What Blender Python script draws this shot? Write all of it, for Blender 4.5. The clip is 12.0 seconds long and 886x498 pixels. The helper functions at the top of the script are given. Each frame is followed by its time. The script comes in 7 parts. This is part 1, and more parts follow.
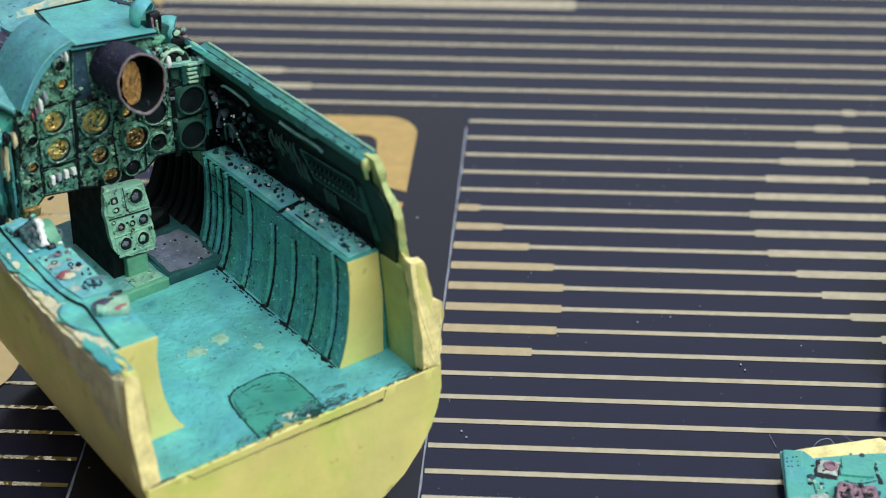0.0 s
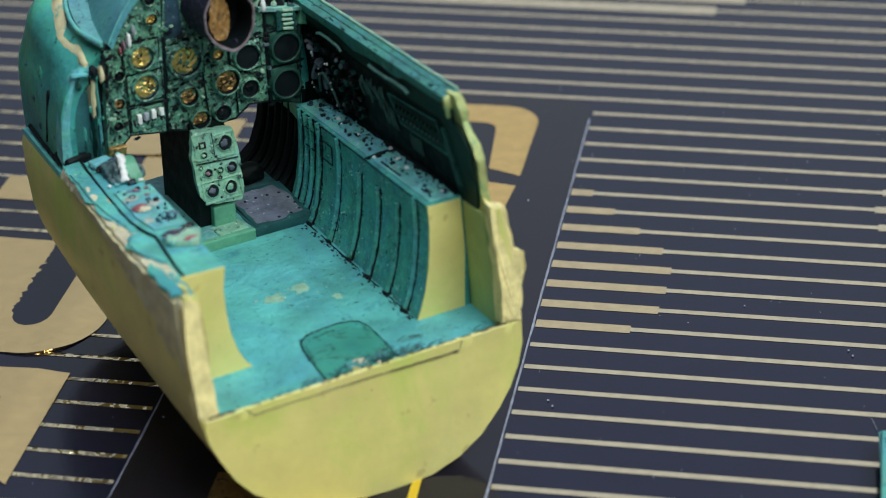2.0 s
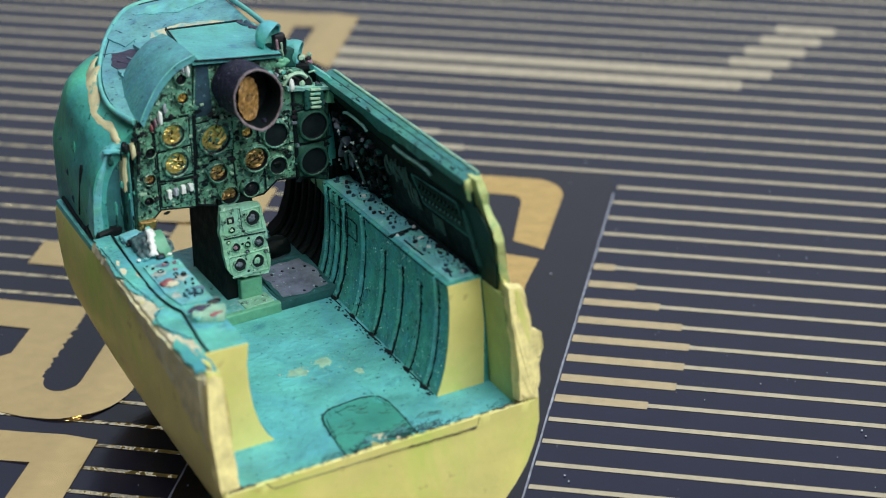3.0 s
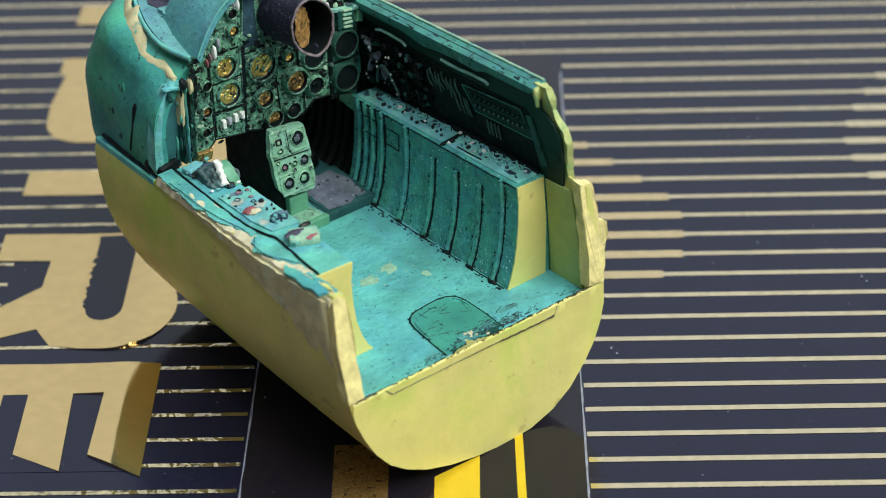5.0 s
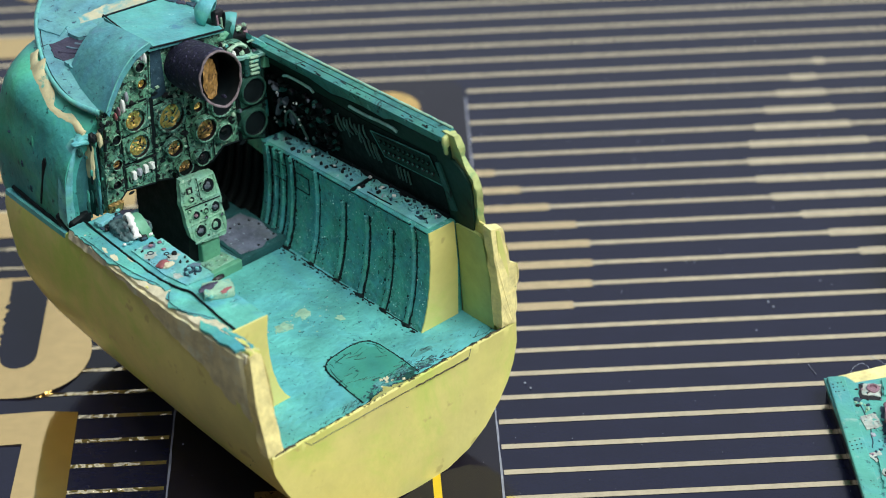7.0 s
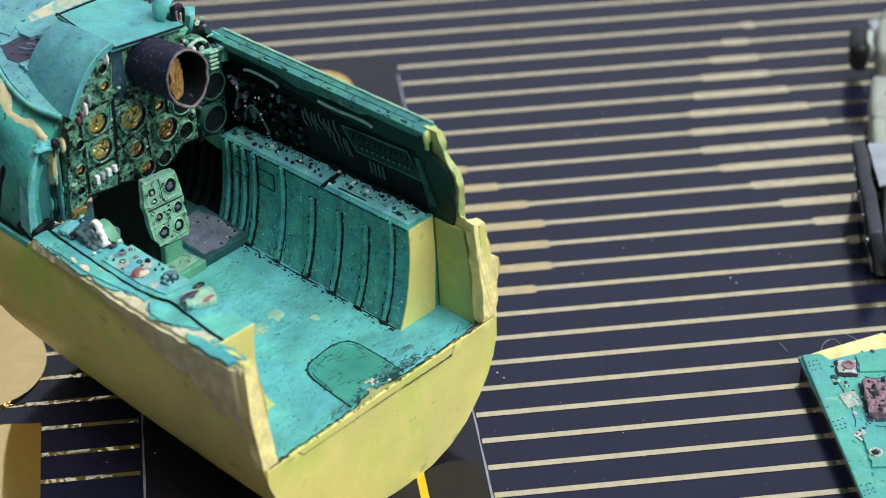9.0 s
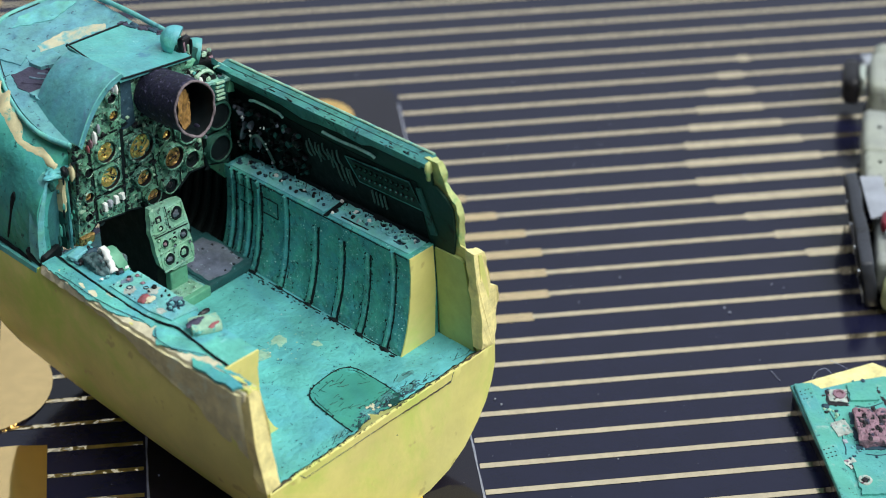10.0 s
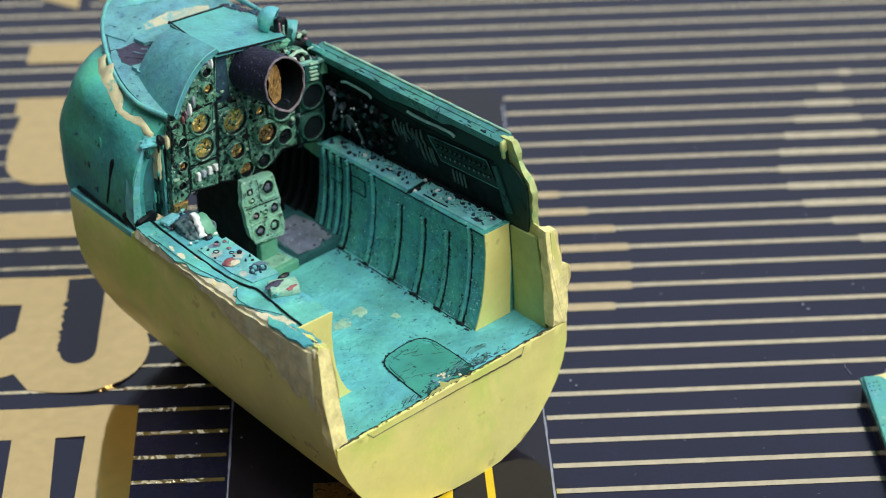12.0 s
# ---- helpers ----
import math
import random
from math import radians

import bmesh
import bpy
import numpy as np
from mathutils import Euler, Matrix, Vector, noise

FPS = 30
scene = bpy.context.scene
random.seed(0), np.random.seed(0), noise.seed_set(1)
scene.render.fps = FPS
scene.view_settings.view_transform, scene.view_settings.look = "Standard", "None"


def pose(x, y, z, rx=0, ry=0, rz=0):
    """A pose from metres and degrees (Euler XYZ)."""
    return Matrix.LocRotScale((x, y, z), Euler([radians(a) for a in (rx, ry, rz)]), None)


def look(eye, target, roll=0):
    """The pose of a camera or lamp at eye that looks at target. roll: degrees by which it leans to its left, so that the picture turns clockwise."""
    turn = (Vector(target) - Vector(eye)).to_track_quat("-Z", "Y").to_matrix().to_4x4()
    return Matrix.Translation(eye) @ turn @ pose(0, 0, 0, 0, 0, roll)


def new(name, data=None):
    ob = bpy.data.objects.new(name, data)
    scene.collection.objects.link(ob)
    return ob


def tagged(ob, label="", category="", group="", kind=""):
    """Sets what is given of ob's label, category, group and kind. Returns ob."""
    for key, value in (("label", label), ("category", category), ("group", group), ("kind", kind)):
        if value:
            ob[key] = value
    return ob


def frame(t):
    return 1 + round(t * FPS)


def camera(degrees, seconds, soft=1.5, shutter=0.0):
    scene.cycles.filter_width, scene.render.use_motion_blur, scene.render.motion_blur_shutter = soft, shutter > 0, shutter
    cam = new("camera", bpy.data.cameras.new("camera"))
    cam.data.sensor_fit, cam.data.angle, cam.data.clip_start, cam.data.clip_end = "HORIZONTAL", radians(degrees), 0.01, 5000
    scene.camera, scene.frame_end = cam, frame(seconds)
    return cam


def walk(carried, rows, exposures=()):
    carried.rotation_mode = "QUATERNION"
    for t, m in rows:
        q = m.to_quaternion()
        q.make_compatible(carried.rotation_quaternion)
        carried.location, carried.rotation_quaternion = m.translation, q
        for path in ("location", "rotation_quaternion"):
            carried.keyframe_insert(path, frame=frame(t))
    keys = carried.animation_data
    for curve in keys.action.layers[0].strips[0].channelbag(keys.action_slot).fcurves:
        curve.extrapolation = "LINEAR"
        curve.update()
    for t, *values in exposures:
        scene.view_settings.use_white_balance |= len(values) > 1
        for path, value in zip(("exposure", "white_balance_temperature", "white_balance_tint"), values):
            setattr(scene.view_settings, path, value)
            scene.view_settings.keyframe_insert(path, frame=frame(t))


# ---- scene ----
cam = camera(22.67, 12.0, 1.0)
cam.data.dof.use_dof, cam.data.dof.focus_distance, cam.data.dof.aperture_fstop = True, 0.162, 47.0
PATH = [
    (0, (0.01184, -0.13831, 0.09697), (-0.00179, 0.03012, -0.01001), -0.97),
    (0.5, (0.01058, -0.13878, 0.09674), (-0.00781, 0.03043, -0.00828), -1.05),
    (1, (0.01489, -0.13630, 0.09276), (-0.00794, 0.03336, -0.01064), -1.13),
    (1.5, (0.01613, -0.13568, 0.08954), (-0.01193, 0.03484, -0.01113), -1.67),
    (2, (0.02031, -0.13872, 0.08458), (-0.01287, 0.03278, -0.01282), -1.74),
    (2.5, (0.02188, -0.14001, 0.08694), (-0.01459, 0.03233, -0.00776), -1.64),
    (3, (0.02197, -0.14017, 0.08828), (-0.01500, 0.03247, -0.00568), -1.40),
    (3.2, (0.02182, -0.14042, 0.08820), (-0.01428, 0.03239, -0.00579), -1.42),
    (4, (0.01470, -0.14560, 0.09370), (-0.00980, 0.02520, -0.00680), -1.60),
    (4.8, (0.00005, -0.15061, 0.09949), (-0.00643, 0.01801, -0.00786), -1.70),
    (5, (-0.00587, -0.14914, 0.09806), (-0.01095, 0.01933, -0.00960), -1.86),
    (5.5, (-0.00774, -0.14652, 0.10141), (-0.00858, 0.02055, -0.00854), -1.64),
    (6, (-0.00723, -0.14627, 0.10278), (-0.00582, 0.02042, -0.00772), -1.70),
    (6.5, (-0.00677, -0.14688, 0.10389), (-0.00414, 0.01999, -0.00634), -1.81),
    (7, (-0.00635, -0.14726, 0.10368), (-0.00278, 0.01940, -0.00683), -1.87),
    (8.8, (-0.01593, -0.14029, 0.10567), (0.00250, 0.02158, -0.01033), -0.78),
    (9, (-0.01793, -0.14069, 0.10596), (0.00244, 0.02079, -0.01026), -0.60),
    (9.5, (-0.01849, -0.14283, 0.10652), (0.00309, 0.01888, -0.00916), -0.31),
    (10, (-0.01872, -0.14310, 0.10824), (0.00239, 0.01950, -0.00629), -0.03),
    (10.5, (-0.01931, -0.14503, 0.10712), (-0.00124, 0.01887, -0.00606), 0.05),
    (11, (-0.01545, -0.14835, 0.10890), (-0.00276, 0.01719, -0.00261), -0.38),
    (11.5, (-0.01263, -0.15185, 0.10744), (-0.00476, 0.01450, -0.00331), -0.81),
    (12, (-0.01225, -0.15229, 0.10652), (-0.00660, 0.01475, -0.00332), -1.05),
]
walk(cam, [(t, look(eye, target, roll)) for t, eye, target, roll in PATH],
     [(0, -0.03, 6350, 10), (1, -0.06, 6350, 10), (1.6, -0.10, 6480, 9), (2, -0.29, 6200, 9), (2.5, -0.20, 6080, 9), (3, -0.07, 6400, 10), (5, 0.02, 6650, 6), (6, 0.04, 6550, 8), (7, 0.05, 6500, 9), (9.5, 0.09, 6450, 10), (12, 0.06, 6500, 10)])

# World: soft even light of a bright room
world = bpy.data.worlds.new("room_light")
scene.world = world
world.use_nodes = True
wn = world.node_tree
bg = wn.nodes["Background"]
# brighter towards the far side and overhead, dimmer behind the viewer's left
co = wn.nodes.new("ShaderNodeTexCoord")
dot = wn.nodes.new("ShaderNodeVectorMath")
dot.operation = "DOT_PRODUCT"
dot.inputs[1].default_value = Vector((0.55, 0.50, 0.67)).normalized()
wn.links.new(co.outputs["Generated"], dot.inputs[0])
fall = wn.nodes.new("ShaderNodeMapRange")
fall.interpolation_type = "SMOOTHSTEP"
fall.inputs["From Min"].default_value, fall.inputs["From Max"].default_value = -0.5, 0.9
fall.inputs["To Min"].default_value, fall.inputs["To Max"].default_value = 0.03, 0.82
wn.links.new(dot.outputs["Value"], fall.inputs["Value"])
wn.links.new(fall.outputs["Result"], bg.inputs["Strength"])
bg.inputs["Color"].default_value = (0.80, 0.89, 1.0, 1)


def area_lamp(name, eye, target, size, watts, tint):
    data = bpy.data.lights.new(name, "AREA")
    data.shape, data.size, data.size_y = "RECTANGLE", size[0], size[1]
    data.energy, data.color = watts, tint
    ob = new(name, data)
    ob.matrix_world = look(eye, target)
    return tagged(ob, kind="structure")


area_lamp("window_light", (0.235, -0.215, 0.465), (-0.01, 0.0, 0.01), (0.36, 0.36), 3.75, (0.97, 1.0, 0.93))

MM = 0.001
# The model's own axes on the table: right, forward, up
TUB = Matrix.Translation((-0.007175, -0.02324, 0)) @ Matrix.Rotation(radians(40.0), 4, "Z")


# ---------------------------------------------------------------- materials
def paint(name, colour, rough=0.5, metal=0.0, spread=0.25, grain=0.0025, stain=None, stain_size=0.004,
          stain_amount=0.0, stain_soft=0.10, bump=0.15, bump_size=0.0004, coat=0.0, flecks=None, fleck_size=0.0006, fleck_amount=0.0, spec=0.5,
          hue=0.0, pits=0.0, pit_size=0.00045, pit_colour=(0.006, 0.02, 0.03), ripple=0.0):
    """Paint with fine grain, slow drift of tone and hue, optional stains of a second colour, flecks, dark pits and relief."""
    m = bpy.data.materials.new(name)
    m.use_nodes = True
    n, l = m.node_tree.nodes, m.node_tree.links
    b = n["Principled BSDF"]
    b.inputs["Metallic"].default_value = metal
    b.inputs["Coat Weight"].default_value = coat
    b.inputs["Specular IOR Level"].default_value = spec
    co = n.new("ShaderNodeTexCoord")

    def cloud(size, detail, roughness, distortion=0.0):
        t = n.new("ShaderNodeTexNoise")
        t.inputs["Scale"].default_value = 1 / size
        t.inputs["Detail"].default_value = detail
        t.inputs["Roughness"].default_value = roughness
        t.inputs["Distortion"].default_value = distortion
        l.new(co.outputs["Object"], t.inputs["Vector"])
        return t

    def span(value, low, high, to_low=0.0, to_high=1.0, smooth=False):
        r = n.new("ShaderNodeMapRange")
        if smooth:
            r.interpolation_type = "SMOOTHSTEP"
        r.inputs["From Min"].default_value, r.inputs["From Max"].default_value = low, high
        r.inputs["To Min"].default_value, r.inputs["To Max"].default_value = to_low, to_high
        l.new(value, r.inputs["Value"])
        return r.outputs["Result"]

    def blend(factor, first, second):
        x = n.new("ShaderNodeMix")
        x.data_type = "RGBA"
        l.new(factor, x.inputs["Factor"])
        for key, value in (("A", first), ("B", second)):
            if isinstance(value, tuple):
                x.inputs[key].default_value = (*value, 1)
            else:
                l.new(value, x.inputs[key])
        return x.outputs["Result"]

    def tone(colour_out, factor):
        v = n.new("ShaderNodeVectorMath")
        v.operation = "SCALE"
        if isinstance(colour_out, tuple):
            v.inputs[0].default_value = colour_out
        else:
            l.new(colour_out, v.inputs[0])
        l.new(factor, v.inputs["Scale"])
        return v.outputs["Vector"]

    big = cloud(grain, 6, 0.65)
    out = colour
    if hue:
        drift = cloud(grain * 1.9, 4, 0.6, 0.6)
        bluer = tuple(c * k for c, k in zip(colour, (1 - 0.10 * hue, 1 - 0.13 * hue, 1 + 0.05 * hue)))
        greener = tuple(c * k for c, k in zip(colour, (1 + 0.05 * hue, 1 + 0.05 * hue, 1 - 0.13 * hue)))
        out = blend(span(drift.outputs["Fac"], 0.36, 0.64, smooth=True), bluer, greener)
    out = tone(out, span(big.outputs["Fac"], 0.3, 0.7, 1 - spread, 1 + spread))
    if stain:
        spots = cloud(stain_size, 8, 0.7, 0.4)
        out = blend(span(spots.outputs["Fac"], 0.66 - stain_amount, 0.66 + stain_soft - stain_amount, smooth=True), out, stain)
    if flecks:
        dots = cloud(fleck_size, 3, 0.6)
        out = blend(span(dots.outputs["Fac"], 0.66 - fleck_amount, 0.72 - fleck_amount), out, flecks)
    if pits:
        # dark specks that come in clusters
        spot, where = cloud(pit_size, 4, 0.75), cloud(pit_size * 9, 3, 0.6)
        both = n.new("ShaderNodeMath")
        both.operation = "MULTIPLY_ADD"
        l.new(where.outputs["Fac"], both.inputs[0])
        both.inputs[1].default_value = 0.45
        l.new(spot.outputs["Fac"], both.inputs[2])
        out = blend(span(both.outputs["Value"], 0.94 - pits, 1.01 - pits), out, pit_colour)
    l.new(out, b.inputs["Base Color"])
    l.new(span(big.outputs["Fac"], 0.3, 0.7, max(0.03, rough * (1 - 0.5 * spread)), min(1.0, rough * (1 + 0.5 * spread))), b.inputs["Roughness"])
    if bump or ripple:
        fine = cloud(bump_size, 5, 0.5)
        bp = n.new("ShaderNodeBump")
        bp.inputs["Strength"].default_value = bump
        bp.inputs["Distance"].default_value = bump_size * 0.35
        l.new(fine.outputs["Fac"], bp.inputs["Height"])
        if ripple:
            wave = cloud(0.0016, 2, 0.5)
            slow = n.new("ShaderNodeBump")
            slow.inputs["Strength"].default_value = ripple
            slow.inputs["Distance"].default_value = 0.0006
            l.new(wave.outputs["Fac"], slow.inputs["Height"])
            l.new(slow.outputs["Normal"], bp.inputs["Normal"])
        l.new(bp.outputs["Normal"], b.inputs["Normal"])
    return m


TURQ = paint("turquoise_paint", (0.115, 0.445, 0.437), 0.5, spread=0.3, grain=0.0022, stain=(0.02, 0.13, 0.16), stain_size=0.0016, stain_amount=0.05, bump=0.6, flecks=(0.22, 0.55, 0.55), fleck_size=0.0008, fleck_amount=0.02, hue=0.9, pits=0.03)
TURQ_FLOOR = paint("turquoise_floor_paint", (0.11, 0.432, 0.44), 0.5, spread=0.3, grain=0.0035, stain=(0.035, 0.19, 0.24), stain_size=0.0030, stain_amount=0.10, stain_soft=0.22, bump=0.9, bump_size=0.0005, flecks=(0.03, 0.15, 0.18), fleck_size=0.00035, fleck_amount=0.025, hue=0.5, pits=0.028, pit_size=0.00035)
TURQ_WASH = paint("washed_turquoise_paint", (0.068, 0.337, 0.318), 0.5, spread=0.35, grain=0.0012, stain=(0.008, 0.04, 0.05), stain_size=0.0005, stain_amount=0.11, stain_soft=0.2, bump=1.0, flecks=(0.33, 0.60, 0.60), fleck_size=0.00022, fleck_amount=0.035, hue=0.8, pits=0.07, pit_size=0.0004, bump_size=0.0005)
TURQ_DARK = paint("dark_washed_turquoise_paint", (0.014, 0.075, 0.066), 0.5, spread=0.4, grain=0.0012, stain=(0.003, 0.006, 0.007), stain_size=0.0006, stain_amount=0.13, bump=0.3, spec=0.3)
HATCH = paint("green_hatch_paint", (0.06, 0.33, 0.265), 0.42, spread=0.3, grain=0.007, stain=(0.085, 0.44, 0.42), stain_size=0.007, stain_amount=0.13, bump=0.3, flecks=(0.01, 0.05, 0.05), fleck_size=0.0011, fleck_amount=-0.02, hue=0.7, pits=0.06)
GREEN_SKIN = paint("green_skin_paint", (0.068, 0.40, 0.305), 0.42, spread=0.35, grain=0.0035, stain=(0.10, 0.50, 0.46), stain_size=0.004, stain_amount=0.13, stain_soft=0.2, bump=0.45, flecks=(0.01, 0.09, 0.09), fleck_size=0.0007, fleck_amount=0.03, hue=1.3, pits=0.05, pit_size=0.0005, bump_size=0.0007)
PANEL_GREEN = paint("panel_green_paint", (0.10, 0.27, 0.19), 0.5, spread=0.35, grain=0.001, stain=(0.006, 0.012, 0.011), stain_size=0.00035, stain_amount=0.175, bump=1.0, flecks=(0.36, 0.52, 0.40), fleck_size=0.0003, fleck_amount=0.06, pits=0.06, hue=0.6, bump_size=0.00045)
PANEL_DARK = paint("dark_panel_green_paint", (0.02, 0.075, 0.055), 0.5, spread=0.4, grain=0.0006, stain=(0.005, 0.008, 0.008), stain_size=0.0004, stain_amount=0.08, bump=0.5, spec=0.3, hue=0.5, pits=0.04)
PEDESTAL_GREEN = paint("mint_plate_paint", (0.21, 0.43, 0.31), 0.5, spread=0.25, grain=0.001, stain=(0.01, 0.03, 0.025), stain_size=0.0006, stain_amount=0.12, bump=1.0, flecks=(0.42, 0.60, 0.46), fleck_size=0.0003, fleck_amount=0.04, pits=0.08, hue=0.5, bump_size=0.0006)
MINT = paint("pale_mint_paint", (0.34, 0.52, 0.38), 0.5, spread=0.35, grain=0.0005, stain=(0.02, 0.04, 0.035), stain_size=0.0004, stain_amount=0.03, bump=0.4)
FADED = paint("faded_pale_green_paint", (0.30, 0.50, 0.36), 0.6, spread=0.3, grain=0.0008, stain=(0.10, 0.40, 0.38), stain_size=0.0006, stain_amount=0.14, bump=0.4)
PLATE = paint("bluish_switch_plate_paint", (0.16, 0.46, 0.47), 0.45, spread=0.3, grain=0.0012, stain=(0.02, 0.05, 0.09), stain_size=0.0006, stain_amount=0.06, bump=0.5, flecks=(0.40, 0.60, 0.66), fleck_size=0.0004, fleck_amount=0.02, hue=0.7, pits=0.07, pit_size=0.0003)
RAIL = paint("pale_worn_turquoise_paint", (0.25, 0.50, 0.43), 0.45, spread=0.4, grain=0.0008, stain=(0.02, 0.07, 0.07), stain_size=0.0008, stain_amount=0.05, bump=0.4, hue=0.6, pits=0.05)
RIM_TURQ = paint("light_turquoise_paint", (0.14, 0.46, 0.45), 0.5, spread=0.3, grain=0.001, stain=(0.04, 0.18, 0.24), stain_size=0.0012, stain_amount=0.08, bump=0.4, hue=0.7, pits=0.04)
HOOD = paint("scuffed_blue_hood_paint", (0.092, 0.325, 0.365), 0.5, spread=0.25, grain=0.0014, stain=(0.10, 0.22, 0.33), stain_size=0.0028, stain_amount=0.13, stain_soft=0.22, bump=0.5, flecks=(0.04, 0.11, 0.16), fleck_size=0.0006, fleck_amount=0.02, hue=0.45, pits=0.04)
SMEAR = paint("bluish_grey_smear", (0.10, 0.16, 0.22), 0.6, spread=0.4, grain=0.0008, stain=(0.03, 0.22, 0.22), stain_size=0.0006, stain_amount=0.08, bump=0.5)
FOOT = paint("scuffed_purple_grey_paint", (0.15, 0.175, 0.225), 0.45, spread=0.4, grain=0.0012, stain=(0.03, 0.13, 0.14), stain_size=0.0016, stain_amount=0.10, stain_soft=0.2, bump=0.4, flecks=(0.36, 0.46, 0.54), fleck_size=0.0004, fleck_amount=0.02, spec=0.35, pits=0.05, hue=0.4)
STEP_DARK = paint("dark_step_paint", (0.02, 0.085, 0.09), 0.5, spread=0.4, grain=0.002, stain=(0.006, 0.014, 0.02), stain_size=0.003, stain_amount=0.12, stain_soft=0.25, bump=0.4, flecks=(0.10, 0.25, 0.28), fleck_size=0.0005, fleck_amount=-0.01, spec=0.3)
TORN = paint("torn_pale_resin", (0.66, 0.60, 0.36), 0.5, spread=0.3, grain=0.0016, stain=(0.70, 0.74, 0.58), stain_size=0.0018, stain_amount=0.16, stain_soft=0.2, bump=0.45, bump_size=0.0006, flecks=(0.75, 0.74, 0.66), fleck_size=0.0004, fleck_amount=0.0, pits=0.02, pit_size=0.0008, pit_colour=(0.16, 0.15, 0.09))
SAWN = paint("pale_sawn_resin", (0.80, 0.69, 0.31), 0.65, spread=0.3, grain=0.0012, stain=(0.58, 0.52, 0.24), stain_size=0.0022, stain_amount=0.08, stain_soft=0.25, bump=0.45, bump_size=0.0006, flecks=(0.06, 0.08, 0.06), fleck_size=0.0008, fleck_amount=-0.03, pits=0.01, pit_size=0.0006, pit_colour=(0.10, 0.09, 0.05))
EDGE_GREEN = paint("greenish_sawn_resin", (0.45, 0.50, 0.20), 0.6, spread=0.25, grain=0.0015, stain=(0.16, 0.34, 0.14), stain_size=0.0018, stain_amount=0.16, stain_soft=0.2, bump=0.6, bump_size=0.0006, pits=0.02, pit_colour=(0.10, 0.09, 0.05))
BARE_WARM = paint("warm_bare_resin", (0.62, 0.55, 0.33), 0.6, spread=0.2, grain=0.0015, stain=(0.07, 0.42, 0.36), stain_size=0.0011, stain_amount=0.10, stain_soft=0.12, bump=0.4)
BARE_DECK = paint("deck_bare_resin", (0.54, 0.50, 0.34), 0.6, spread=0.15, grain=0.0015, stain=(0.10, 0.38, 0.42), stain_size=0.0011, stain_amount=0.22, stain_soft=0.26, bump=0.4)
# green wall colour taken down to hold the shade on the inward side
SHADED_WALL_GREEN = paint("green_wall_paint_with_shade", (0.004, 0.028, 0.020), 0.6, spread=0.35, grain=0.003, stain=(0.004, 0.012, 0.011), stain_size=0.003, stain_amount=0.08, bump=0.2, spec=0.25)
SILL = paint("dull_turquoise_sill_paint", (0.05, 0.22, 0.205), 0.45, spread=0.35, grain=0.0015, stain=(0.005, 0.02, 0.02), stain_size=0.0010, stain_amount=0.10, bump=0.4, flecks=(0.12, 0.36, 0.34), fleck_size=0.0005, fleck_amount=0.02, spec=0.35, hue=0.6, pits=0.05)
# near black for wash and for painted shade in the wall bay and nose
BAY = paint("near_black_green_wash_and_shade", (0.002, 0.005, 0.005), 0.6, spread=0.5, grain=0.001, bump=0.2, spec=0.15)
WIRE = paint("dirty_grey_green_wire", (0.05, 0.115, 0.10), 0.5, spread=0.4, grain=0.0006)
SIDE_TURQ = paint("pale_smeared_turquoise_paint", (0.085, 0.35, 0.33), 0.5, spread=0.2, grain=0.003, stain=(0.40, 0.52, 0.48), stain_size=0.0022, stain_amount=0.07, stain_soft=0.2, bump=0.6, flecks=(0.02, 0.10, 0.12), fleck_size=0.0007, fleck_amount=0.0, hue=0.8, pits=0.03)
STEP_GREEN = paint("pale_green_paint", (0.11, 0.335, 0.21), 0.5, spread=0.25, grain=0.0012, stain=(0.02, 0.06, 0.05), stain_size=0.0012, stain_amount=0.06, bump=0.3)
STEP_MIX = paint("smeared_step_paint", (0.10, 0.33, 0.31), 0.5, spread=0.35, grain=0.0012, stain=(0.36, 0.42, 0.46), stain_size=0.0014, stain_amount=0.12, stain_soft=0.15, bump=0.6, pits=0.10)
OLIVE = paint("thin_olive_green_paint", (0.36, 0.44, 0.16), 0.45, spread=0.25, grain=0.004, stain=(0.56, 0.52, 0.20), stain_size=0.004, stain_amount=0.06, stain_soft=0.3, bump=0.3)
DECK = paint("deck_blue_paint", (0.12, 0.335, 0.38), 0.55, spread=0.3, grain=0.0014, stain=(0.05, 0.16, 0.24), stain_size=0.0022, stain_amount=0.12, stain_soft=0.2, bump=0.5, flecks=(0.03, 0.08, 0.13), fleck_size=0.0005, fleck_amount=0.035, hue=0.45, pits=0.05)
WEB = paint("dull_blue_web_paint", (0.035, 0.16, 0.175), 0.5, spread=0.3, grain=0.002, stain=(0.02, 0.06, 0.08), stain_size=0.002, stain_amount=0.08, bump=0.5, hue=0.8, pits=0.03)
SLOT = paint("dark_blue_slot_paint", (0.025, 0.06, 0.09), 0.6, spread=0.4, grain=0.001, bump=0.5, flecks=(0.10, 0.16, 0.20), fleck_size=0.0003, fleck_amount=0.0, spec=0.3)
COVER = paint("worn_turquoise_cover_paint", (0.10, 0.385, 0.39), 0.55, spread=0.28, grain=0.0025, stain=(0.06, 0.22, 0.32), stain_size=0.0035, stain_amount=0.12, flecks=(0.22, 0.55, 0.55), fleck_size=0.0004, fleck_amount=0.0, bump=0.6, hue=0.4, pits=0.03)
BARE = paint("pale_bare_resin", (0.66, 0.60, 0.42), 0.6, spread=0.2, grain=0.0015, stain=(0.16, 0.44, 0.40), stain_size=0.0012, stain_amount=0.09, stain_soft=0.16, bump=0.6, pits=0.0)
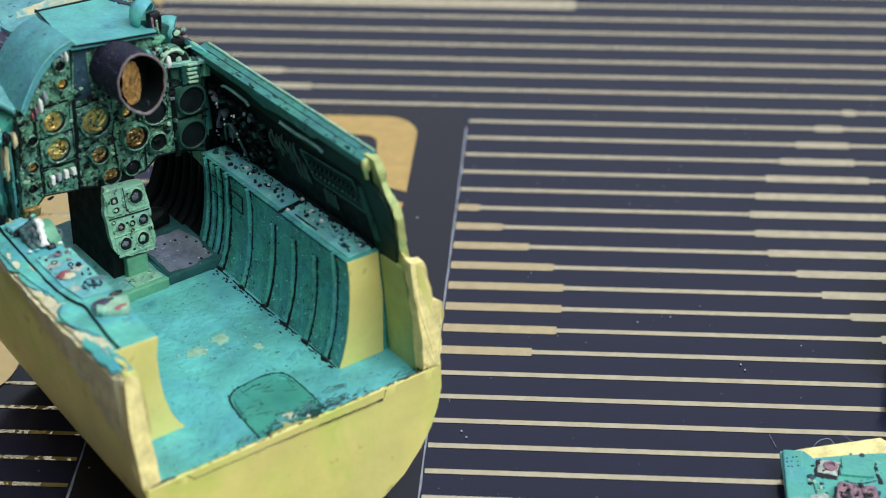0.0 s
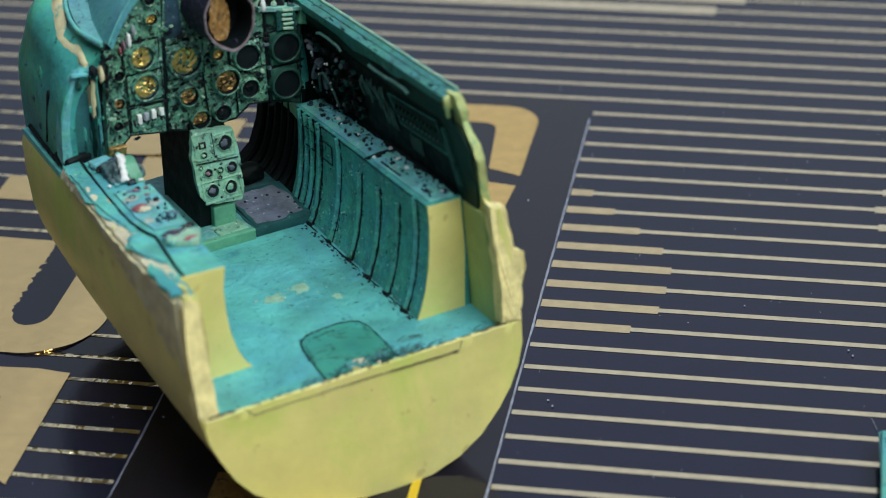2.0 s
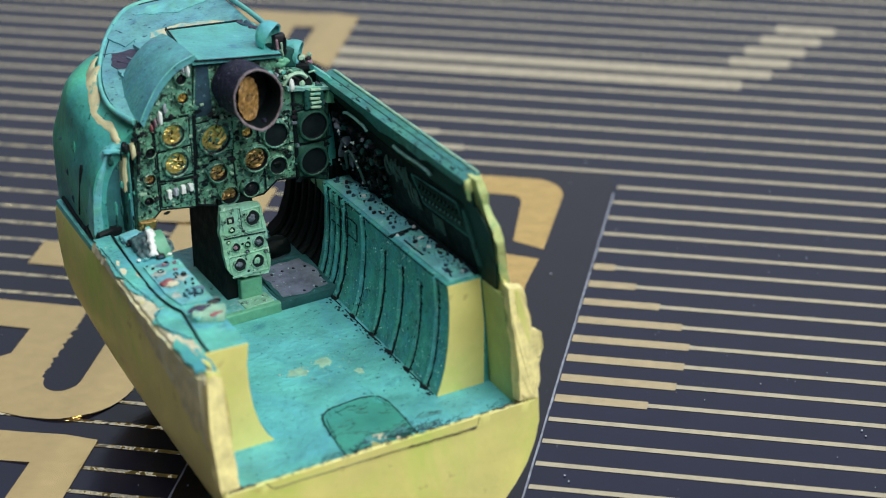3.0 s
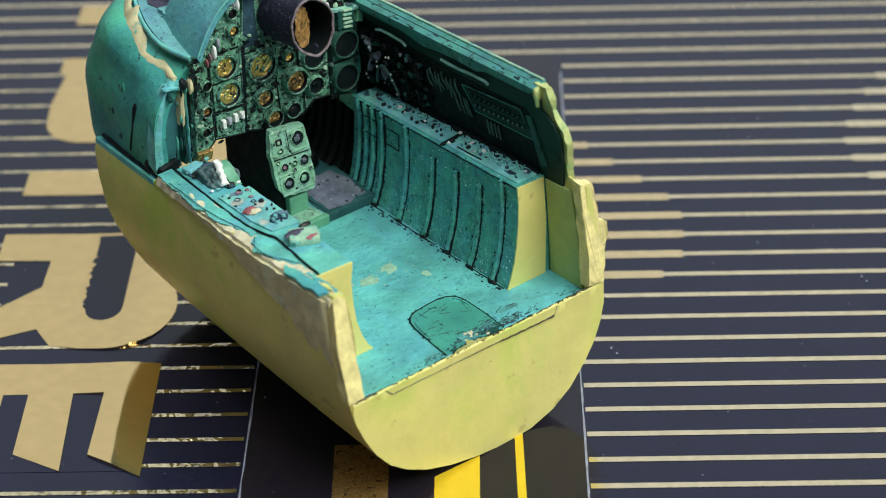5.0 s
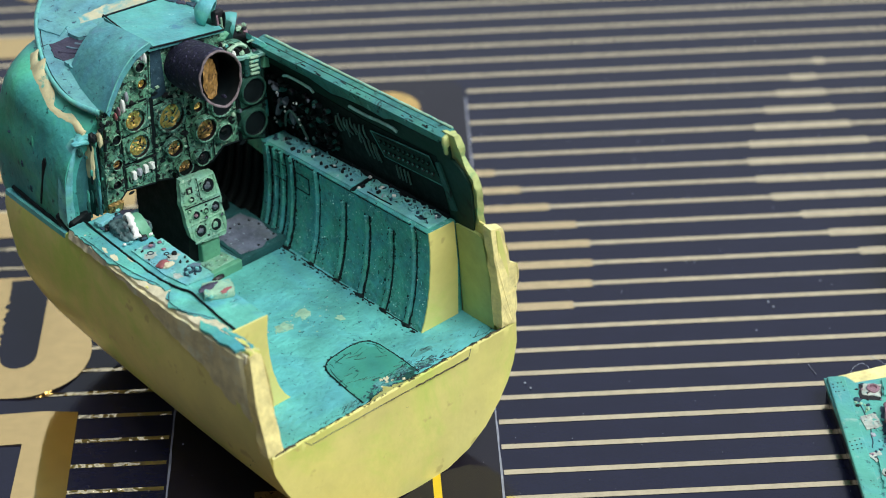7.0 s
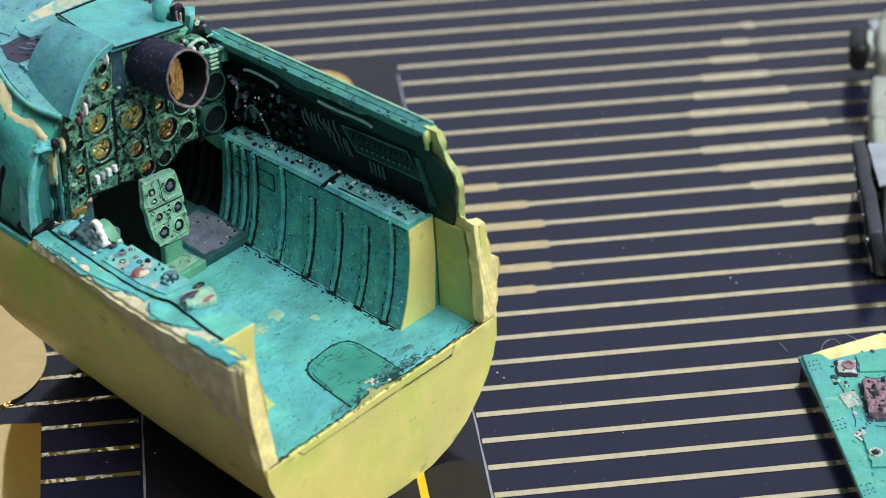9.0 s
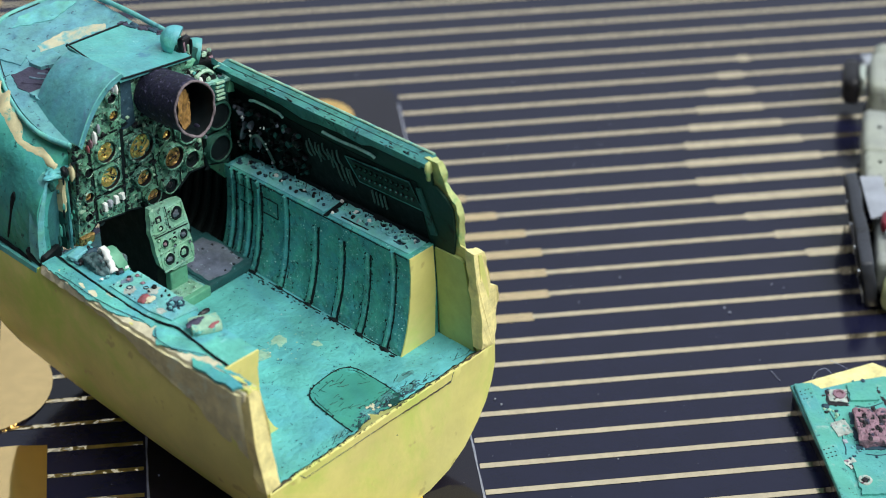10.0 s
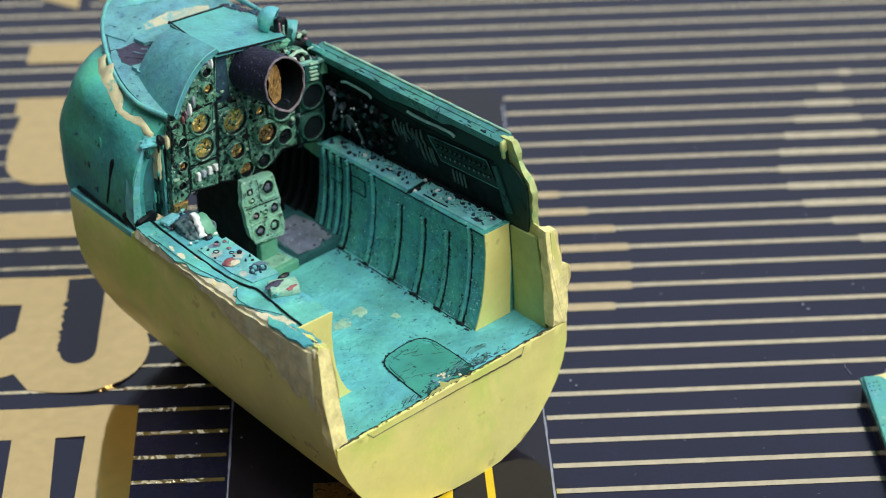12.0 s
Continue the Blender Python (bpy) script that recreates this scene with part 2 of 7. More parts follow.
SCREEN = paint("brown_gold_screen", (0.30, 0.165, 0.05), 0.45, spread=0.7, grain=0.0004, stain=(0.05, 0.03, 0.015), stain_size=0.0008, stain_amount=0.13, bump=1.0)
CREAM = paint("cream_resin", (0.73, 0.665, 0.23), 0.40, spread=0.12, grain=0.006, stain=(0.48, 0.64, 0.11), stain_size=0.014, stain_amount=0.22, stain_soft=0.28, bump=0.12, flecks=(0.56, 0.48, 0.17), fleck_size=0.0022, fleck_amount=0.02, hue=0.25, pits=0.0, pit_size=0.0007, pit_colour=(0.16, 0.15, 0.06))
CHIPPED = paint("chipped_turquoise_paint", (0.08, 0.40, 0.40), 0.5, spread=0.25, stain=(0.62, 0.60, 0.44), stain_size=0.0012, stain_amount=0.08, stain_soft=0.16, bump=0.5, hue=0.8, pits=0.03)
# black of the wash, and of painted shade such as the knob crescents
BLACK_WASH_SHADE = paint("black_wash_and_shade", (0.006, 0.010, 0.012), 0.5, spread=0.4, grain=0.0006, bump=0, spec=0.2)
BLACK = paint("black_paint", (0.012, 0.011, 0.014), 0.38, spread=0.4, grain=0.0006, stain=(0.05, 0.06, 0.06), stain_size=0.0005, stain_amount=0.02, spec=0.35)
SCOPE = paint("violet_black_rubber", (0.012, 0.012, 0.030), 0.7, spread=0.6, grain=0.0004, bump=1.0, bump_size=0.00025, flecks=(0.11, 0.10, 0.18), fleck_size=0.00035, fleck_amount=0.06, spec=0.3)
SCOPE_RIM = paint("worn_scope_rim", (0.17, 0.135, 0.15), 0.7, spread=0.6, grain=0.0003, bump=0.8, bump_size=0.00025)
FOIL = paint("gold_foil", (0.82, 0.57, 0.17), 0.33, metal=0.85, spread=0.25, grain=0.0007, stain=(0.05, 0.03, 0.012), stain_size=0.0007, stain_amount=0.09, bump=1.0, bump_size=0.0003)
# tarnished dial foil; on the band its brown is painted shade
FOIL_DULL = paint("tarnished_and_shaded_gold_foil", (0.46, 0.28, 0.10), 0.38, metal=0.8, spread=0.4, grain=0.0005, stain=(0.03, 0.02, 0.015), stain_size=0.0005, stain_amount=0.13, bump=1.0, bump_size=0.0003)
WHITE = paint("white_paint", (0.75, 0.76, 0.74), 0.5, spread=0.15, grain=0.0006)
RED = paint("dull_red_paint", (0.30, 0.09, 0.10), 0.5, spread=0.4, grain=0.0006, stain=(0.40, 0.30, 0.28), stain_size=0.0005, stain_amount=0.06)
LILAC = paint("worn_lilac_grey_paint", (0.11, 0.13, 0.165), 0.6, spread=0.35, grain=0.0006, stain=(0.015, 0.025, 0.03), stain_size=0.0005, stain_amount=0.09)
PURPLE = paint("purple_grey_paint", (0.04, 0.036, 0.07), 0.6, spread=0.35, grain=0.0009, bump=1.0, bump_size=0.0006, pits=0.08)
PINK = paint("pinkish_brown_dry_brush", (0.26, 0.15, 0.19), 0.6, spread=0.6, grain=0.0005, stain=(0.02, 0.02, 0.03), stain_size=0.0005, stain_amount=0.10, bump=0.6)
NAVY = paint("navy_gloss_paper", (0.009, 0.0095, 0.028), 0.17, spread=0.12, grain=0.004, stain=(0.03, 0.03, 0.045), stain_size=0.0012, stain_amount=-0.05, bump=0.06, spec=0.34, pits=-0.06, pit_colour=(0.05, 0.05, 0.07))
# matte black for the painted shade along the stripe edges
EDGE_SHADE = paint("dull_black_edge_shade", (0.006, 0.006, 0.010), 0.55, spread=0.2, grain=0.002, bump=0.05, spec=0.12)
BAND = paint("violet_navy_gloss_paper", (0.011, 0.009, 0.016), 0.12, spread=0.12, grain=0.004, bump=0.03, spec=0.38)
GOLD = paint("gold_ink", (0.85, 0.60, 0.27), 0.10, metal=0.95, spread=0.06, grain=0.0012, bump=0.03, bump_size=0.0004)
STRIPE = paint("worn_gold_ink", (0.87, 0.715, 0.47), 0.14, metal=0.95, spread=0.10, grain=0.0012, bump=0.05, bump_size=0.0004, flecks=(0.45, 0.34, 0.18), fleck_size=0.0009, fleck_amount=-0.05, ripple=0.0)
BROAD = paint("warm_gold_ink", (0.86, 0.655, 0.37), 0.14, metal=0.95, spread=0.08, grain=0.0012, bump=0.05, bump_size=0.0004)
CRINKLED = paint("crinkled_gold_ink", (0.90, 0.74, 0.46), 0.12, metal=0.95, spread=0.2, grain=0.0012, bump=0.2, bump_size=0.0005, ripple=1.7)
# yellow stands in for the lit rear face mirrored in gold foil
HULL_REFLECTION = paint("gold_foil_hull_reflection", (0.80, 0.55, 0.03), 0.3, metal=0.3, spread=0.1, bump=0.05)
GOLD_WARM = paint("orange_gold_ink", (0.90, 0.58, 0.20), 0.12, metal=0.9, spread=0.10, grain=0.0012, bump=0.08, bump_size=0.0004)
EDGE = paint("scuffed_paper_edge", (0.25, 0.26, 0.32), 0.7, spread=0.5, grain=0.0008)
GREY_SEAT = paint("worn_light_grey_paint", (0.36, 0.38, 0.34), 0.5, spread=0.2, stain=(0.10, 0.10, 0.09), stain_size=0.0016, stain_amount=0.09, bump=0.5, pits=0.04, pit_colour=(0.05, 0.05, 0.05), hue=0.3)
SEAT_SIDE = paint("dark_blue_grey_paint", (0.028, 0.031, 0.042), 0.5, spread=0.35, grain=0.002, stain=(0.012, 0.012, 0.016), stain_size=0.003, stain_amount=0.10, bump=0.4)
SEAT_FOOT = paint("pale_olive_paint", (0.42, 0.45, 0.25), 0.55, spread=0.25, grain=0.001, stain=(0.10, 0.11, 0.04), stain_size=0.0014, stain_amount=0.06, bump=0.5)
DARK_RED = paint("dark_red_paint", (0.20, 0.02, 0.035), 0.45, spread=0.4, grain=0.0006, stain=(0.45, 0.22, 0.22), stain_size=0.0008, stain_amount=0.02)
PALE_MIX = paint("smeared_pale_paint", (0.40, 0.44, 0.40), 0.55, spread=0.4, grain=0.0006, stain=(0.10, 0.34, 0.33), stain_size=0.0008, stain_amount=0.12, stain_soft=0.15, bump=0.6, flecks=(0.10, 0.03, 0.05), fleck_size=0.0004, fleck_amount=0.03)
STRAP = paint("bluish_grey_strap", (0.34, 0.36, 0.42), 0.6, spread=0.2)
QUADRANT = paint("grey_blue_quadrant_paint", (0.085, 0.15, 0.16), 0.5, spread=0.45, grain=0.0008, stain=(0.008, 0.012, 0.02), stain_size=0.0007, stain_amount=0.17, stain_soft=0.12, bump=0.8, flecks=(0.30, 0.42, 0.42), fleck_size=0.0004, fleck_amount=0.01, pits=0.06)
SMUDGE = paint("grey_blue_smudge", (0.075, 0.26, 0.26), 0.55, spread=0.35, grain=0.0008, stain=(0.03, 0.08, 0.10), stain_size=0.0007, stain_amount=0.13, stain_soft=0.15, pits=0.10)
PALE_GRAIN = paint("pale_paint_grain", (0.36, 0.60, 0.58), 0.5, spread=0.3, grain=0.0006)
DUST = paint("pale_dust", (0.34, 0.36, 0.42), 0.8, spread=0.3, bump=0)
GRIME = paint("brown_black_grime", (0.07, 0.06, 0.04), 0.7, spread=0.5, grain=0.0005, spec=0.2)
TABLE = paint("brown_table_wood", (0.22, 0.13, 0.07), 0.5, spread=0.3, grain=0.02)


# ---------------------------------------------------------------- mesh helpers (all in millimetres)
def part(name, bm, material, parent=None, label="", smooth=False):
    """Links a bmesh as one mesh object under a thing or a part (no deeper than sub-parts); smooth: shading angle in degrees."""
    if parent and parent.parent and parent.parent.parent:
        parent = parent.parent
    bmesh.ops.recalc_face_normals(bm, faces=bm.faces)
    bmesh.ops.scale(bm, vec=(MM, MM, MM), verts=bm.verts)
    me = bpy.data.meshes.new(name)
    if smooth:
        for f in bm.faces:
            f.smooth = True
    bm.to_mesh(me)
    bm.free()
    if smooth:
        me.set_sharp_from_angle(angle=radians(smooth))
    me.materials.append(material)
    ob = new(name, me)
    if parent:
        ob.parent = parent
    if label:
        ob["label"] = label
    return ob


def empty(name, m, label, category, group=""):
    ob = new(name)
    ob.empty_display_size = 0.005
    ob.matrix_world = m
    return tagged(ob, label, category, group)


def add_box(bm, c, s, bevel=0.0, turn=None):
    """A box of size s at c, with rounded edges; turn: Euler degrees."""
    m = Matrix.Translation(c)
    if turn:
        m = m @ Euler([radians(a) for a in turn]).to_matrix().to_4x4()
    made = bmesh.ops.create_cube(bm, size=1, matrix=m @ Matrix.Diagonal((*s, 1)))
    if bevel:
        edges = list({e for v in made["verts"] for e in v.link_edges})
        bmesh.ops.bevel(bm, geom=edges, offset=bevel, segments=2, profile=0.5, affect="EDGES")
    return bm


def add_rod(bm, a, b, r, r2=None, sides=12):
    """A rod or cone from a to b."""
    a, b = Vector(a), Vector(b)
    d = b - a
    m = Matrix.Translation((a + b) / 2) @ d.to_track_quat("Z", "Y").to_matrix().to_4x4()
    bmesh.ops.create_cone(bm, cap_ends=True, segments=sides, radius1=r, radius2=r if r2 is None else r2, depth=d.length, matrix=m)
    return bm


def add_lathe(bm, a, way, profile, sides=28, wobble=0.0):
    """A turned form: profile of (radius, distance along way) from a."""
    way = Vector(way).normalized()
    q = way.to_track_quat("Z", "Y").to_matrix()
    rings = []
    for r, d in profile:
        ring = []
        for i in range(sides):
            t = 2 * math.pi * i / sides
            k = 1 + wobble * noise.noise(Vector((math.cos(t) * 1.7, math.sin(t) * 1.7, d * 0.5)))
            ring.append(bm.verts.new(Vector(a) + q @ Vector((r * k * math.cos(t), r * k * math.sin(t), d))))
        rings.append(ring)
    for p, n in zip(rings, rings[1:]):
        for i in range(sides):
            bm.faces.new((p[i], p[(i + 1) % sides], n[(i + 1) % sides], n[i]))
    bm.faces.new(rings[0][::-1])
    bm.faces.new(rings[-1])
    return bm


def add_rings(bm, rings, close=False):
    """Rings of places joined into an open tube; close: the last ring gets a floor."""
    rings = [[bm.verts.new(c) for c in ring] for ring in rings]
    n = len(rings[0])
    for p, q in zip(rings, rings[1:]):
        for i in range(n):
            bm.faces.new((p[i], p[(i + 1) % n], q[(i + 1) % n], q[i]))
    if close:
        bm.faces.new(rings[-1])
    return bm


def add_prism(bm, poly, to3, depth):
    """A flat polygon made thick: to3(a, b, d) gives the place; d runs from 0 to depth."""
    low = [bm.verts.new(to3(a, b, 0)) for a, b in poly]
    high = [bm.verts.new(to3(a, b, depth)) for a, b in poly]
    n = len(poly)
    bm.faces.new(low[::-1])
    bm.faces.new(high)
    for i in range(n):
        bm.faces.new((low[i], low[(i + 1) % n], high[(i + 1) % n], high[i]))
    return bm


def add_loft(bm, sections):
    """Closed sections of equal length joined into a solid."""
    rings = [[bm.verts.new(p) for p in s] for s in sections]
    n = len(rings[0])
    for p, q in zip(rings, rings[1:]):
        for i in range(n):
            bm.faces.new((p[i], p[(i + 1) % n], q[(i + 1) % n], q[i]))
    bm.faces.new(rings[0][::-1])
    bm.faces.new(rings[-1])
    return bm


def add_cord(bm, pts, r, sides=6, flat=1.0):
    """A round cord along points."""
    pts = [Vector(p) for p in pts]
    rings = []
    for i, p in enumerate(pts):
        d = (pts[min(i + 1, len(pts) - 1)] - pts[max(i - 1, 0)]).normalized()
        q = d.to_track_quat("Z", "Y").to_matrix()
        rings.append([bm.verts.new(p + q @ Vector((r * math.cos(2 * math.pi * k / sides), flat * r * math.sin(2 * math.pi * k / sides), 0))) for k in range(sides)])
    for p, q in zip(rings, rings[1:]):
        for i in range(sides):
            bm.faces.new((p[i], p[(i + 1) % sides], q[(i + 1) % sides], q[i]))
    bm.faces.new(rings[0][::-1])
    bm.faces.new(rings[-1])
    return bm


def spline(pts, steps=6):
    """Smooth points through the given ones."""
    pts = [Vector(p) for p in pts]
    out = []
    for i in range(len(pts) - 1):
        p0, p1, p2, p3 = pts[max(i - 1, 0)], pts[i], pts[i + 1], pts[min(i + 2, len(pts) - 1)]
        for k in range(steps):
            t = k / steps
            out.append(0.5 * (2 * p1 + (p2 - p0) * t + (2 * p0 - 5 * p1 + 4 * p2 - p3) * t * t + (3 * p1 - p0 - 3 * p2 + p3) * t ** 3))
    return out + [pts[-1]]


def roughen(bm, size, amount, where=None):
    """Shifts the vertices by smooth noise."""
    for v in bm.verts:
        if where is None or where(v.co):
            v.co += amount * noise.noise_vector(v.co / size)


def lerp(rows, x):
    """Value between rows of (x, value)."""
    if x <= rows[0][0]:
        return rows[0][1]
    for (a, p), (b, q) in zip(rows, rows[1:]):
        if x <= b:
            return p + (q - p) * (x - a) / (b - a)
    return rows[-1][1]


# ---------------------------------------------------------------- the printed sheet
table = tagged(part("table", add_box(bmesh.new(), (0, 0, -11), (1400, 900, 20), 2), TABLE), "brown wooden table under the printed sheet", "table", kind="structure")
sheet = tagged(part("ground", add_box(bmesh.new(), (0, 0, -0.5), (620, 420, 1.0)), NAVY), "navy glossy printed sheet with gold stripes", "printed sheet", kind="structure")

PITCH = 3.0


def flat(poly, z, thick=0.02):
    return add_prism(bmesh.new(), poly, lambda a, b, d: (a, b, z + d), thick)


def stripe(y, x0, x1, wide, ink=STRIPE):
    """One gold stripe; wide: stretches (from, to) where it is broader."""
    cuts = sorted({x0, x1, *[min(max(c, x0), x1) for w in wide for c in w]})
    bm, broad, border = bmesh.new(), bmesh.new(), bmesh.new()
    for a, b in zip(cuts, cuts[1:]):
        if b - a < 0.01:
            continue
        here = any(p <= (a + b) / 2 <= q for p, q in wide)
        h = (0.95 if y > 55 else 0.53) if here else (0.21 if ink == CRINKLED else 0.28)
        near = here and 0 < (a + b) / 2 < 10 and y < 25
        add_prism(broad if near else bm, [(a, y - h), (b, y - h), (b, y + h), (a, y + h)], lambda u, v, d: (u, v, 0.006 + d), 0.02)
        # slightly wider black strip draws the shadow line at the stripe's edges
        add_prism(border, [(a, y - h - 0.075), (b, y - h - 0.075), (b, y + h + 0.075), (a, y + h + 0.075)], lambda u, v, d: (u, v, -0.01 + d), 0.0125)
    part("stripe_edge_shade", border, EDGE_SHADE, sheet, "dull black strip painting the edge shade of a stripe")
    if broad.verts:
        part("broad_stripe", broad, BROAD, sheet, "broader warm gold stretch of a stripe")
    else:
        broad.free()
    return part("gold_stripe", bm, ink, sheet)


WIDE_NEAR = [(0, 7.3), (3, 9.1), (6, 9.4), (9, 9.5), (12, 8.6), (15, 6.5), (18, 4.2), (21, 2.1)]
WIDE_FAR_FROM = [(0, 38), (3, 34), (6, 31.9), (9, 29.9), (12, 28.1), (15, 26.0), (18, 25.1), (21, 24.8), (24, 25.4), (27, 26.4), (30, 27.8), (33, 29.4), (36, 31.2), (39, 33.9)]
WIDE_FAR_TO = [(15, 39.8), (18, 38.6), (21, 37.3), (24, 36.3), (27, 35.2), (30, 34.2), (33, 34.0), (36, 33.7), (39, 35.0)]
for k in range(-24, 42):
    y = k * PITCH
    wide = []
    if 0 <= y <= 21:
        wide.append((-1, lerp(WIDE_NEAR, y)))
    if 0 <= y <= 39:
        wide.append((lerp(WIDE_FAR_FROM, y), lerp(WIDE_FAR_TO, y) if y >= 15 else 46 - y / 3))
    if y in (42, 45):
        wide.append((-40, -14.8 - (y - 42)))
    if y in (60, 63):
        wide.append((-42, 9.4 + 0.9 * (y - 60)))
    if 66 <= y <= 75:
        wide.append((5 + 0.45 * (y - 60), 11 + 0.45 * (y - 60)))
    if y > 38.4:
        stripe(y, -150, 160, wide)
    else:
        stripe(y, 0.3, 160, wide)
        stripe(y, -150, -24.7, [], CRINKLED)

# Dark band with rounded far corner, a hair above the sheet
arc = [(-2.2 + 2.2 * math.cos(t), 36.2 + 2.2 * math.sin(t)) for t in [math.pi / 2 * i / 6 for i in range(7)]]
arc_l = [(-22.2 - 2.2 * math.cos(t), 36.2 + 2.2 * math.sin(t)) for t in [math.pi / 2 * (6 - i) / 6 for i in range(7)]]
part("band", flat([(-24.4, -90), (0, -90), *arc, *arc_l], 0.005, 0.06), BAND, sheet, "dark violet navy band")
for x in (0.12, -24.45):
    bm = bmesh.new()
    ys = [-90 + 1.6 * i for i in range(79)]
    lo = [(x - 0.06 + 0.05 * noise.noise(Vector((y, x, 3))), y) for y in ys]
    hi = [(x + 0.08 + 0.10 * noise.noise(Vector((y * 0.7, x, 9))), y) for y in ys]
    part("band_edge", flat(lo + hi[::-1], 0.006, 0.063), EDGE, sheet, "scuffed pale edge of the band")


def oval(cx, cy, rx, ry, a0, a1, n=10):
    return [(cx + rx * math.cos(radians(a0 + (a1 - a0) * i / n)), cy + ry * math.sin(radians(a0 + (a1 - a0) * i / n))) for i in range(n + 1)]


def ridge(x):
    """The foil is embossed: it swells towards the letters' tops and drops at their ends."""
    return lerp([(-41, 0), (-38, 0.05), (-36, 0.13), (-35, 0.185), (-34.4, 0.20), (-33.9, 0.18), (-32.8, 0.075), (-31.6, 0.0)], x)


def embossed(bm):
    for x in (-41, -39.5, -38, -37, -36, -35.4, -35, -34.7, -34.4, -34.15, -33.9, -33.3, -32.8, -32.2):
        bmesh.ops.bisect_plane(bm, geom=bm.verts[:] + bm.edges[:] + bm.faces[:], plane_co=(x, 0, 0), plane_no=(1, 0, 0))
    low = min(v.co.z for v in bm.verts)
    for v in bm.verts:
        if v.co.z > low + 1e-4:
            v.co.z += ridge(v.co.x)
    return bm


def letter(name, gold_polys, back):
    """A gold letter that lies on a dark ground."""
    b = part("letter_ground", flat(back, 0.026, 0.006), NAVY, sheet)
    for poly in gold_polys:
        part(name, embossed(flat(poly, 0.034, 0.02)), GOLD, sheet, smooth=25)
    return b


# Large gold letters down the left side, their tops to the right
E_OUT = [(-47.3, -11.2), (-31.9, -11.4), (-31.8, -25.3), (-35.9, -22.8), (-35.75, -15.2), (-38.1, -15.2), (-37.7, -24.6), (-41.4, -22.5), (-41.5, -15.2), (-43.4, -15.2), (-43.2, -25), (-47.3, -22.5)]
letter("gold_letter", [E_OUT],
       [(-45.8, -15), (-32.1, -15), (-32, -24.6), (-45.8, -24.6)])
R_OUT = [(-47.3, 7.6), (-31.6, 7.3), (-31.6, -1.5), *oval(-36.6, -3.5, 5.0, 5.9, 20, -90, 12), (-38.6, -9.3), (-41.0, -8.8), (-42.4, -6.5), (-47, -8.5), (-47, -4.5), (-42.9, -0.5), (-42.8, 3.4), (-47.3, 3.5)]
COUNTER = [(-39.4, 7.1), (-35.9, 7.1), (-35.9, -3.6), *oval(-37.4, -3.8, 1.5, 1.7, 0, -180, 8), (-39.3, -3.6)]
letter("gold_letter", [R_OUT], [(-45.8, 3.2), (-42, 3.2), (-42, -4), (-45.8, -7)])
worn = [(-39.15 + 0.30 * noise.noise(Vector((y * 1.7, 5, 1))) + 0.22 * noise.noise(Vector((y * 4.1, 2, 1))), y) for y in [-3.6 + 0.2 * i for i in range(54)]]
part("letter_counter", embossed(flat(COUNTER[1:-1] + worn, 0.03, 0.032)), NAVY, sheet, smooth=25)
letter("gold_letter", [[(-47, 18.0), (-31.8, 17.6), (-31.8, 13.7), (-47, 13.9)]], [(-46.8, 17.7), (-32, 17.4), (-32, 14), (-46.8, 14.1)])
P_OUT = [(-47.3, 39.3), (-31.8, 39.3), (-31.8, 29), *oval(-36.5, 28.5, 4.7, 5.5, 0, -90, 8), (-43.2, 23.0), *oval(-43.4, 27, 3.6, 4.0, -95, -180, 6), (-47.2, 30), (-46.6, 36.2), (-47.3, 36.2)]
letter("gold_letter", [P_OUT], [(-46, 36), (-33, 36), (-33, 25), (-46, 25)])
part("letter_counter", flat([(-42.6, 35.6), (-36, 35.6), (-36, 28.6), (-42.0, 28.6)], 0.058, 0.004), NAVY, sheet)
part("gold_letter", flat([(-36.5, 18.2), (-29.8, 18.2), (-29.8, 31), (-31.9, 31), (-32.4, 26), (-36.5, 24)], 0.028, 0.02), GOLD, sheet)
letter("gold_letter", [[(-47.3, 50.6), (-31.8, 50.4), (-31.8, 46.4), (-47.3, 46.5)]], [(-47, 50.2), (-32, 50.0), (-32, 46.7), (-47, 46.8)])
letter("gold_letter", [[(x, y + 83.4) for x, y in E_OUT]], [(-47, 68), (-32.1, 68), (-32, 59.5), (-47, 59.5)])
# Lettering on the band
arch = [(-16.2, 23.5), (-16.2, 33), *oval(-13.2, 33.2, 3.0, 3.2, 180, 90, 6), *oval(-7.3, 33.2, 3.1, 3.2, 90, 0, 6), (-4.3, 23.2), (-7.1, 24.3), (-7.6, 31.2), *oval(-9.0, 31.4, 1.4, 1.5, 0, 90, 5), *oval(-11.5, 31.4, 1.4, 1.5, 90, 180, 5), (-13, 24.3)]
part("gold_band_letter", flat(arch, 0.07, 0.02), GOLD_WARM, sheet, "orange gold printed arch")
part("gold_band_letter", flat([(-4.4, 21.4), (-4.7, 18), (-5.1, 8), (-8.2, 8), (-7.7, 18), (-7.4, 21.9)], 0.07, 0.02), GOLD_WARM, sheet)
# block and bar: reflection of the cream rear face, put in as yellow
part("gold_band_letter", flat([(-10.7, -60), (-7.5, -60), (-7.5, -23.4), (-10.7, -25.8)], 0.07, 0.02), HULL_REFLECTION, sheet, "gold printed block with the hull's yellow reflection painted in")
part("gold_band_letter", flat([(-4.2, -60), (-3.5, -60), (-4.4, -20.0), (-5.0, -20.0)], 0.07, 0.02), HULL_REFLECTION, sheet, "gold printed bar with the hull's yellow reflection painted in")
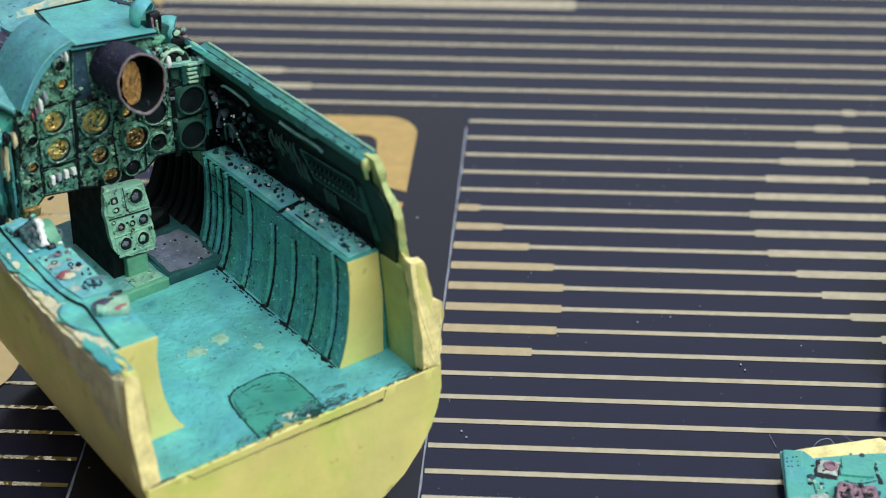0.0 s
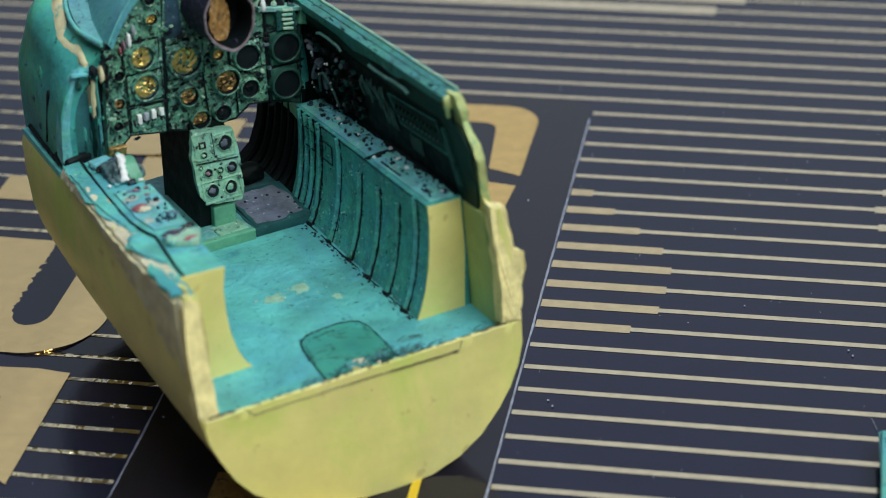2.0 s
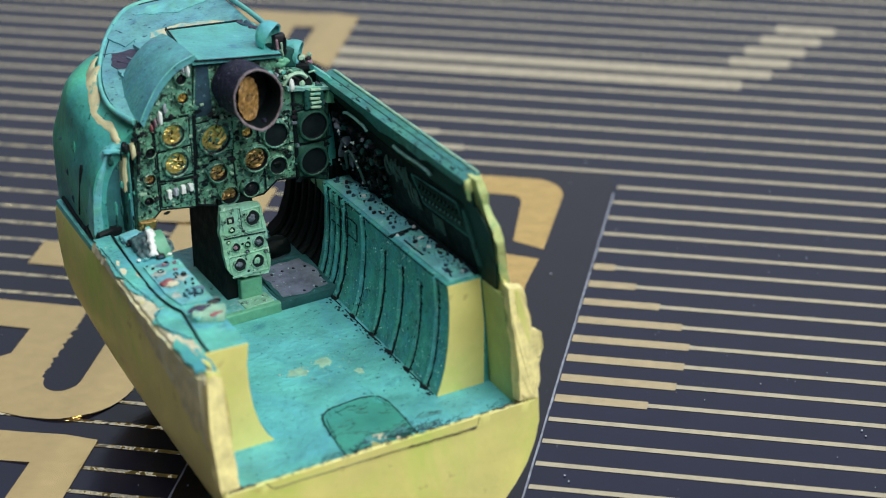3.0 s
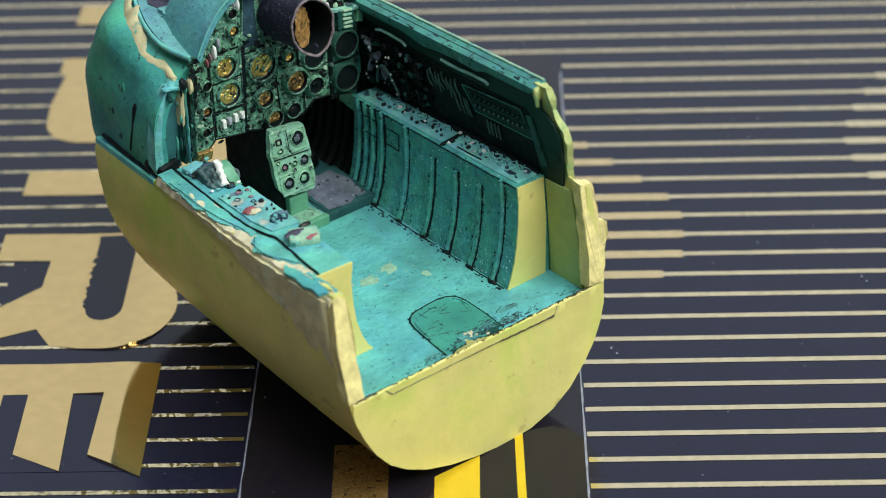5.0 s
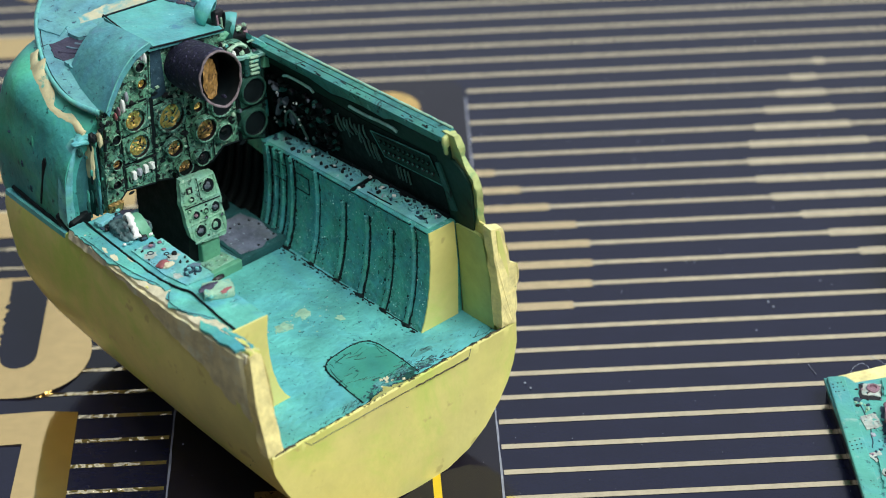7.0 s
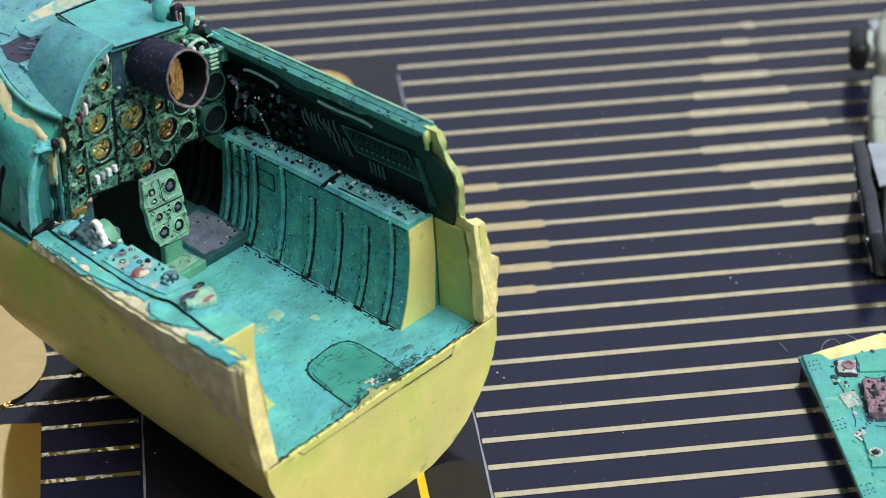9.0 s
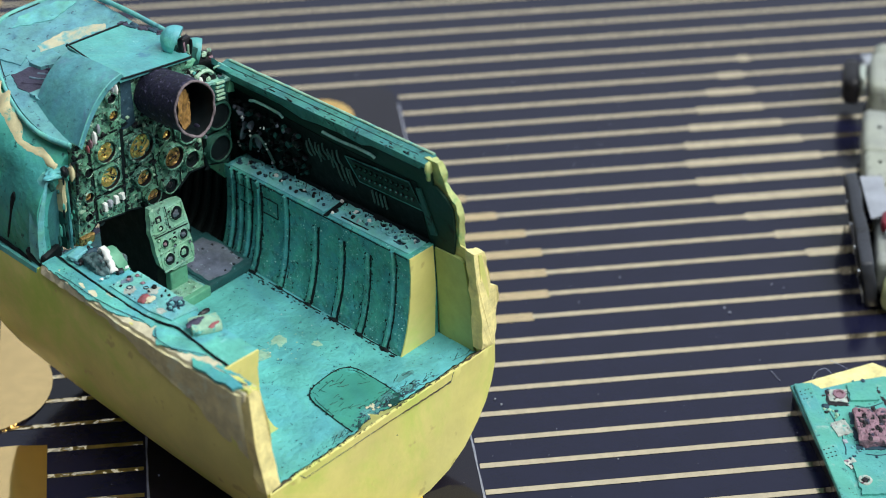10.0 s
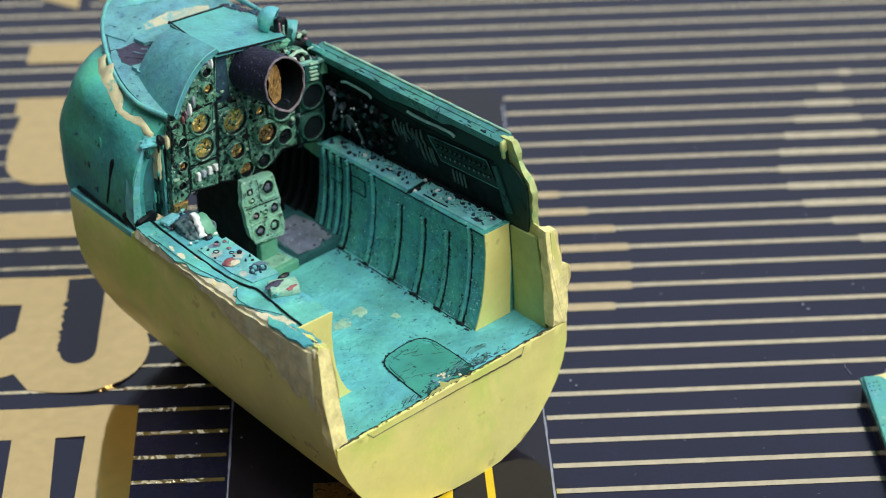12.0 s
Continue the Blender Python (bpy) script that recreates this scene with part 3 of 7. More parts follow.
# gold block made brown: the dark flank's reflection and shadow as colour
part("gold_band_letter", flat([(-17.4, -60), (-13.8, -60), (-14.0, -22.0), (-18.0, -22.0)], 0.07, 0.02), FOIL_DULL, sheet, "gold printed block, coloured brown for shade and dark reflection")


# ---------------------------------------------------------------- the cockpit tub
tub = empty("cockpit_tub", TUB, "cream resin scale-model cockpit tub painted turquoise inside", "model cockpit")
rnd = random.Random(7)


def lump(name, c, size, mat, seed, parent, label="", rough=0.3):
    """An irregular blob of cast resin."""
    bm = bmesh.new()
    bmesh.ops.create_icosphere(bm, subdivisions=4, radius=1.0)
    for p in bm.verts:
        p.co *= 1 + rough * noise.noise(p.co * 1.3 + Vector((seed, 0, 0))) + rough * 0.35 * noise.noise(p.co * 3 + Vector((0, seed, 0)))
        p.co = Vector((c[0] + p.co.x * size[0], c[1] + p.co.y * size[1], c[2] + p.co.z * size[2]))
    return part(name, bm, mat, parent, label, smooth=55)


def ragged(poly, size, amount, step=0.35, seed=0.0):
    """A polygon with its edges cut up and made uneven."""
    out = []
    for (a, b), (c, d) in zip(poly, poly[1:] + poly[:1]):
        n = max(1, int(math.hypot(c - a, d - b) / step))
        for i in range(n):
            x, y = a + (c - a) * i / n, b + (d - b) * i / n
            w = noise.noise_vector(Vector((x / size, y / size, seed)))
            out.append((x + amount * w.x, y + amount * w.y))
    return out


def width(v):
    return 1 - 0.15 * (max(v, 0) / 34) ** 1.5


LEFT_TOP = [(0, 17.7), (3, 17.4), (12, 16.9), (24.2, 16.6), (24.8, 15.9), (34, 15.4)]


def hull_section(v):
    k, zl = width(v), lerp(LEFT_TOP, v)
    out = [(-11.25, zl), (-11.55, 14.5), (-11.6, 12.2), (-11.5, 9.9), (-11.1, 8.2), (-10.4, 6.5), (-9.5, 4.8), (-8.4, 3.4), (-7.0, 2.3), (-5.2, 1.35), (-3.0, 0.65), (-0.5, 0.2), (2.0, 0.0),
           (4.5, 0.15), (6.6, 0.85), (8.3, 2.0), (9.7, 3.6), (10.6, 5.0), (11.2, 6.5), (11.55, 8.1), (11.5, 9.9), (11.4, 12.0), (11.1, 14.3), (10.7, 16.3), (10.25, 18.4)]
    inn = [(9.95, 18.5), (10.1, 16.3), (10.35, 13.5), (10.45, 9.0), (6, 9.0), (0, 9.0), (-6, 9.0), (-10.5, 9.0), (-10.5, 13), (-10.4, zl + 0.02)]
    if v > 4:
        cap = 16.2 if v > 4.4 else 18.5
        out = [(u, min(z, cap) if u > 0 else z) for u, z in out]
        inn = [(u, min(z, cap) if u > 0 else z) for u, z in inn]
    pts = []
    for u, z in out + inn:
        back = 1.4 * max(0, z - 10) / 7.3 * max(0, 1 - v / 12) if u < 0 else 0.35 * max(0, z - 10) / 8 * max(0, 1 - v / 6)
        front = -0.022 * max(0, 15.5 - z) ** 2 * max(0, (v - 24) / 10)
        pts.append(Vector((u * k, v + back + front, z)))
    return pts


bm = bmesh.new()
add_loft(bm, [hull_section(v) for v in [0, 0.12, 0.5, 1, 1.6, 2.4, 3.2, 4, 5, 6.5, 8, 10, 12, 14, 16, 18, 20, 22, 24.2, 24.8, 26, 28, 30, 32, 33.7, 34]])
for v in bm.verts:
    # worn, chipped upper edges
    if v.co.z > 15.3 and v.co.y < 25:
        v.co += Vector((0.10, 0.25 if v.co.y < 3 else 0.0, 0.22)) * noise.noise(v.co * 0.9)
    elif v.co.z > 10.2 and v.co.y < 1.5:
        v.co += 0.35 * noise.noise_vector(v.co * 0.8) * Vector((0.4, 1, 0)).length * 0.5
hull = part("hull", bm, CREAM, tub, "cream resin hull", smooth=38)

# Rough sawn faces of the rear wall ends
bm = bmesh.new()
add_prism(bm, [(10.0, 10.0), (11.45, 10.0), (11.55, 12.5), (11.9, 13.6), (11.75, 14.8), (11.1, 15.2), (10.9, 16.6), (10.6, 18.3), (9.5, 18.6), (9.55, 17.0), (9.9, 13.2)], lambda a, b, d: (a, -0.12 + 0.05 * (b - 10) + d, b), 0.9)
bmesh.ops.subdivide_edges(bm, edges=bm.edges, cuts=3, use_grid_fill=True)
roughen(bm, 0.9, 0.16)
part("sawn_edge", bm, SAWN, tub, "rough sawn cream edge")
bm = bmesh.new()
add_prism(bm, [(-11.6, 10.1), (-10.3, 10.1), (-10.35, 13), (-10.3, 17.4), (-10.9, 17.75), (-11.35, 17.5), (-11.7, 14)], lambda a, b, d: (a, -0.05 + 0.19 * (b - 10) + d, b), 0.9)
bmesh.ops.subdivide_edges(bm, edges=bm.edges, cuts=3, use_grid_fill=True)
roughen(bm, 0.9, 0.14)
part("sawn_edge", bm, SAWN, tub, "rough sawn cream edge")

# Bare top of the left rim with ragged patches of turquoise paint on it
bm = bmesh.new()
rows = []
for i in range(110):
    v = 1.75 + 22.45 * i / 109
    k, z = width(v), lerp(LEFT_TOP, v)
    wob = [noise.noise(Vector((v * 1.4, s, 0))) for s in range(5)]
    inn = -10.35 if v < 5.3 else -10.15
    rows.append([Vector(((-11.5 + 0.16 * wob[0]) * k, v, z - 0.6 + 0.2 * wob[1])), Vector(((-11.36 + 0.2 * wob[2]) * k, v, z + 0.02 + 0.10 * wob[1])), Vector(((-10.9 + 0.2 * wob[3]) * k, v, z + 0.14 + 0.08 * wob[4])), Vector((inn * k, v, z + 0.12)), Vector((inn * k, v, z - 0.7))])
add_loft(bm, rows)
roughen(bm, 0.5, 0.08)
part("bare_rim", bm, BARE, tub, "torn bare cream rim", smooth=40)


def rim_patch(poly, seed, mat, thick=0.10):
    pts = ragged(ragged(poly, 0.9, 0.22, 0.3, seed), 0.35, 0.10, 0.14, seed)
    bm = add_prism(bmesh.new(), pts, lambda a, b, d: (a * width(b), b, lerp(LEFT_TOP, b) + 0.10 + 0.35 * min(0, a + 11.25) + d), thick)
    bmesh.ops.triangulate(bm, faces=[f for f in bm.faces if len(f.verts) > 4])
    return part("rim_paint", bm, mat, tub, "chipped turquoise paint over cream resin")


rim_patch([(-9.95, 24.2), (-11.25, 24.2), (-11.45, 22), (-11.35, 20.8), (-11.5, 18.6), (-11.3, 17.0), (-11.35, 15.6), (-10.9, 14.2), (-10.55, 13.1), (-10.5, 12.5), (-10.1, 12.4), (-10.1, 18)], 1.0, TURQ)
rim_patch([(-10.4, 12.1), (-11.1, 11.6), (-11.45, 10.6), (-11.4, 9.4), (-11.0, 8.3), (-10.5, 7.2), (-10.1, 6.8), (-9.85, 8.0), (-9.75, 10.5), (-9.95, 12.0)], 2.0, TURQ)
rim_patch([(-11.15, 7.5), (-11.6, 6.6), (-11.6, 4.5), (-11.45, 2.7), (-11.0, 2.15), (-10.75, 3.5), (-10.85, 5.5)], 3.0, CHIPPED, 0.2)
rim_patch([(-10.65, 5.6), (-10.6, 3.6), (-10.65, 2.2), (-10.35, 2.1), (-10.3, 4.6), (-10.35, 5.6)], 4.0, CHIPPED)
part("rim_groove", add_cord(bmesh.new(), [(-10.72 + 0.05 * noise.noise(Vector((v, 7, 0))), v, lerp(LEFT_TOP, v) + 0.16) for v in [2.3 + 0.3 * i for i in range(14)]], 0.07, 5), SLOT, tub)
for seed, pts in ((1, [(-11.3, 22.5), (-11.2, 20.5), (-11.25, 18.3), (-11.1, 16.4), (-10.8, 14.6), (-10.5, 13.2)]), (2, [(-10.5, 12.0), (-11.2, 11.0), (-11.25, 9.4), (-10.7, 8.0), (-10.2, 6.9)])):
    part("rim_groove", add_cord(bmesh.new(), [(p.x * width(p.y) + 0.06 * noise.noise(p * 2), p.y, lerp(LEFT_TOP, p.y) + 0.24) for p in spline([(a, b, 0) for a, b in pts], 6)], 0.028, 5), SLOT, tub)
bm = bmesh.new()
add_loft(bm, [[Vector((-11.36 * width(v), v, lerp(LEFT_TOP, v) - 0.35)), Vector((-11.30 * width(v), v, lerp(LEFT_TOP, v) + 0.06)), Vector((-10.3 * width(v), v, lerp(LEFT_TOP, v) + 0.06)), Vector((-10.3 * width(v), v, lerp(LEFT_TOP, v) - 0.3))] for v in [25.0, 27, 29, 31, 33, 34.04]])
part("rim_paint", bm, TURQ, tub)

# Torn resin along the upper flank
bm = bmesh.new()
rows = []
for i in range(44):
    v = 1.2 + 17.5 * i / 43
    k, z = width(v), lerp(LEFT_TOP, v)
    fall = max(0.15, lerp([(1.2, 5.0), (2.3, 4.7), (4.5, 4.0), (6.5, 2.9), (9.0, 2.2), (11.6, 1.7), (15.2, 0.5), (18.7, 0.15)], v) + 0.22 * noise.noise(Vector((v * 0.8, 3.3, 0))))
    rows.append([Vector(((-11.62 - 0.10 * noise.noise(Vector((v * 1.2, s, 2)))) * k, v + 0.19 * max(0, 8 - v) / 8 * (7 - fall * s), z - 0.25 - fall * s)) for s in (0, 0.25, 0.5, 0.75, 1.0)] + [Vector((-11.2 * k, v + 0.2, z - 0.4 - fall)), Vector((-11.2 * k, v + 0.2, z - 0.3))])
add_loft(bm, rows)
roughen(bm, 0.8, 0.10)
part("torn_flank", bm, TORN, tub, "torn pale resin below the rim", smooth=45)

# Floor, painted turquoise
bm = bmesh.new()
add_prism(bm, [(-10.3, 0.25), (10.35, 0.25), (10.25, 4.6), (8.0, 5.5), (7.5, 33), (-7.5, 33), (-8.5, 5.6), (-10.2, 4.8)], lambda a, b, d: (a, b, 8.7 + d), 0.6)
bmesh.ops.subdivide_edges(bm, edges=[e for e in bm.edges], cuts=6, use_grid_fill=True)
roughen(bm, 2.0, 0.03)
part("floor_paint", bm, TURQ_FLOOR, tub, "worn turquoise painted floor")
# Cream lip that falls from the outer edge to the floor, with a ragged dark line on its inner side
us = [-11.25 + 22.5 * i / 120 for i in range(121)]


def lip_in(u):
    return 0.72 + 0.16 * noise.noise(Vector((u * 1.1, 3, 1))) + 0.10 * noise.noise(Vector((u * 3.1, 5, 1))) + 0.75 * math.exp(-((u + 0.2) / 1.3) ** 2) * (0.7 + 0.6 * noise.noise(Vector((u * 2.3, 9, 2))))


add_lip = [[Vector((u, -0.012, 8.92)), Vector((u, -0.03, 9.80 + 0.06 * noise.noise(Vector((u, 0, 7))))), Vector((u, 0.1, 9.95 + 0.05 * noise.noise(Vector((u * 1.7, 0, 2))))), Vector((u, lip_in(u) * 0.5, 9.68 + 0.05 * noise.noise(Vector((u * 2, 4, 2))))), Vector((u, lip_in(u), 9.35)), Vector((u, lip_in(u), 9.1))] for u in us]
bm = add_loft(bmesh.new(), add_lip)
part("lip", bm, CREAM, tub, "scraped cream lip", smooth=40)
bm = add_prism(bmesh.new(), [(u, lip_in(u) - 0.06) for u in us] + [(u, lip_in(u) + 0.06 + 0.14 * noise.noise(Vector((u * 2.6, 0, 5)))) for u in us[::-1]], lambda a, b, d: (a, b, 8.95 + d), 0.43)
part("lip_line", bm, BLACK_WASH_SHADE, tub, "dark ragged wash line")
for seed, lo, hi, w in ((1, -10.8, -9.2, 0.13), (2, -6.8, -5.0, 0.05), (3, 1.2, 4.6, 0.07), (4, 5.2, 7.6, 0.06), (5, 8.0, 10.6, 0.10)):
    # grime caught along the outer edge of the lip
    line = [lo + (hi - lo) * i / 14 for i in range(15)]
    part("lip_grime", add_cord(bmesh.new(), [(u, 0.12 + 0.10 * noise.noise(Vector((u * 2, seed, 0))), 9.93 - 0.05 * abs(noise.noise(Vector((u * 3, seed, 2))))) for u in line], w, 5, 0.5), GRIME, tub)
bm = add_prism(bmesh.new(), [(-8.6, 9.85), (-7.95, 9.25), (-0.5, 9.25), (5.7, 9.1), (6.8, 9.2), (7.0, 9.84), (0, 9.86)], lambda a, b, d: (a, -0.01 - d, b), 0.03)
part("lip_strip", bm, CREAM, tub, "thin cream strip on the lip")
part("seam", add_cord(bmesh.new(), [(u, -0.03, z + 0.03 * noise.noise(Vector((u, z, 0)))) for u, z in [(-8.5, 9.8), (-7.95, 9.27), (-6, 9.28), (-4, 9.26), (-2.5, 9.27), (0, 9.25), (3, 9.18), (4.5, 9.13), (5.7, 9.1), (6.75, 9.2), (6.95, 9.8)]], 0.035, 5), SLOT, tub)
for lo, hi, w in ((-1.4, 1.0, 0.05), (1.6, 5.6, 0.075), (5.4, 6.7, 0.06)):
    # brown grime caught in the seam
    part("seam_grime", add_cord(bmesh.new(), [(u, -0.03, 9.25 - 0.026 * max(0, u) + 0.05 * noise.noise(Vector((u * 2.4, 7, 0)))) for u in [lo + (hi - lo) * i / 24 for i in range(25)]], w, 5), GRIME, tub)

# Hatch outline on the floor
hat = spline([(-2.4, 1.0, 0), (-2.2, 3.2, 0), (-1.9, 5.4, 0), (-1.2, 6.4, 0), (0.6, 6.75, 0), (2.2, 6.6, 0), (2.9, 5.7, 0), (2.95, 3.4, 0), (2.8, 1.0, 0)], 5)
part("hatch", add_prism(bmesh.new(), [(p.x, p.y) for p in hat], lambda a, b, d: (a, b, 9.28 + d), 0.09), HATCH, tub, "green hatch plate")
part("hatch_line", add_cord(bmesh.new(), [(p.x + 0.05 * noise.noise(p), p.y + 0.05 * noise.noise(p * 1.3), 9.37) for p in hat], 0.045), BLACK_WASH_SHADE, tub)
bm = bmesh.new()
for p in hat:
    if noise.noise(p * 0.9) > -0.15:
        bmesh.ops.create_icosphere(bm, subdivisions=1, radius=rnd.uniform(0.05, 0.12), matrix=Matrix.Translation((p.x + rnd.uniform(-0.08, 0.08), p.y + rnd.uniform(-0.08, 0.08), 9.37)) @ Matrix.Diagonal((1, rnd.uniform(0.8, 1.8), 0.4, 1)))
part("wash_grit", bm, BLACK_WASH_SHADE, tub, "wash caught round the hatch")
for k0, k1, f in ((5, 13, 0.9), (16, 22, 0.86), (27, 33, 0.92)):
    part("hatch_line", add_cord(bmesh.new(), [(p.x * f + 0.09 * noise.noise(p * 2.1), p.y * f + 0.3 + 0.09 * noise.noise(p * 1.7), 9.375) for p in hat[k0:k1]], 0.025, 5), BLACK_WASH_SHADE, tub)


def blot(name, u, v, z, r, mat, seed, sx=1.0, thick=0.05, label=""):
    pts = []
    for i in range(26):
        t = 2 * math.pi * i / 26
        k = r * (1 + 0.75 * noise.noise(Vector((math.cos(t) * 1.6, math.sin(t) * 1.6, seed))))
        pts.append((u + sx * k * math.cos(t), v + k * math.sin(t)))
    return part(name, add_prism(bmesh.new(), pts, lambda a, b, d: (a, b, z + d), thick), mat, tub, label)


def specks(name, u, v, z, ru, rv, n, size, mat, label=""):
    """Many small flat flakes scattered round one spot."""
    bm = bmesh.new()
    for _ in range(n):
        cu, cv, s = u + rnd.gauss(0, ru), v + rnd.gauss(0, rv), size * rnd.uniform(0.35, 1.3)
        turn = rnd.uniform(0, 6.28)
        add_prism(bm, [(cu + s * rnd.uniform(0.6, 1.3) * math.cos(turn + 6.28 * k / 7), cv + s * rnd.uniform(0.5, 1.2) * math.sin(turn + 6.28 * k / 7)) for k in range(7)], lambda a, b, d: (a, b, z + d), 0.03 + 0.02 * rnd.random())
    return part(name, bm, mat, tub, label)


blot("paint_smear", -0.6, 12.0, 9.28, 0.55, FADED, 1.0, 1.4, label="faded pale smear in the floor paint")
blot("paint_smear", 3.1, 10.1, 9.28, 0.32, FADED, 3.0)
blot("paint_smear", 1.5, 12.4, 9.275, 0.5, FADED, 6.0, 1.5)
specks("paint_chip", -0.3, 12.0, 9.28, 0.7, 0.5, 10, 0.07, BARE, "small bare chips in the paint")
specks("paint_fleck", 1.6, 12.0, 9.285, 1.5, 1.0, 22, 0.07, FADED, "pale paint flecks")
specks("paint_fleck", 2.2, 11.6, 9.285, 1.8, 1.4, 8, 0.04, WHITE, "white paint flecks")
for u, v, r, sx in [(1.9, 1.15, 0.28, 2.6), (0.4, 0.85, 0.22, 3.2), (2.7, 1.5, 0.2, 1.2), (-1.6, 1.05, 0.16, 2.0), (4.4, 0.75, 0.16, 3.6), (7.4, 0.7, 0.14, 4.0), (-5.5, 0.6, 0.12, 4.0), (-8.2, 0.75, 0.16, 2.5), (-9.9, 1.3, 0.25, 0.8)]:
    blot("dark_smudge", u, v, 9.385 if -2.3 < u < 2.9 and v > 0.95 else 9.305, r, TURQ_DARK, u * 1.7, sx, 0.02)
specks("paint_chip", 0.2, 1.7, 9.38, 0.6, 0.25, 14, 0.13, BARE, "pale chips at the lip")
specks("dark_fleck", 1.4, 1.9, 9.39, 1.2, 0.4, 50, 0.035, TURQ_DARK, "dark wash specks on the hatch")
specks("dark_fleck", -1.0, 1.3, 9.31, 5.5, 0.25, 70, 0.04, TURQ_DARK, "dark wash specks along the lip")
specks("dark_fleck", 0.0, 9.0, 9.29, 4.0, 5.0, 60, 0.03, TURQ_DARK, "dark specks on the floor")


for i in range(70):
    # scribbles of dark wash on the hatch and towards the lip
    c = Vector((rnd.gauss(1.6, 1.3), 1.25 + abs(rnd.gauss(0, 0.75)), 0))
    if i > 50:
        c = Vector((rnd.uniform(-9, 9.5), rnd.uniform(1.0, 1.4), 0))
    turn = rnd.uniform(-0.5, 0.5)
    z = 9.385 if -2.2 < c.x < 2.8 and c.y > 1.0 else 9.31
    pts = [(c.x + k * math.cos(turn), c.y + k * math.sin(turn) + 0.12 * noise.noise(Vector((k * 2, i, 0))), z) for k in [0.16 * j for j in range(rnd.randrange(3, 9))]]
    part("wash_stroke", add_cord(bmesh.new(), pts, rnd.uniform(0.012, 0.034), 4), BLACK_WASH_SHADE if i % 2 else TURQ_DARK, tub)
for i in range(18):
    c = Vector((rnd.uniform(-2.0, 2.6), rnd.uniform(1.2, 6.0), 0))
    turn = rnd.choice([0.1, 1.5, 0.3, -0.4]) + rnd.uniform(-0.3, 0.3)
    pts = [(c.x + k * math.cos(turn) + 0.1 * noise.noise(Vector((k * 1.5, i, 4))), c.y + k * math.sin(turn) + 0.1 * noise.noise(Vector((k * 1.5, i, 8))), 9.385) for k in [0.14 * j for j in range(rnd.randrange(4, 10))]]
    pts = [q for q in pts if -2.1 < q[0] < 2.75 and q[1] < 6.4]
    if len(pts) > 2:
        part("wash_stroke", add_cord(bmesh.new(), pts, rnd.uniform(0.012, 0.03), 4), TURQ_DARK, tub)
for u, v, r, sx in [(4.6, 2.4, 0.6, 1.5), (3.9, 1.7, 0.5, 1.6), (0.2, 1.6, 0.45, 2.0), (-3.2, 1.5, 0.35, 1.4), (2.0, 1.7, 0.5, 1.4)]:
    blot("dark_smudge", u, v, 9.386 if -2.3 < u < 2.9 else 9.306, r, SMUDGE, u * 2.1 + v, sx, 0.008)
bm = bmesh.new()
for i in range(90):
    u = rnd.uniform(-11, 11)
    add_box(bm, (u, rnd.uniform(0.0, 0.2), 9.93), (rnd.uniform(0.04, 0.22), rnd.uniform(0.03, 0.08), 0.05), 0, (0, 0, rnd.uniform(-40, 40)))
part("lip_grime", bm, GRIME, tub, "dark grime on the lip")
bm = bmesh.new()
for i in range(190):
    # wash dried in specks inside the lip, thickest by the hatch
    u, v = rnd.gauss(1.9, 2.0), 1.05 + abs(rnd.gauss(0, 0.45))
    z = 9.385 if -2.2 < u < 2.8 else 9.31
    bmesh.ops.create_icosphere(bm, subdivisions=1, radius=rnd.uniform(0.03, 0.09), matrix=Matrix.Translation((u, v, z)) @ Matrix.Rotation(rnd.uniform(-0.6, 0.6), 4, "Z") @ Matrix.Diagonal((rnd.uniform(0.8, 3.2), 1, 0.2, 1)))
part("wash_grit", bm, SLOT, tub, "dark blue wash specks along the lip")

# Right console with concave ribbed side
R_SIDE = [(7.15, 17.5), (7.25, 16), (7.2, 14.4), (7.05, 12.8), (6.8, 11.3), (6.45, 10.1), (6.1, 9.2)]


def right_side(v, lift=0.0):
    drop = -0.03 * (v - 4.4)
    return [Vector((u - lift + 0.012 * (v - 4.4), v, z + drop * (z - 9.2) / 8.3)) for u, z in R_SIDE]


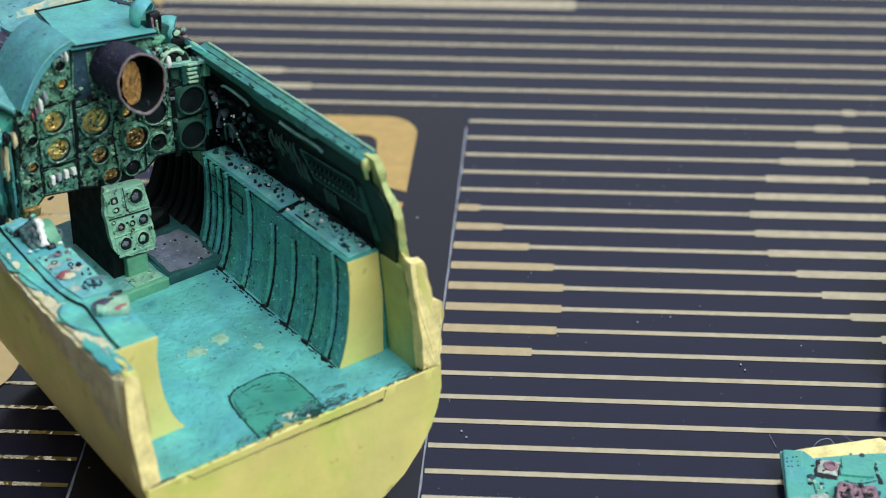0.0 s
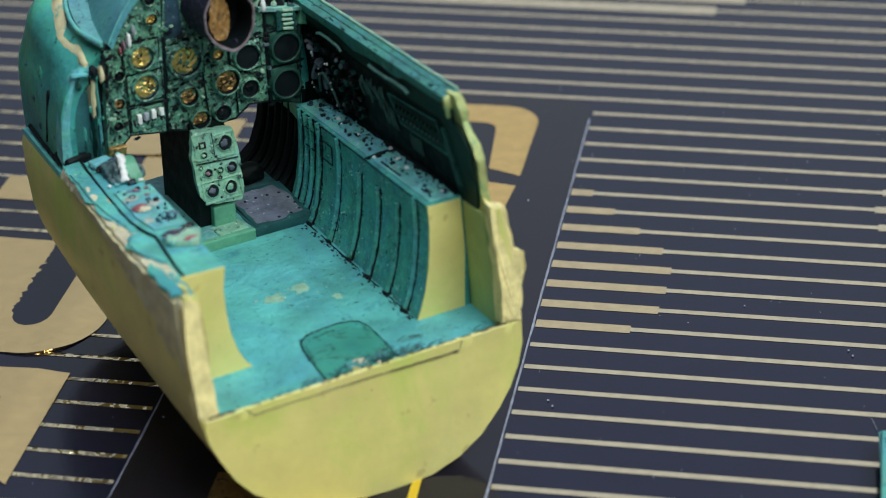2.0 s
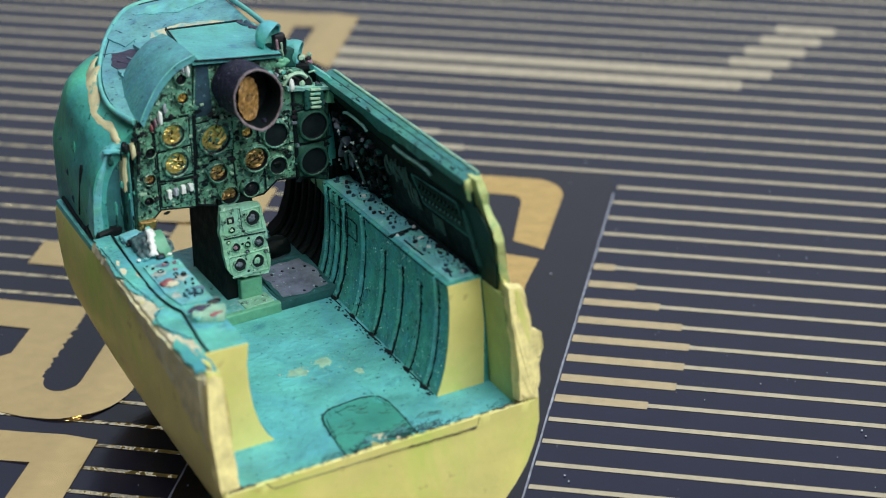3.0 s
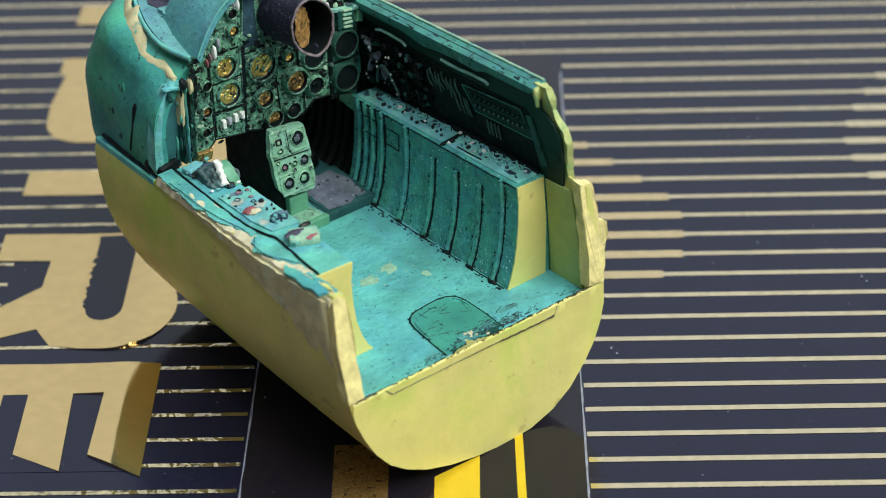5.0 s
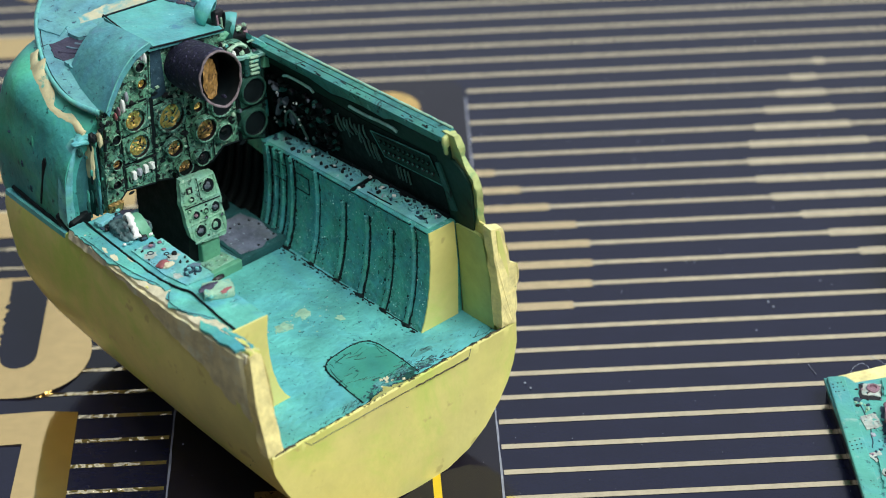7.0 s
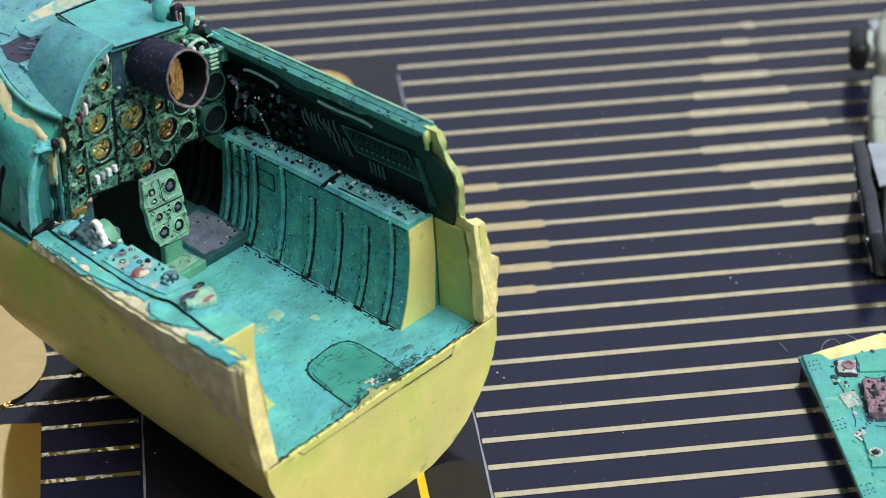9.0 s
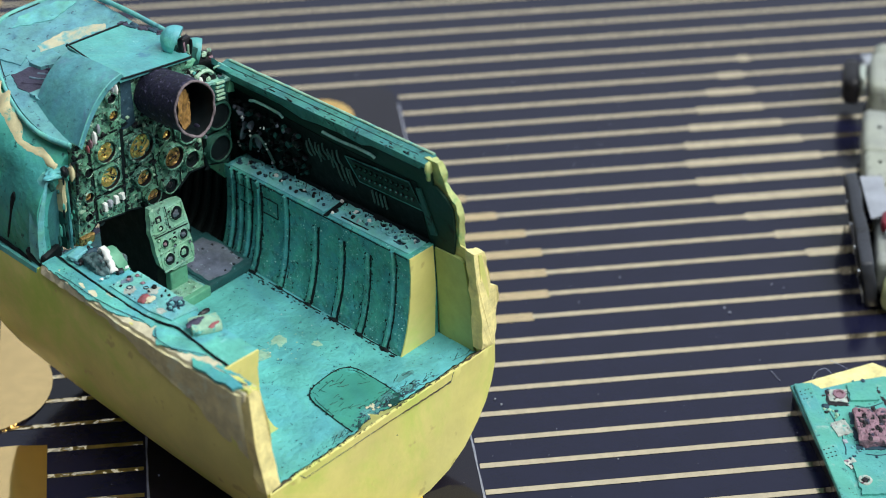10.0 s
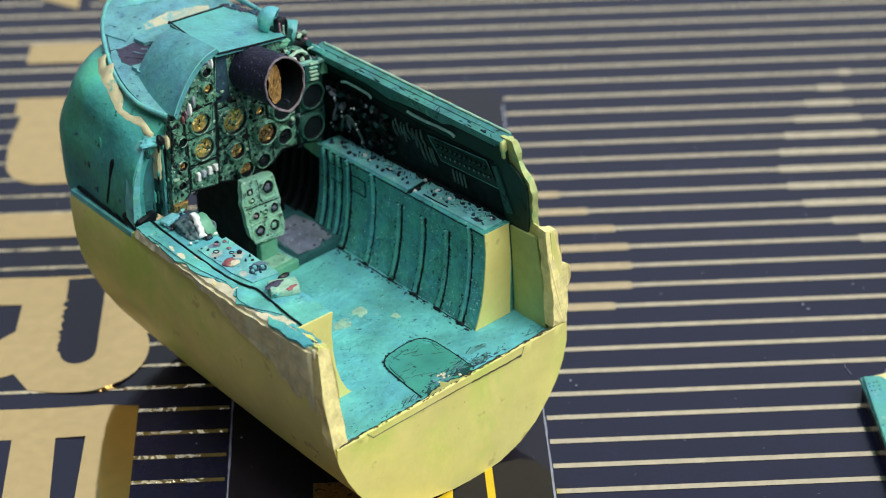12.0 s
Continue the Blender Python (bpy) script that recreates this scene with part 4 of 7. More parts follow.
bm = bmesh.new()
add_loft(bm, [right_side(v) + [Vector((10.2, v, 9.2)), Vector((10.1, v, 14)), Vector((9.75, v, 17.5 - 0.03 * (v - 4.4)))] for v in [4.45, 8, 12, 16, 20, 24]])
rcon = part("right_console", bm, TURQ_WASH, tub, "turquoise right console with ribbed side", smooth=30)
bm = bmesh.new()
add_loft(bm, [[Vector((p.x, v, p.z)) for p in right_side(4.45)] + [Vector((9.75, v, 9.2)), Vector((9.85, v, 14)), Vector((9.6, v, 17.45))] for v in (4.36, 4.47)])
part("console_end", bm, CREAM, rcon, "bare cream console end")
for v in (23.2, 22.3, 21.4, 20.3, 17.3, 14.2, 11.4, 8.7, 6.1):
    top = 0 if v > 15 or v < 7 else 1
    line = right_side(v, 0.02)[top:]
    tall = rnd.uniform(0.15, 0.21)
    bm = bmesh.new()
    add_loft(bm, [[p + Vector((0.2, -tall, 0)), p + Vector((-0.26, -tall * 0.5, 0)), p + Vector((-0.26, tall * 0.5, 0)), p + Vector((0.2, tall, 0))] for p in [Vector(q) for q in spline(line, 6)]])
    roughen(bm, 0.35, 0.06)
    part("rib", bm, TURQ_WASH, rcon, smooth=40)
    for side in (-0.29, 0.27):
        bm = add_cord(bmesh.new(), [p + Vector((0.02 + 0.07 * noise.noise(p * 2.5), side + 0.06 * noise.noise(p * 1.7), 0)) for p in spline(line, 6)], (0.095 if side < 0 else 0.075) * (1 + 0.3 * math.sin(v * 5)), 5)
        part("wash_line", bm, BLACK_WASH_SHADE, rcon)
    foot_end = line[-1]
    lump("wash_blob", foot_end + Vector((-0.16, -0.15, 0.16)), (0.16, rnd.uniform(0.25, 0.5), 0.14), BLACK_WASH_SHADE, v, rcon)
    if abs(v - 21.4) > 1:
        bm = bmesh.new()
        for _ in range(22):
            p = spline(line, 6)[rnd.randrange(1, 6 * (len(line) - 1))]
            bmesh.ops.create_icosphere(bm, subdivisions=1, radius=rnd.uniform(0.03, 0.065), matrix=Matrix.Translation(p + Vector((-0.16, rnd.uniform(-0.3, 0.3), 0))))
        part("paint_grain", bm, RIM_TURQ, rcon)
        bm = bmesh.new()
        for _ in range(26):
            p = spline(line, 6)[rnd.randrange(1, 6 * (len(line) - 1))]
            bmesh.ops.create_icosphere(bm, subdivisions=1, radius=rnd.uniform(0.04, 0.09), matrix=Matrix.Translation(p + Vector((0.0, rnd.choice([-0.38, 0.36]) + rnd.gauss(0, 0.1), rnd.uniform(-0.1, 0.1)))) @ Matrix.Diagonal((0.7, 0.9, rnd.uniform(0.8, 1.8), 1)))
        part("wash_grit", bm, BLACK_WASH_SHADE, rcon)
    part("rivet", add_lathe(bmesh.new(), line[0] + Vector((0.05, 0, -0.3)), (-1, 0, 0.1), [(0.16, 0), (0.16, 0.12), (0.08, 0.2)], 10), RIM_TURQ, rcon)
for v0 in (17.9, 20.6):
    bm = bmesh.new()
    for z in (14.6, 16.0):
        add_cord(bm, [(7.2, v0 + 0.2, z), (7.2, v0 + 2.0, z)], 0.05, 5)
    for v in (v0 + 0.2, v0 + 2.0):
        add_cord(bm, [(7.2, v, 14.6), (7.22, v, 16.0)], 0.05, 5)
    part("side_panel_line", bm, BLACK_WASH_SHADE, rcon)
part("console_edge_line", add_cord(bmesh.new(), [(7.22 + 0.012 * (v - 4.4), v, 17.36 - 0.03 * (v - 4.4) + 0.04 * noise.noise(Vector((v * 1.7, 0, 0)))) for v in [4.6 + 0.25 * i for i in range(76)]], 0.10, 5), BLACK_WASH_SHADE, rcon)
for v0, v1 in ((4.7, 9.2), (9.6, 12.1), (12.6, 18.3), (18.8, 23.4)):
    n = int((v1 - v0) / 0.3)
    part("floor_line", add_cord(bmesh.new(), [(6.05 + 0.05 * noise.noise(Vector((v0 + 0.3 * i, 1, 0)) * 1.3), v0 + 0.3 * i, 9.30) for i in range(n + 1)], 0.055, 5), BLACK_WASH_SHADE, rcon)
for va, vb in ((4.9, 12.9), (13.5, 23.6)):
    bm = add_box(bmesh.new(), (8.55, (va + vb) / 2, 17.5 - 0.03 * ((va + vb) / 2 - 4.4)), (2.0, vb - va, 0.22), 0.06, (math.degrees(math.atan(-0.03)), 0, 0))
    part("console_plate", bm, PLATE, rcon, "turquoise switch plate")
for i in range(40):
    p = right_side(rnd.uniform(4.8, 23.0))
    k = rnd.randrange(0, len(p) - 1)
    q = p[k].lerp(p[k + 1], rnd.random())
    lump("wash_speck", (q.x - 0.01, q.y, q.z), (0.03, rnd.uniform(0.03, 0.07), rnd.uniform(0.05, 0.22)), rnd.choice([TURQ_DARK, RIM_TURQ, RIM_TURQ]), i * 1.3, rcon)
part("plate_gap", add_box(bmesh.new(), (8.5, 13.2, 17.25), (2.5, 0.35, 0.16), 0.03, (0, 0, 8)), BLACK_WASH_SHADE, rcon)


def switchgear(parent, u, v, z, kind, s):
    """Small knobs, switches and boxes on a plate."""
    bm = bmesh.new()
    if kind == "knob":
        add_lathe(bm, (u, v, z), (0, 0, 1), [(s, 0), (s, 0.18), (s * 0.8, 0.26)], 12)
        part("knob", bm, rnd.choice([BLACK, BLACK, SLOT, PLATE, PLATE]), parent)
    elif kind == "ring":
        add_lathe(bm, (u, v, z), (0, 0, 1), [(s, 0), (s, 0.12), (s * 0.75, 0.15), (s * 0.7, 0.04)], 14)
        part("ring_dial", bm, rnd.choice([BLACK, SLOT, PLATE]), parent)
    elif kind == "switch":
        add_rod(bm, (u, v, z), (u + rnd.uniform(-0.12, 0.12), v + rnd.uniform(-0.12, 0.12), z + 0.28), s * 0.5, s * 0.35, 8)
        part("switch", bm, rnd.choice([STRAP, SLOT, PLATE, BLACK, BLACK]), parent)
    else:
        add_box(bm, (u, v, z + 0.08), (s * 2.2, s * 1.5, 0.22), 0.05, (0, 0, rnd.uniform(-12, 12)))
        part("switch_box", bm, rnd.choice([BLACK, BLACK, SLOT, PLATE]), parent)


for i in range(26):
    v = 5.4 + 17.8 * i / 25 + rnd.uniform(-0.2, 0.2)
    if abs(v - 13.2) < 0.3:
        continue
    for u in (rnd.uniform(7.9, 8.5), rnd.uniform(8.6, 9.0), rnd.uniform(9.0, 9.5)):
        switchgear(rcon, u, v, 17.6 - 0.03 * (v - 4.4), rnd.choice(["knob", "ring", "ring", "switch", "switch", "box"]), rnd.uniform(0.07, 0.17))

# Black wash pooled between the switches and against the wall
for u, v, r in [(8.6, 6.2, 0.26), (9.1, 7.0, 0.2), (8.5, 7.6, 0.24), (8.9, 8.6, 0.3), (8.7, 9.9, 0.34), (8.9, 11.4, 0.36), (9.1, 14.6, 0.22), (8.7, 15.6, 0.26), (8.9, 17.4, 0.2), (8.6, 19.6, 0.36), (8.8, 21.6, 0.3), (9.2, 20.6, 0.2)]:
    z = 17.6 - 0.03 * (v - 4.4)
    r *= 1.3
    ring = part("ring_dial", add_lathe(bmesh.new(), (u, v, z), (0, 0, 1), [(r, 0), (r, 0.16), (r * 0.82, 0.2), (r * 0.7, 0.18), (r * 0.62, 0.03)], 18, 0.12), PLATE, rcon, "bluish ring dial", smooth=40)
    # shifted black disc paints a shadow round the foot of the ring
    part("dial_shadow_line", add_lathe(bmesh.new(), (u + 0.06, v - 0.05, z - 0.02), (0, 0, 1), [(r * 1.25, 0), (r * 1.25, 0.035)], 18, 0.3), BLACK_WASH_SHADE, ring)
    part("dial_cap", add_lathe(bmesh.new(), (u, v, z), (0, 0, 1), [(r * 0.4, 0), (r * 0.35, 0.2)], 10), rnd.choice([WHITE, BLACK, PLATE]), ring)


for u, v, q in ((9.35, 13.35, 0.17), (7.75, 12.75, 0.15), (8.7, 11.5, 0.14), (8.6, 16.6, 0.12), (9.0, 5.6, 0.13), (8.4, 18.8, 0.12)):
    lump("switch_tip", (u, v, 17.66 - 0.03 * (v - 4.4)), (q * 0.8, q * 0.9, q * 0.7), WHITE, u * v, rcon, "small white switch tip")


def plate_blot(u, v, r, sx, mat, seed):
    pts = [(u + sx * r * (1 + 0.8 * noise.noise(Vector((math.cos(t) * 1.6, math.sin(t) * 1.6, seed)))) * math.cos(t), v + r * (1 + 0.8 * noise.noise(Vector((math.cos(t) * 1.6, math.sin(t) * 1.6, seed + 5)))) * math.sin(t)) for t in [2 * math.pi * i / 18 for i in range(18)]]
    part("wash_pool", add_prism(bmesh.new(), pts, lambda a, b, d: (a, b, 17.605 - 0.03 * (b - 4.4) + d), 0.02), mat, rcon)


for i in range(22):
    v = rnd.uniform(5.2, 23.2)
    if abs(v - 13.2) > 0.5:
        plate_blot(rnd.uniform(8.7, 9.35) if i % 3 else rnd.uniform(8.0, 8.7), v, rnd.uniform(0.15, 0.5), rnd.uniform(0.25, 0.7), rnd.choice([BLACK_WASH_SHADE, SLOT]), i * 1.37)
part("wash_line", add_cord(bmesh.new(), [(7.85 + 0.05 * noise.noise(Vector((v, 2, 2))), v, 17.61 - 0.03 * (v - 4.4)) for v in [9.2 + 0.3 * i for i in range(10)]], 0.07, 5), BLACK_WASH_SHADE, rcon)
bm = bmesh.new()
add_loft(bm, [[Vector((9.4 + 0.3 * noise.noise(Vector((v * 0.9, 3, 3))), v, 17.3 - 0.03 * (v - 4.4))), Vector((9.45 + 0.3 * noise.noise(Vector((v * 0.9, 3, 3))), v, 17.66 - 0.03 * (v - 4.4))), Vector((10.1, v, 17.8)), Vector((10.1, v, 17.0))] for v in [4.9 + 0.3 * i for i in range(63)]])
part("wall_gap", bm, BLACK_WASH_SHADE, rcon, "black wash between console and wall")

bm = bmesh.new()
for i in range(150):
    v = rnd.uniform(4.8, 23.4)
    on_edge = i % 3 == 0
    c = Vector((7.12 + 0.012 * (v - 4.4) + rnd.uniform(-0.08, 0.2), v, 17.42 - 0.03 * (v - 4.4)) if on_edge else (6.0 - abs(rnd.gauss(0, 0.22)), v, 9.31))
    bmesh.ops.create_icosphere(bm, subdivisions=1, radius=rnd.uniform(0.03, 0.1), matrix=Matrix.Translation(c) @ Matrix.Diagonal((1, rnd.uniform(0.8, 2.4), 0.45, 1)))
part("wash_grit", bm, BLACK_WASH_SHADE, rcon, "specks of black wash along the edges")
bm = bmesh.new()
for i in range(170):
    line = right_side(rnd.uniform(4.8, 23.4), 0.03)
    k = rnd.randrange(0, len(line) - 1)
    bmesh.ops.create_icosphere(bm, subdivisions=1, radius=rnd.uniform(0.025, 0.06), matrix=Matrix.Translation(line[k].lerp(line[k + 1], rnd.random())))
part("paint_grain", bm, PALE_GRAIN, rcon, "pale grains in the paint")

# Right side wall above the console, leaning inwards
def wall_u(z, v=10.0):
    return 9.9 - 0.175 * (z - 17) - 0.012 * max(0, v - 4)


WALL = [(2.1, 17.6), (2.0, 18.9), (1.8, 20.2), (1.65, 21.4), (1.9, 22.4), (2.4, 23.0), (2.9, 23.6), (2.7, 24.5), (3.1, 25.4), (4.2, 25.4), (4.6, 24.95), (12, 24.85), (18, 24.7), (24, 24.5), (30, 24.0), (33.5, 23.0), (33.5, 15), (20, 15.5), (8, 16), (3, 16.5)]
bm = bmesh.new()
add_prism(bm, WALL, lambda a, b, d: (wall_u(b, a) + 0.2 + d, a, b), 0.6)
for v in bm.verts:
    if v.co.y < 5:
        v.co += Vector((0.15, 0.22, 0.12)) * noise.noise(v.co * 1.3)
bmesh.ops.triangulate(bm, faces=[f for f in bm.faces if len(f.verts) > 4])
bmesh.ops.subdivide_edges(bm, edges=[e for e in bm.edges if min(p.co.y for p in e.verts) < 5 and e.calc_length() < 3], cuts=3)
roughen(bm, 0.7, 0.10, lambda p: p.y < 5)
rwall = part("right_wall", bm, EDGE_GREEN, tub, "cream resin side wall with sawn rear edge", smooth=50)
INNER = [(2.6, 17.3), (2.25, 19.0), (2.1, 20.6), (2.0, 21.8), (2.6, 22.7), (3.4, 23.3), (3.7, 23.3), (3.7, 24.9), (12, 24.9), (24, 24.5), (30, 24), (33, 22.8), (33, 15.2), (20, 15.6), (8, 16.2)]
# the skin faces away from the lamp; its shade is in the colour
part("inner_skin", add_prism(bmesh.new(), INNER, lambda a, b, d: (wall_u(b, a) + d, a, b), 0.25), SHADED_WALL_GREEN, rwall, "green inner skin with its shade put into the colour")
part("inner_skin", add_prism(bmesh.new(), [(0.95, 9.3), (4.3, 9.3), (4.3, 12), (4.3, 15), (4.3, 17.3), (2.0, 17.4), (1.5, 17.2), (1.1, 14)], lambda a, b, d: (10.42 - 0.085 * max(0, b - 11) + d - 0.2, a, b), 0.3), OLIVE, rwall, "green painted rear corner")
bm = add_box(bmesh.new(), (wall_u(24.6) + 0.45, 3.85, 24.55), (1.25, 0.3, 1.6), 0.14, (0, -6, 0))
bmesh.ops.subdivide_edges(bm, edges=bm.edges, cuts=3, use_grid_fill=True)
roughen(bm, 0.7, 0.12)
part("sill_end", bm, EDGE_GREEN, rwall, "sawn yellow-green end of the sill", smooth=40)
# Sill along the top
bm = bmesh.new()
add_loft(bm, [[Vector((wall_u(25) - 0.12 - 0.012 * v, v, z - 0.25)), Vector((wall_u(25) - 0.15 - 0.012 * v, v, z + 0.1)), Vector((wall_u(25) + 1.05 - 0.012 * v, v, z + 0.34)), Vector((wall_u(25) + 1.1 - 0.012 * v, v, z - 0.35))] for v, z in [(v, 25.15 - 0.02 * (v - 4) + 0.05 * noise.noise(Vector((v, 1, 1)))) for v in [3.9, 5, 6.5, 8, 10, 12, 14, 16, 18, 20, 22, 24, 25]]])
sill = part("sill", bm, SILL, rwall, "dull turquoise canopy sill")
part("sill_groove", add_cord(bmesh.new(), [(wall_u(25) + 0.42 - 0.012 * v, v, 25.34 - 0.02 * (v - 4)) for v in range(5, 25)], 0.05, 5), BLACK_WASH_SHADE, rwall)
bm = bmesh.new()
add_prism(bm, [(4.4, 24.6), (4.4, 24.95), (10, 24.9), (17, 24.8), (24, 24.5), (24, 24.15), (18.5, 24.2), (16.2, 23.8), (14.6, 24.05), (12.5, 24.2), (10.2, 24.1), (9.2, 24.5)], lambda a, b, d: (wall_u(b, a) - d, a, b), 0.22)
part("sill_skirt", bm, SILL, rwall)
part("skirt_line", add_cord(bmesh.new(), [(wall_u(z, v) - 0.2, v, z) for v, z in [(24, 24.1), (18.5, 24.15), (16.2, 23.74), (14.6, 24.0), (12.5, 24.14), (10.2, 24.04), (9.2, 24.44), (4.6, 24.55)]], 0.05, 5), BLACK_WASH_SHADE, rwall)
# pale cord added as the bright highlight on the sill's outer edge
part("sill_highlight", add_cord(bmesh.new(), [(wall_u(25) + 0.98 - 0.012 * v, v, 25.53 - 0.02 * (v - 4) + 0.05 * noise.noise(Vector((v, 1, 1)))) for v in [4 + 0.35 * i for i in range(60)]], 0.10, 6), FADED, rwall, "pale cord painting the highlight on the sill's edge", smooth=60)
bm = bmesh.new()
for i in range(46):
    v = rnd.uniform(4.4, 24.6)
    add_box(bm, (wall_u(25) + rnd.choice([0.35, 0.5, 0.0]) + rnd.uniform(-0.12, 0.12) - 0.012 * v, v, 25.33 - 0.02 * (v - 4) - (0.06 if i % 3 else 0)), (rnd.uniform(0.06, 0.16), rnd.uniform(0.1, 0.6), 0.06), 0, (0, 10, rnd.uniform(-10, 10)))
part("sill_pits", bm, BLACK_WASH_SHADE, rwall, "dark pits along the sill")
# dark sheet: black wash plus the wall's shade, both as colour
part("wall_backing", add_prism(bmesh.new(), [(4.9, 17.2), (5.2, 22.9), (13, 22.7), (18, 22.9), (24, 23.4), (24, 16.4)], lambda a, b, d: (wall_u(b, a) - d, a, b), 0.05), BAY, rwall, "equipment bay darkened by black wash and painted shade")
part("canopy_rail", add_cord(bmesh.new(), [(wall_u(z, v) - 0.22, v, z) for v, z in [(14.2, 23.5), (13.6, 23.45), (12.2, 23.45), (10.8, 23.6), (9.3, 23.6), (9.0, 23.45)]], 0.12, 7), RAIL, rwall, "pale dull turquoise handrail", smooth=60)
part("canopy_rail", add_cord(bmesh.new(), [(wall_u(z, v) - 0.22, v, z) for v, z in [(21.9, 23.0), (21.4, 23.2), (20.2, 23.25), (18.7, 23.15), (18.4, 22.9)]], 0.11, 7), RAIL, rwall, "pale dull turquoise handrail", smooth=60)
part("wall_post", add_prism(bmesh.new(), [(3.9, 18.6), (4.5, 18.4), (5.3, 22.4), (4.9, 22.5)], lambda a, b, d: (wall_u(b, a) - d, a, b), 0.18), TURQ_DARK, rwall)
# Conduit ribs, pipes, fuse panel and boxes on the wall
for i in range(8):
    v = 16.3 - 0.46 * i + rnd.uniform(-0.08, 0.08)
    h = 22.0 + 0.03 * i + rnd.uniform(-0.3, 0.2)
    pts = [(wall_u(h, v) - 0.12, v + 0.12, h), (wall_u(h - 0.5, v) - 0.24, v, h - 0.45), (wall_u(h - 1, v) - 0.2, v - 0.1, h - 0.95), (wall_u(h - 1.5, v) - 0.1, v - 0.2, h - 1.3 - 0.15 * (i % 3))]
    part("conduit", add_cord(bmesh.new(), [p + 0.12 * noise.noise_vector(p * 1.5) for p in spline(pts, 4)], 0.075, 6), WIRE, rwall)
for i in range(4):
    v = 13.2 - 0.45 * i + rnd.uniform(-0.15, 0.15)
    part("conduit", add_cord(bmesh.new(), [(wall_u(20.9, v) - 0.15, v + 0.2, 20.9), (wall_u(20.2, v) - 0.22, v, 20.2), (wall_u(19.5, v) - 0.12, v - 0.15, 19.4)], 0.07, 6), WIRE, rwall)
for i in range(4):
    v = 9.9 - 0.4 * i
    part("conduit", add_cord(bmesh.new(), [(wall_u(19.9, v) - 0.17, v + 0.1, 19.95), (wall_u(18.8, v) - 0.17, v, 18.8)], 0.085, 6), WIRE, rwall)
fuse = part("fuse_panel", add_prism(bmesh.new(), [(12.3, 22.1), (5.9, 22.65), (4.9, 20.45), (11.2, 20.2)], lambda a, b, d: (wall_u(b, a) - d, a, b), 0.14), SHADED_WALL_GREEN, rwall, "dark panel with rows of small fuses")
part("fuse_panel_edge", add_cord(bmesh.new(), [(wall_u(z, v) - 0.15, v, z) for v, z in [(12.3, 22.1), (11.2, 20.2), (4.9, 20.45), (5.9, 22.65), (12.3, 22.1)]], 0.045, 5), SILL, fuse)
for r in range(2):
    for c in range(11):
        v, z = 11.3 - 0.33 * r - 0.52 * c, 21.55 + 0.035 * c - 0.75 * r
        k = part("fuse", add_box(bmesh.new(), (wall_u(z, v) - 0.2, v, z), (0.22, 0.24, 0.3), 0.05, (20, 0, 0)), BAY if r == 0 else BLACK, fuse)
        part("fuse_cap", add_box(bmesh.new(), (wall_u(z, v) - 0.3, v - 0.03, z + 0.08), (0.1, 0.16, 0.13), 0.04, (20, 0, 0)), TURQ_DARK if r == 0 else SILL, k)
part("fuse_panel_edge", add_cord(bmesh.new(), [(wall_u(22, v) - 0.16, v, 22.0 + 0.04 * (11.5 - v)) for v in (11.6, 9, 6.4)], 0.06, 5), BLACK_WASH_SHADE, fuse)
for i in range(120):
    v, z = rnd.uniform(16.6, 24.0), rnd.uniform(17.6, 22.4)
    s = rnd.uniform(0.12, 0.42)
    add = rnd.random()
    bm = bmesh.new()
    if add < 0.55:
        add_box(bm, (wall_u(z, v) - 0.18, v, z), (rnd.uniform(0.3, 0.8), s * 1.3, s), 0.05, (rnd.uniform(-30, 30), 0, rnd.uniform(-15, 15)))
        part("equipment_box", bm, rnd.choice([BLACK, BAY, BAY, BAY, TURQ_DARK, BLACK]), rwall)
    elif add < 0.8:
        add_lathe(bm, (wall_u(z, v), v, z), (-1, 0, 0), [(s * 0.7, 0), (s * 0.7, 0.3), (s * 0.5, 0.4), (s * 0.45, 0.25)], 10, 0.2)
        part("equipment_knob", bm, rnd.choice([BLACK, TURQ_DARK, BAY]), rwall)
    else:
        bmesh.ops.create_icosphere(bm, subdivisions=2, radius=rnd.uniform(0.07, 0.17), matrix=Matrix.Translation((wall_u(z, v) - 0.5, v, z)) @ Matrix.Diagonal((1, rnd.uniform(0.6, 1.3), rnd.uniform(0.6, 1.8), 1)))
        roughen(bm, 0.15, 0.07)
        part("switch", bm, rnd.choice([LILAC, WIRE, TURQ_DARK, BAY, BAY]), rwall)
for i in range(14):
    v, z = rnd.uniform(20.2, 24.0), rnd.uniform(17.9, 21.4)
    lump("switch_tip", (wall_u(z, v) - 0.62, v, z), (0.07, rnd.uniform(0.05, 0.1), rnd.uniform(0.06, 0.13)), WHITE if i % 3 else STRAP, i * 0.7, rwall)
for v, z, h, w in ((23.3, 19.6, 0.9, 0.16), (21.6, 19.5, 0.8, 0.26), (22.3, 20.6, 0.4, 0.16), (23.2, 21.6, 0.15, 0.7)):
    bm = bmesh.new()
    bmesh.ops.create_icosphere(bm, subdivisions=3, radius=1.0, matrix=Matrix.Translation((wall_u(z, v) - 0.35, v, z)) @ Euler((radians(rnd.uniform(-15, 15)), 0, 0)).to_matrix().to_4x4() @ Matrix.Diagonal((0.35, w, h, 1)))
    roughen(bm, 0.4, 0.22)
    part("equipment_lump", bm, LILAC, rwall, "worn grey equipment lump", smooth=50)
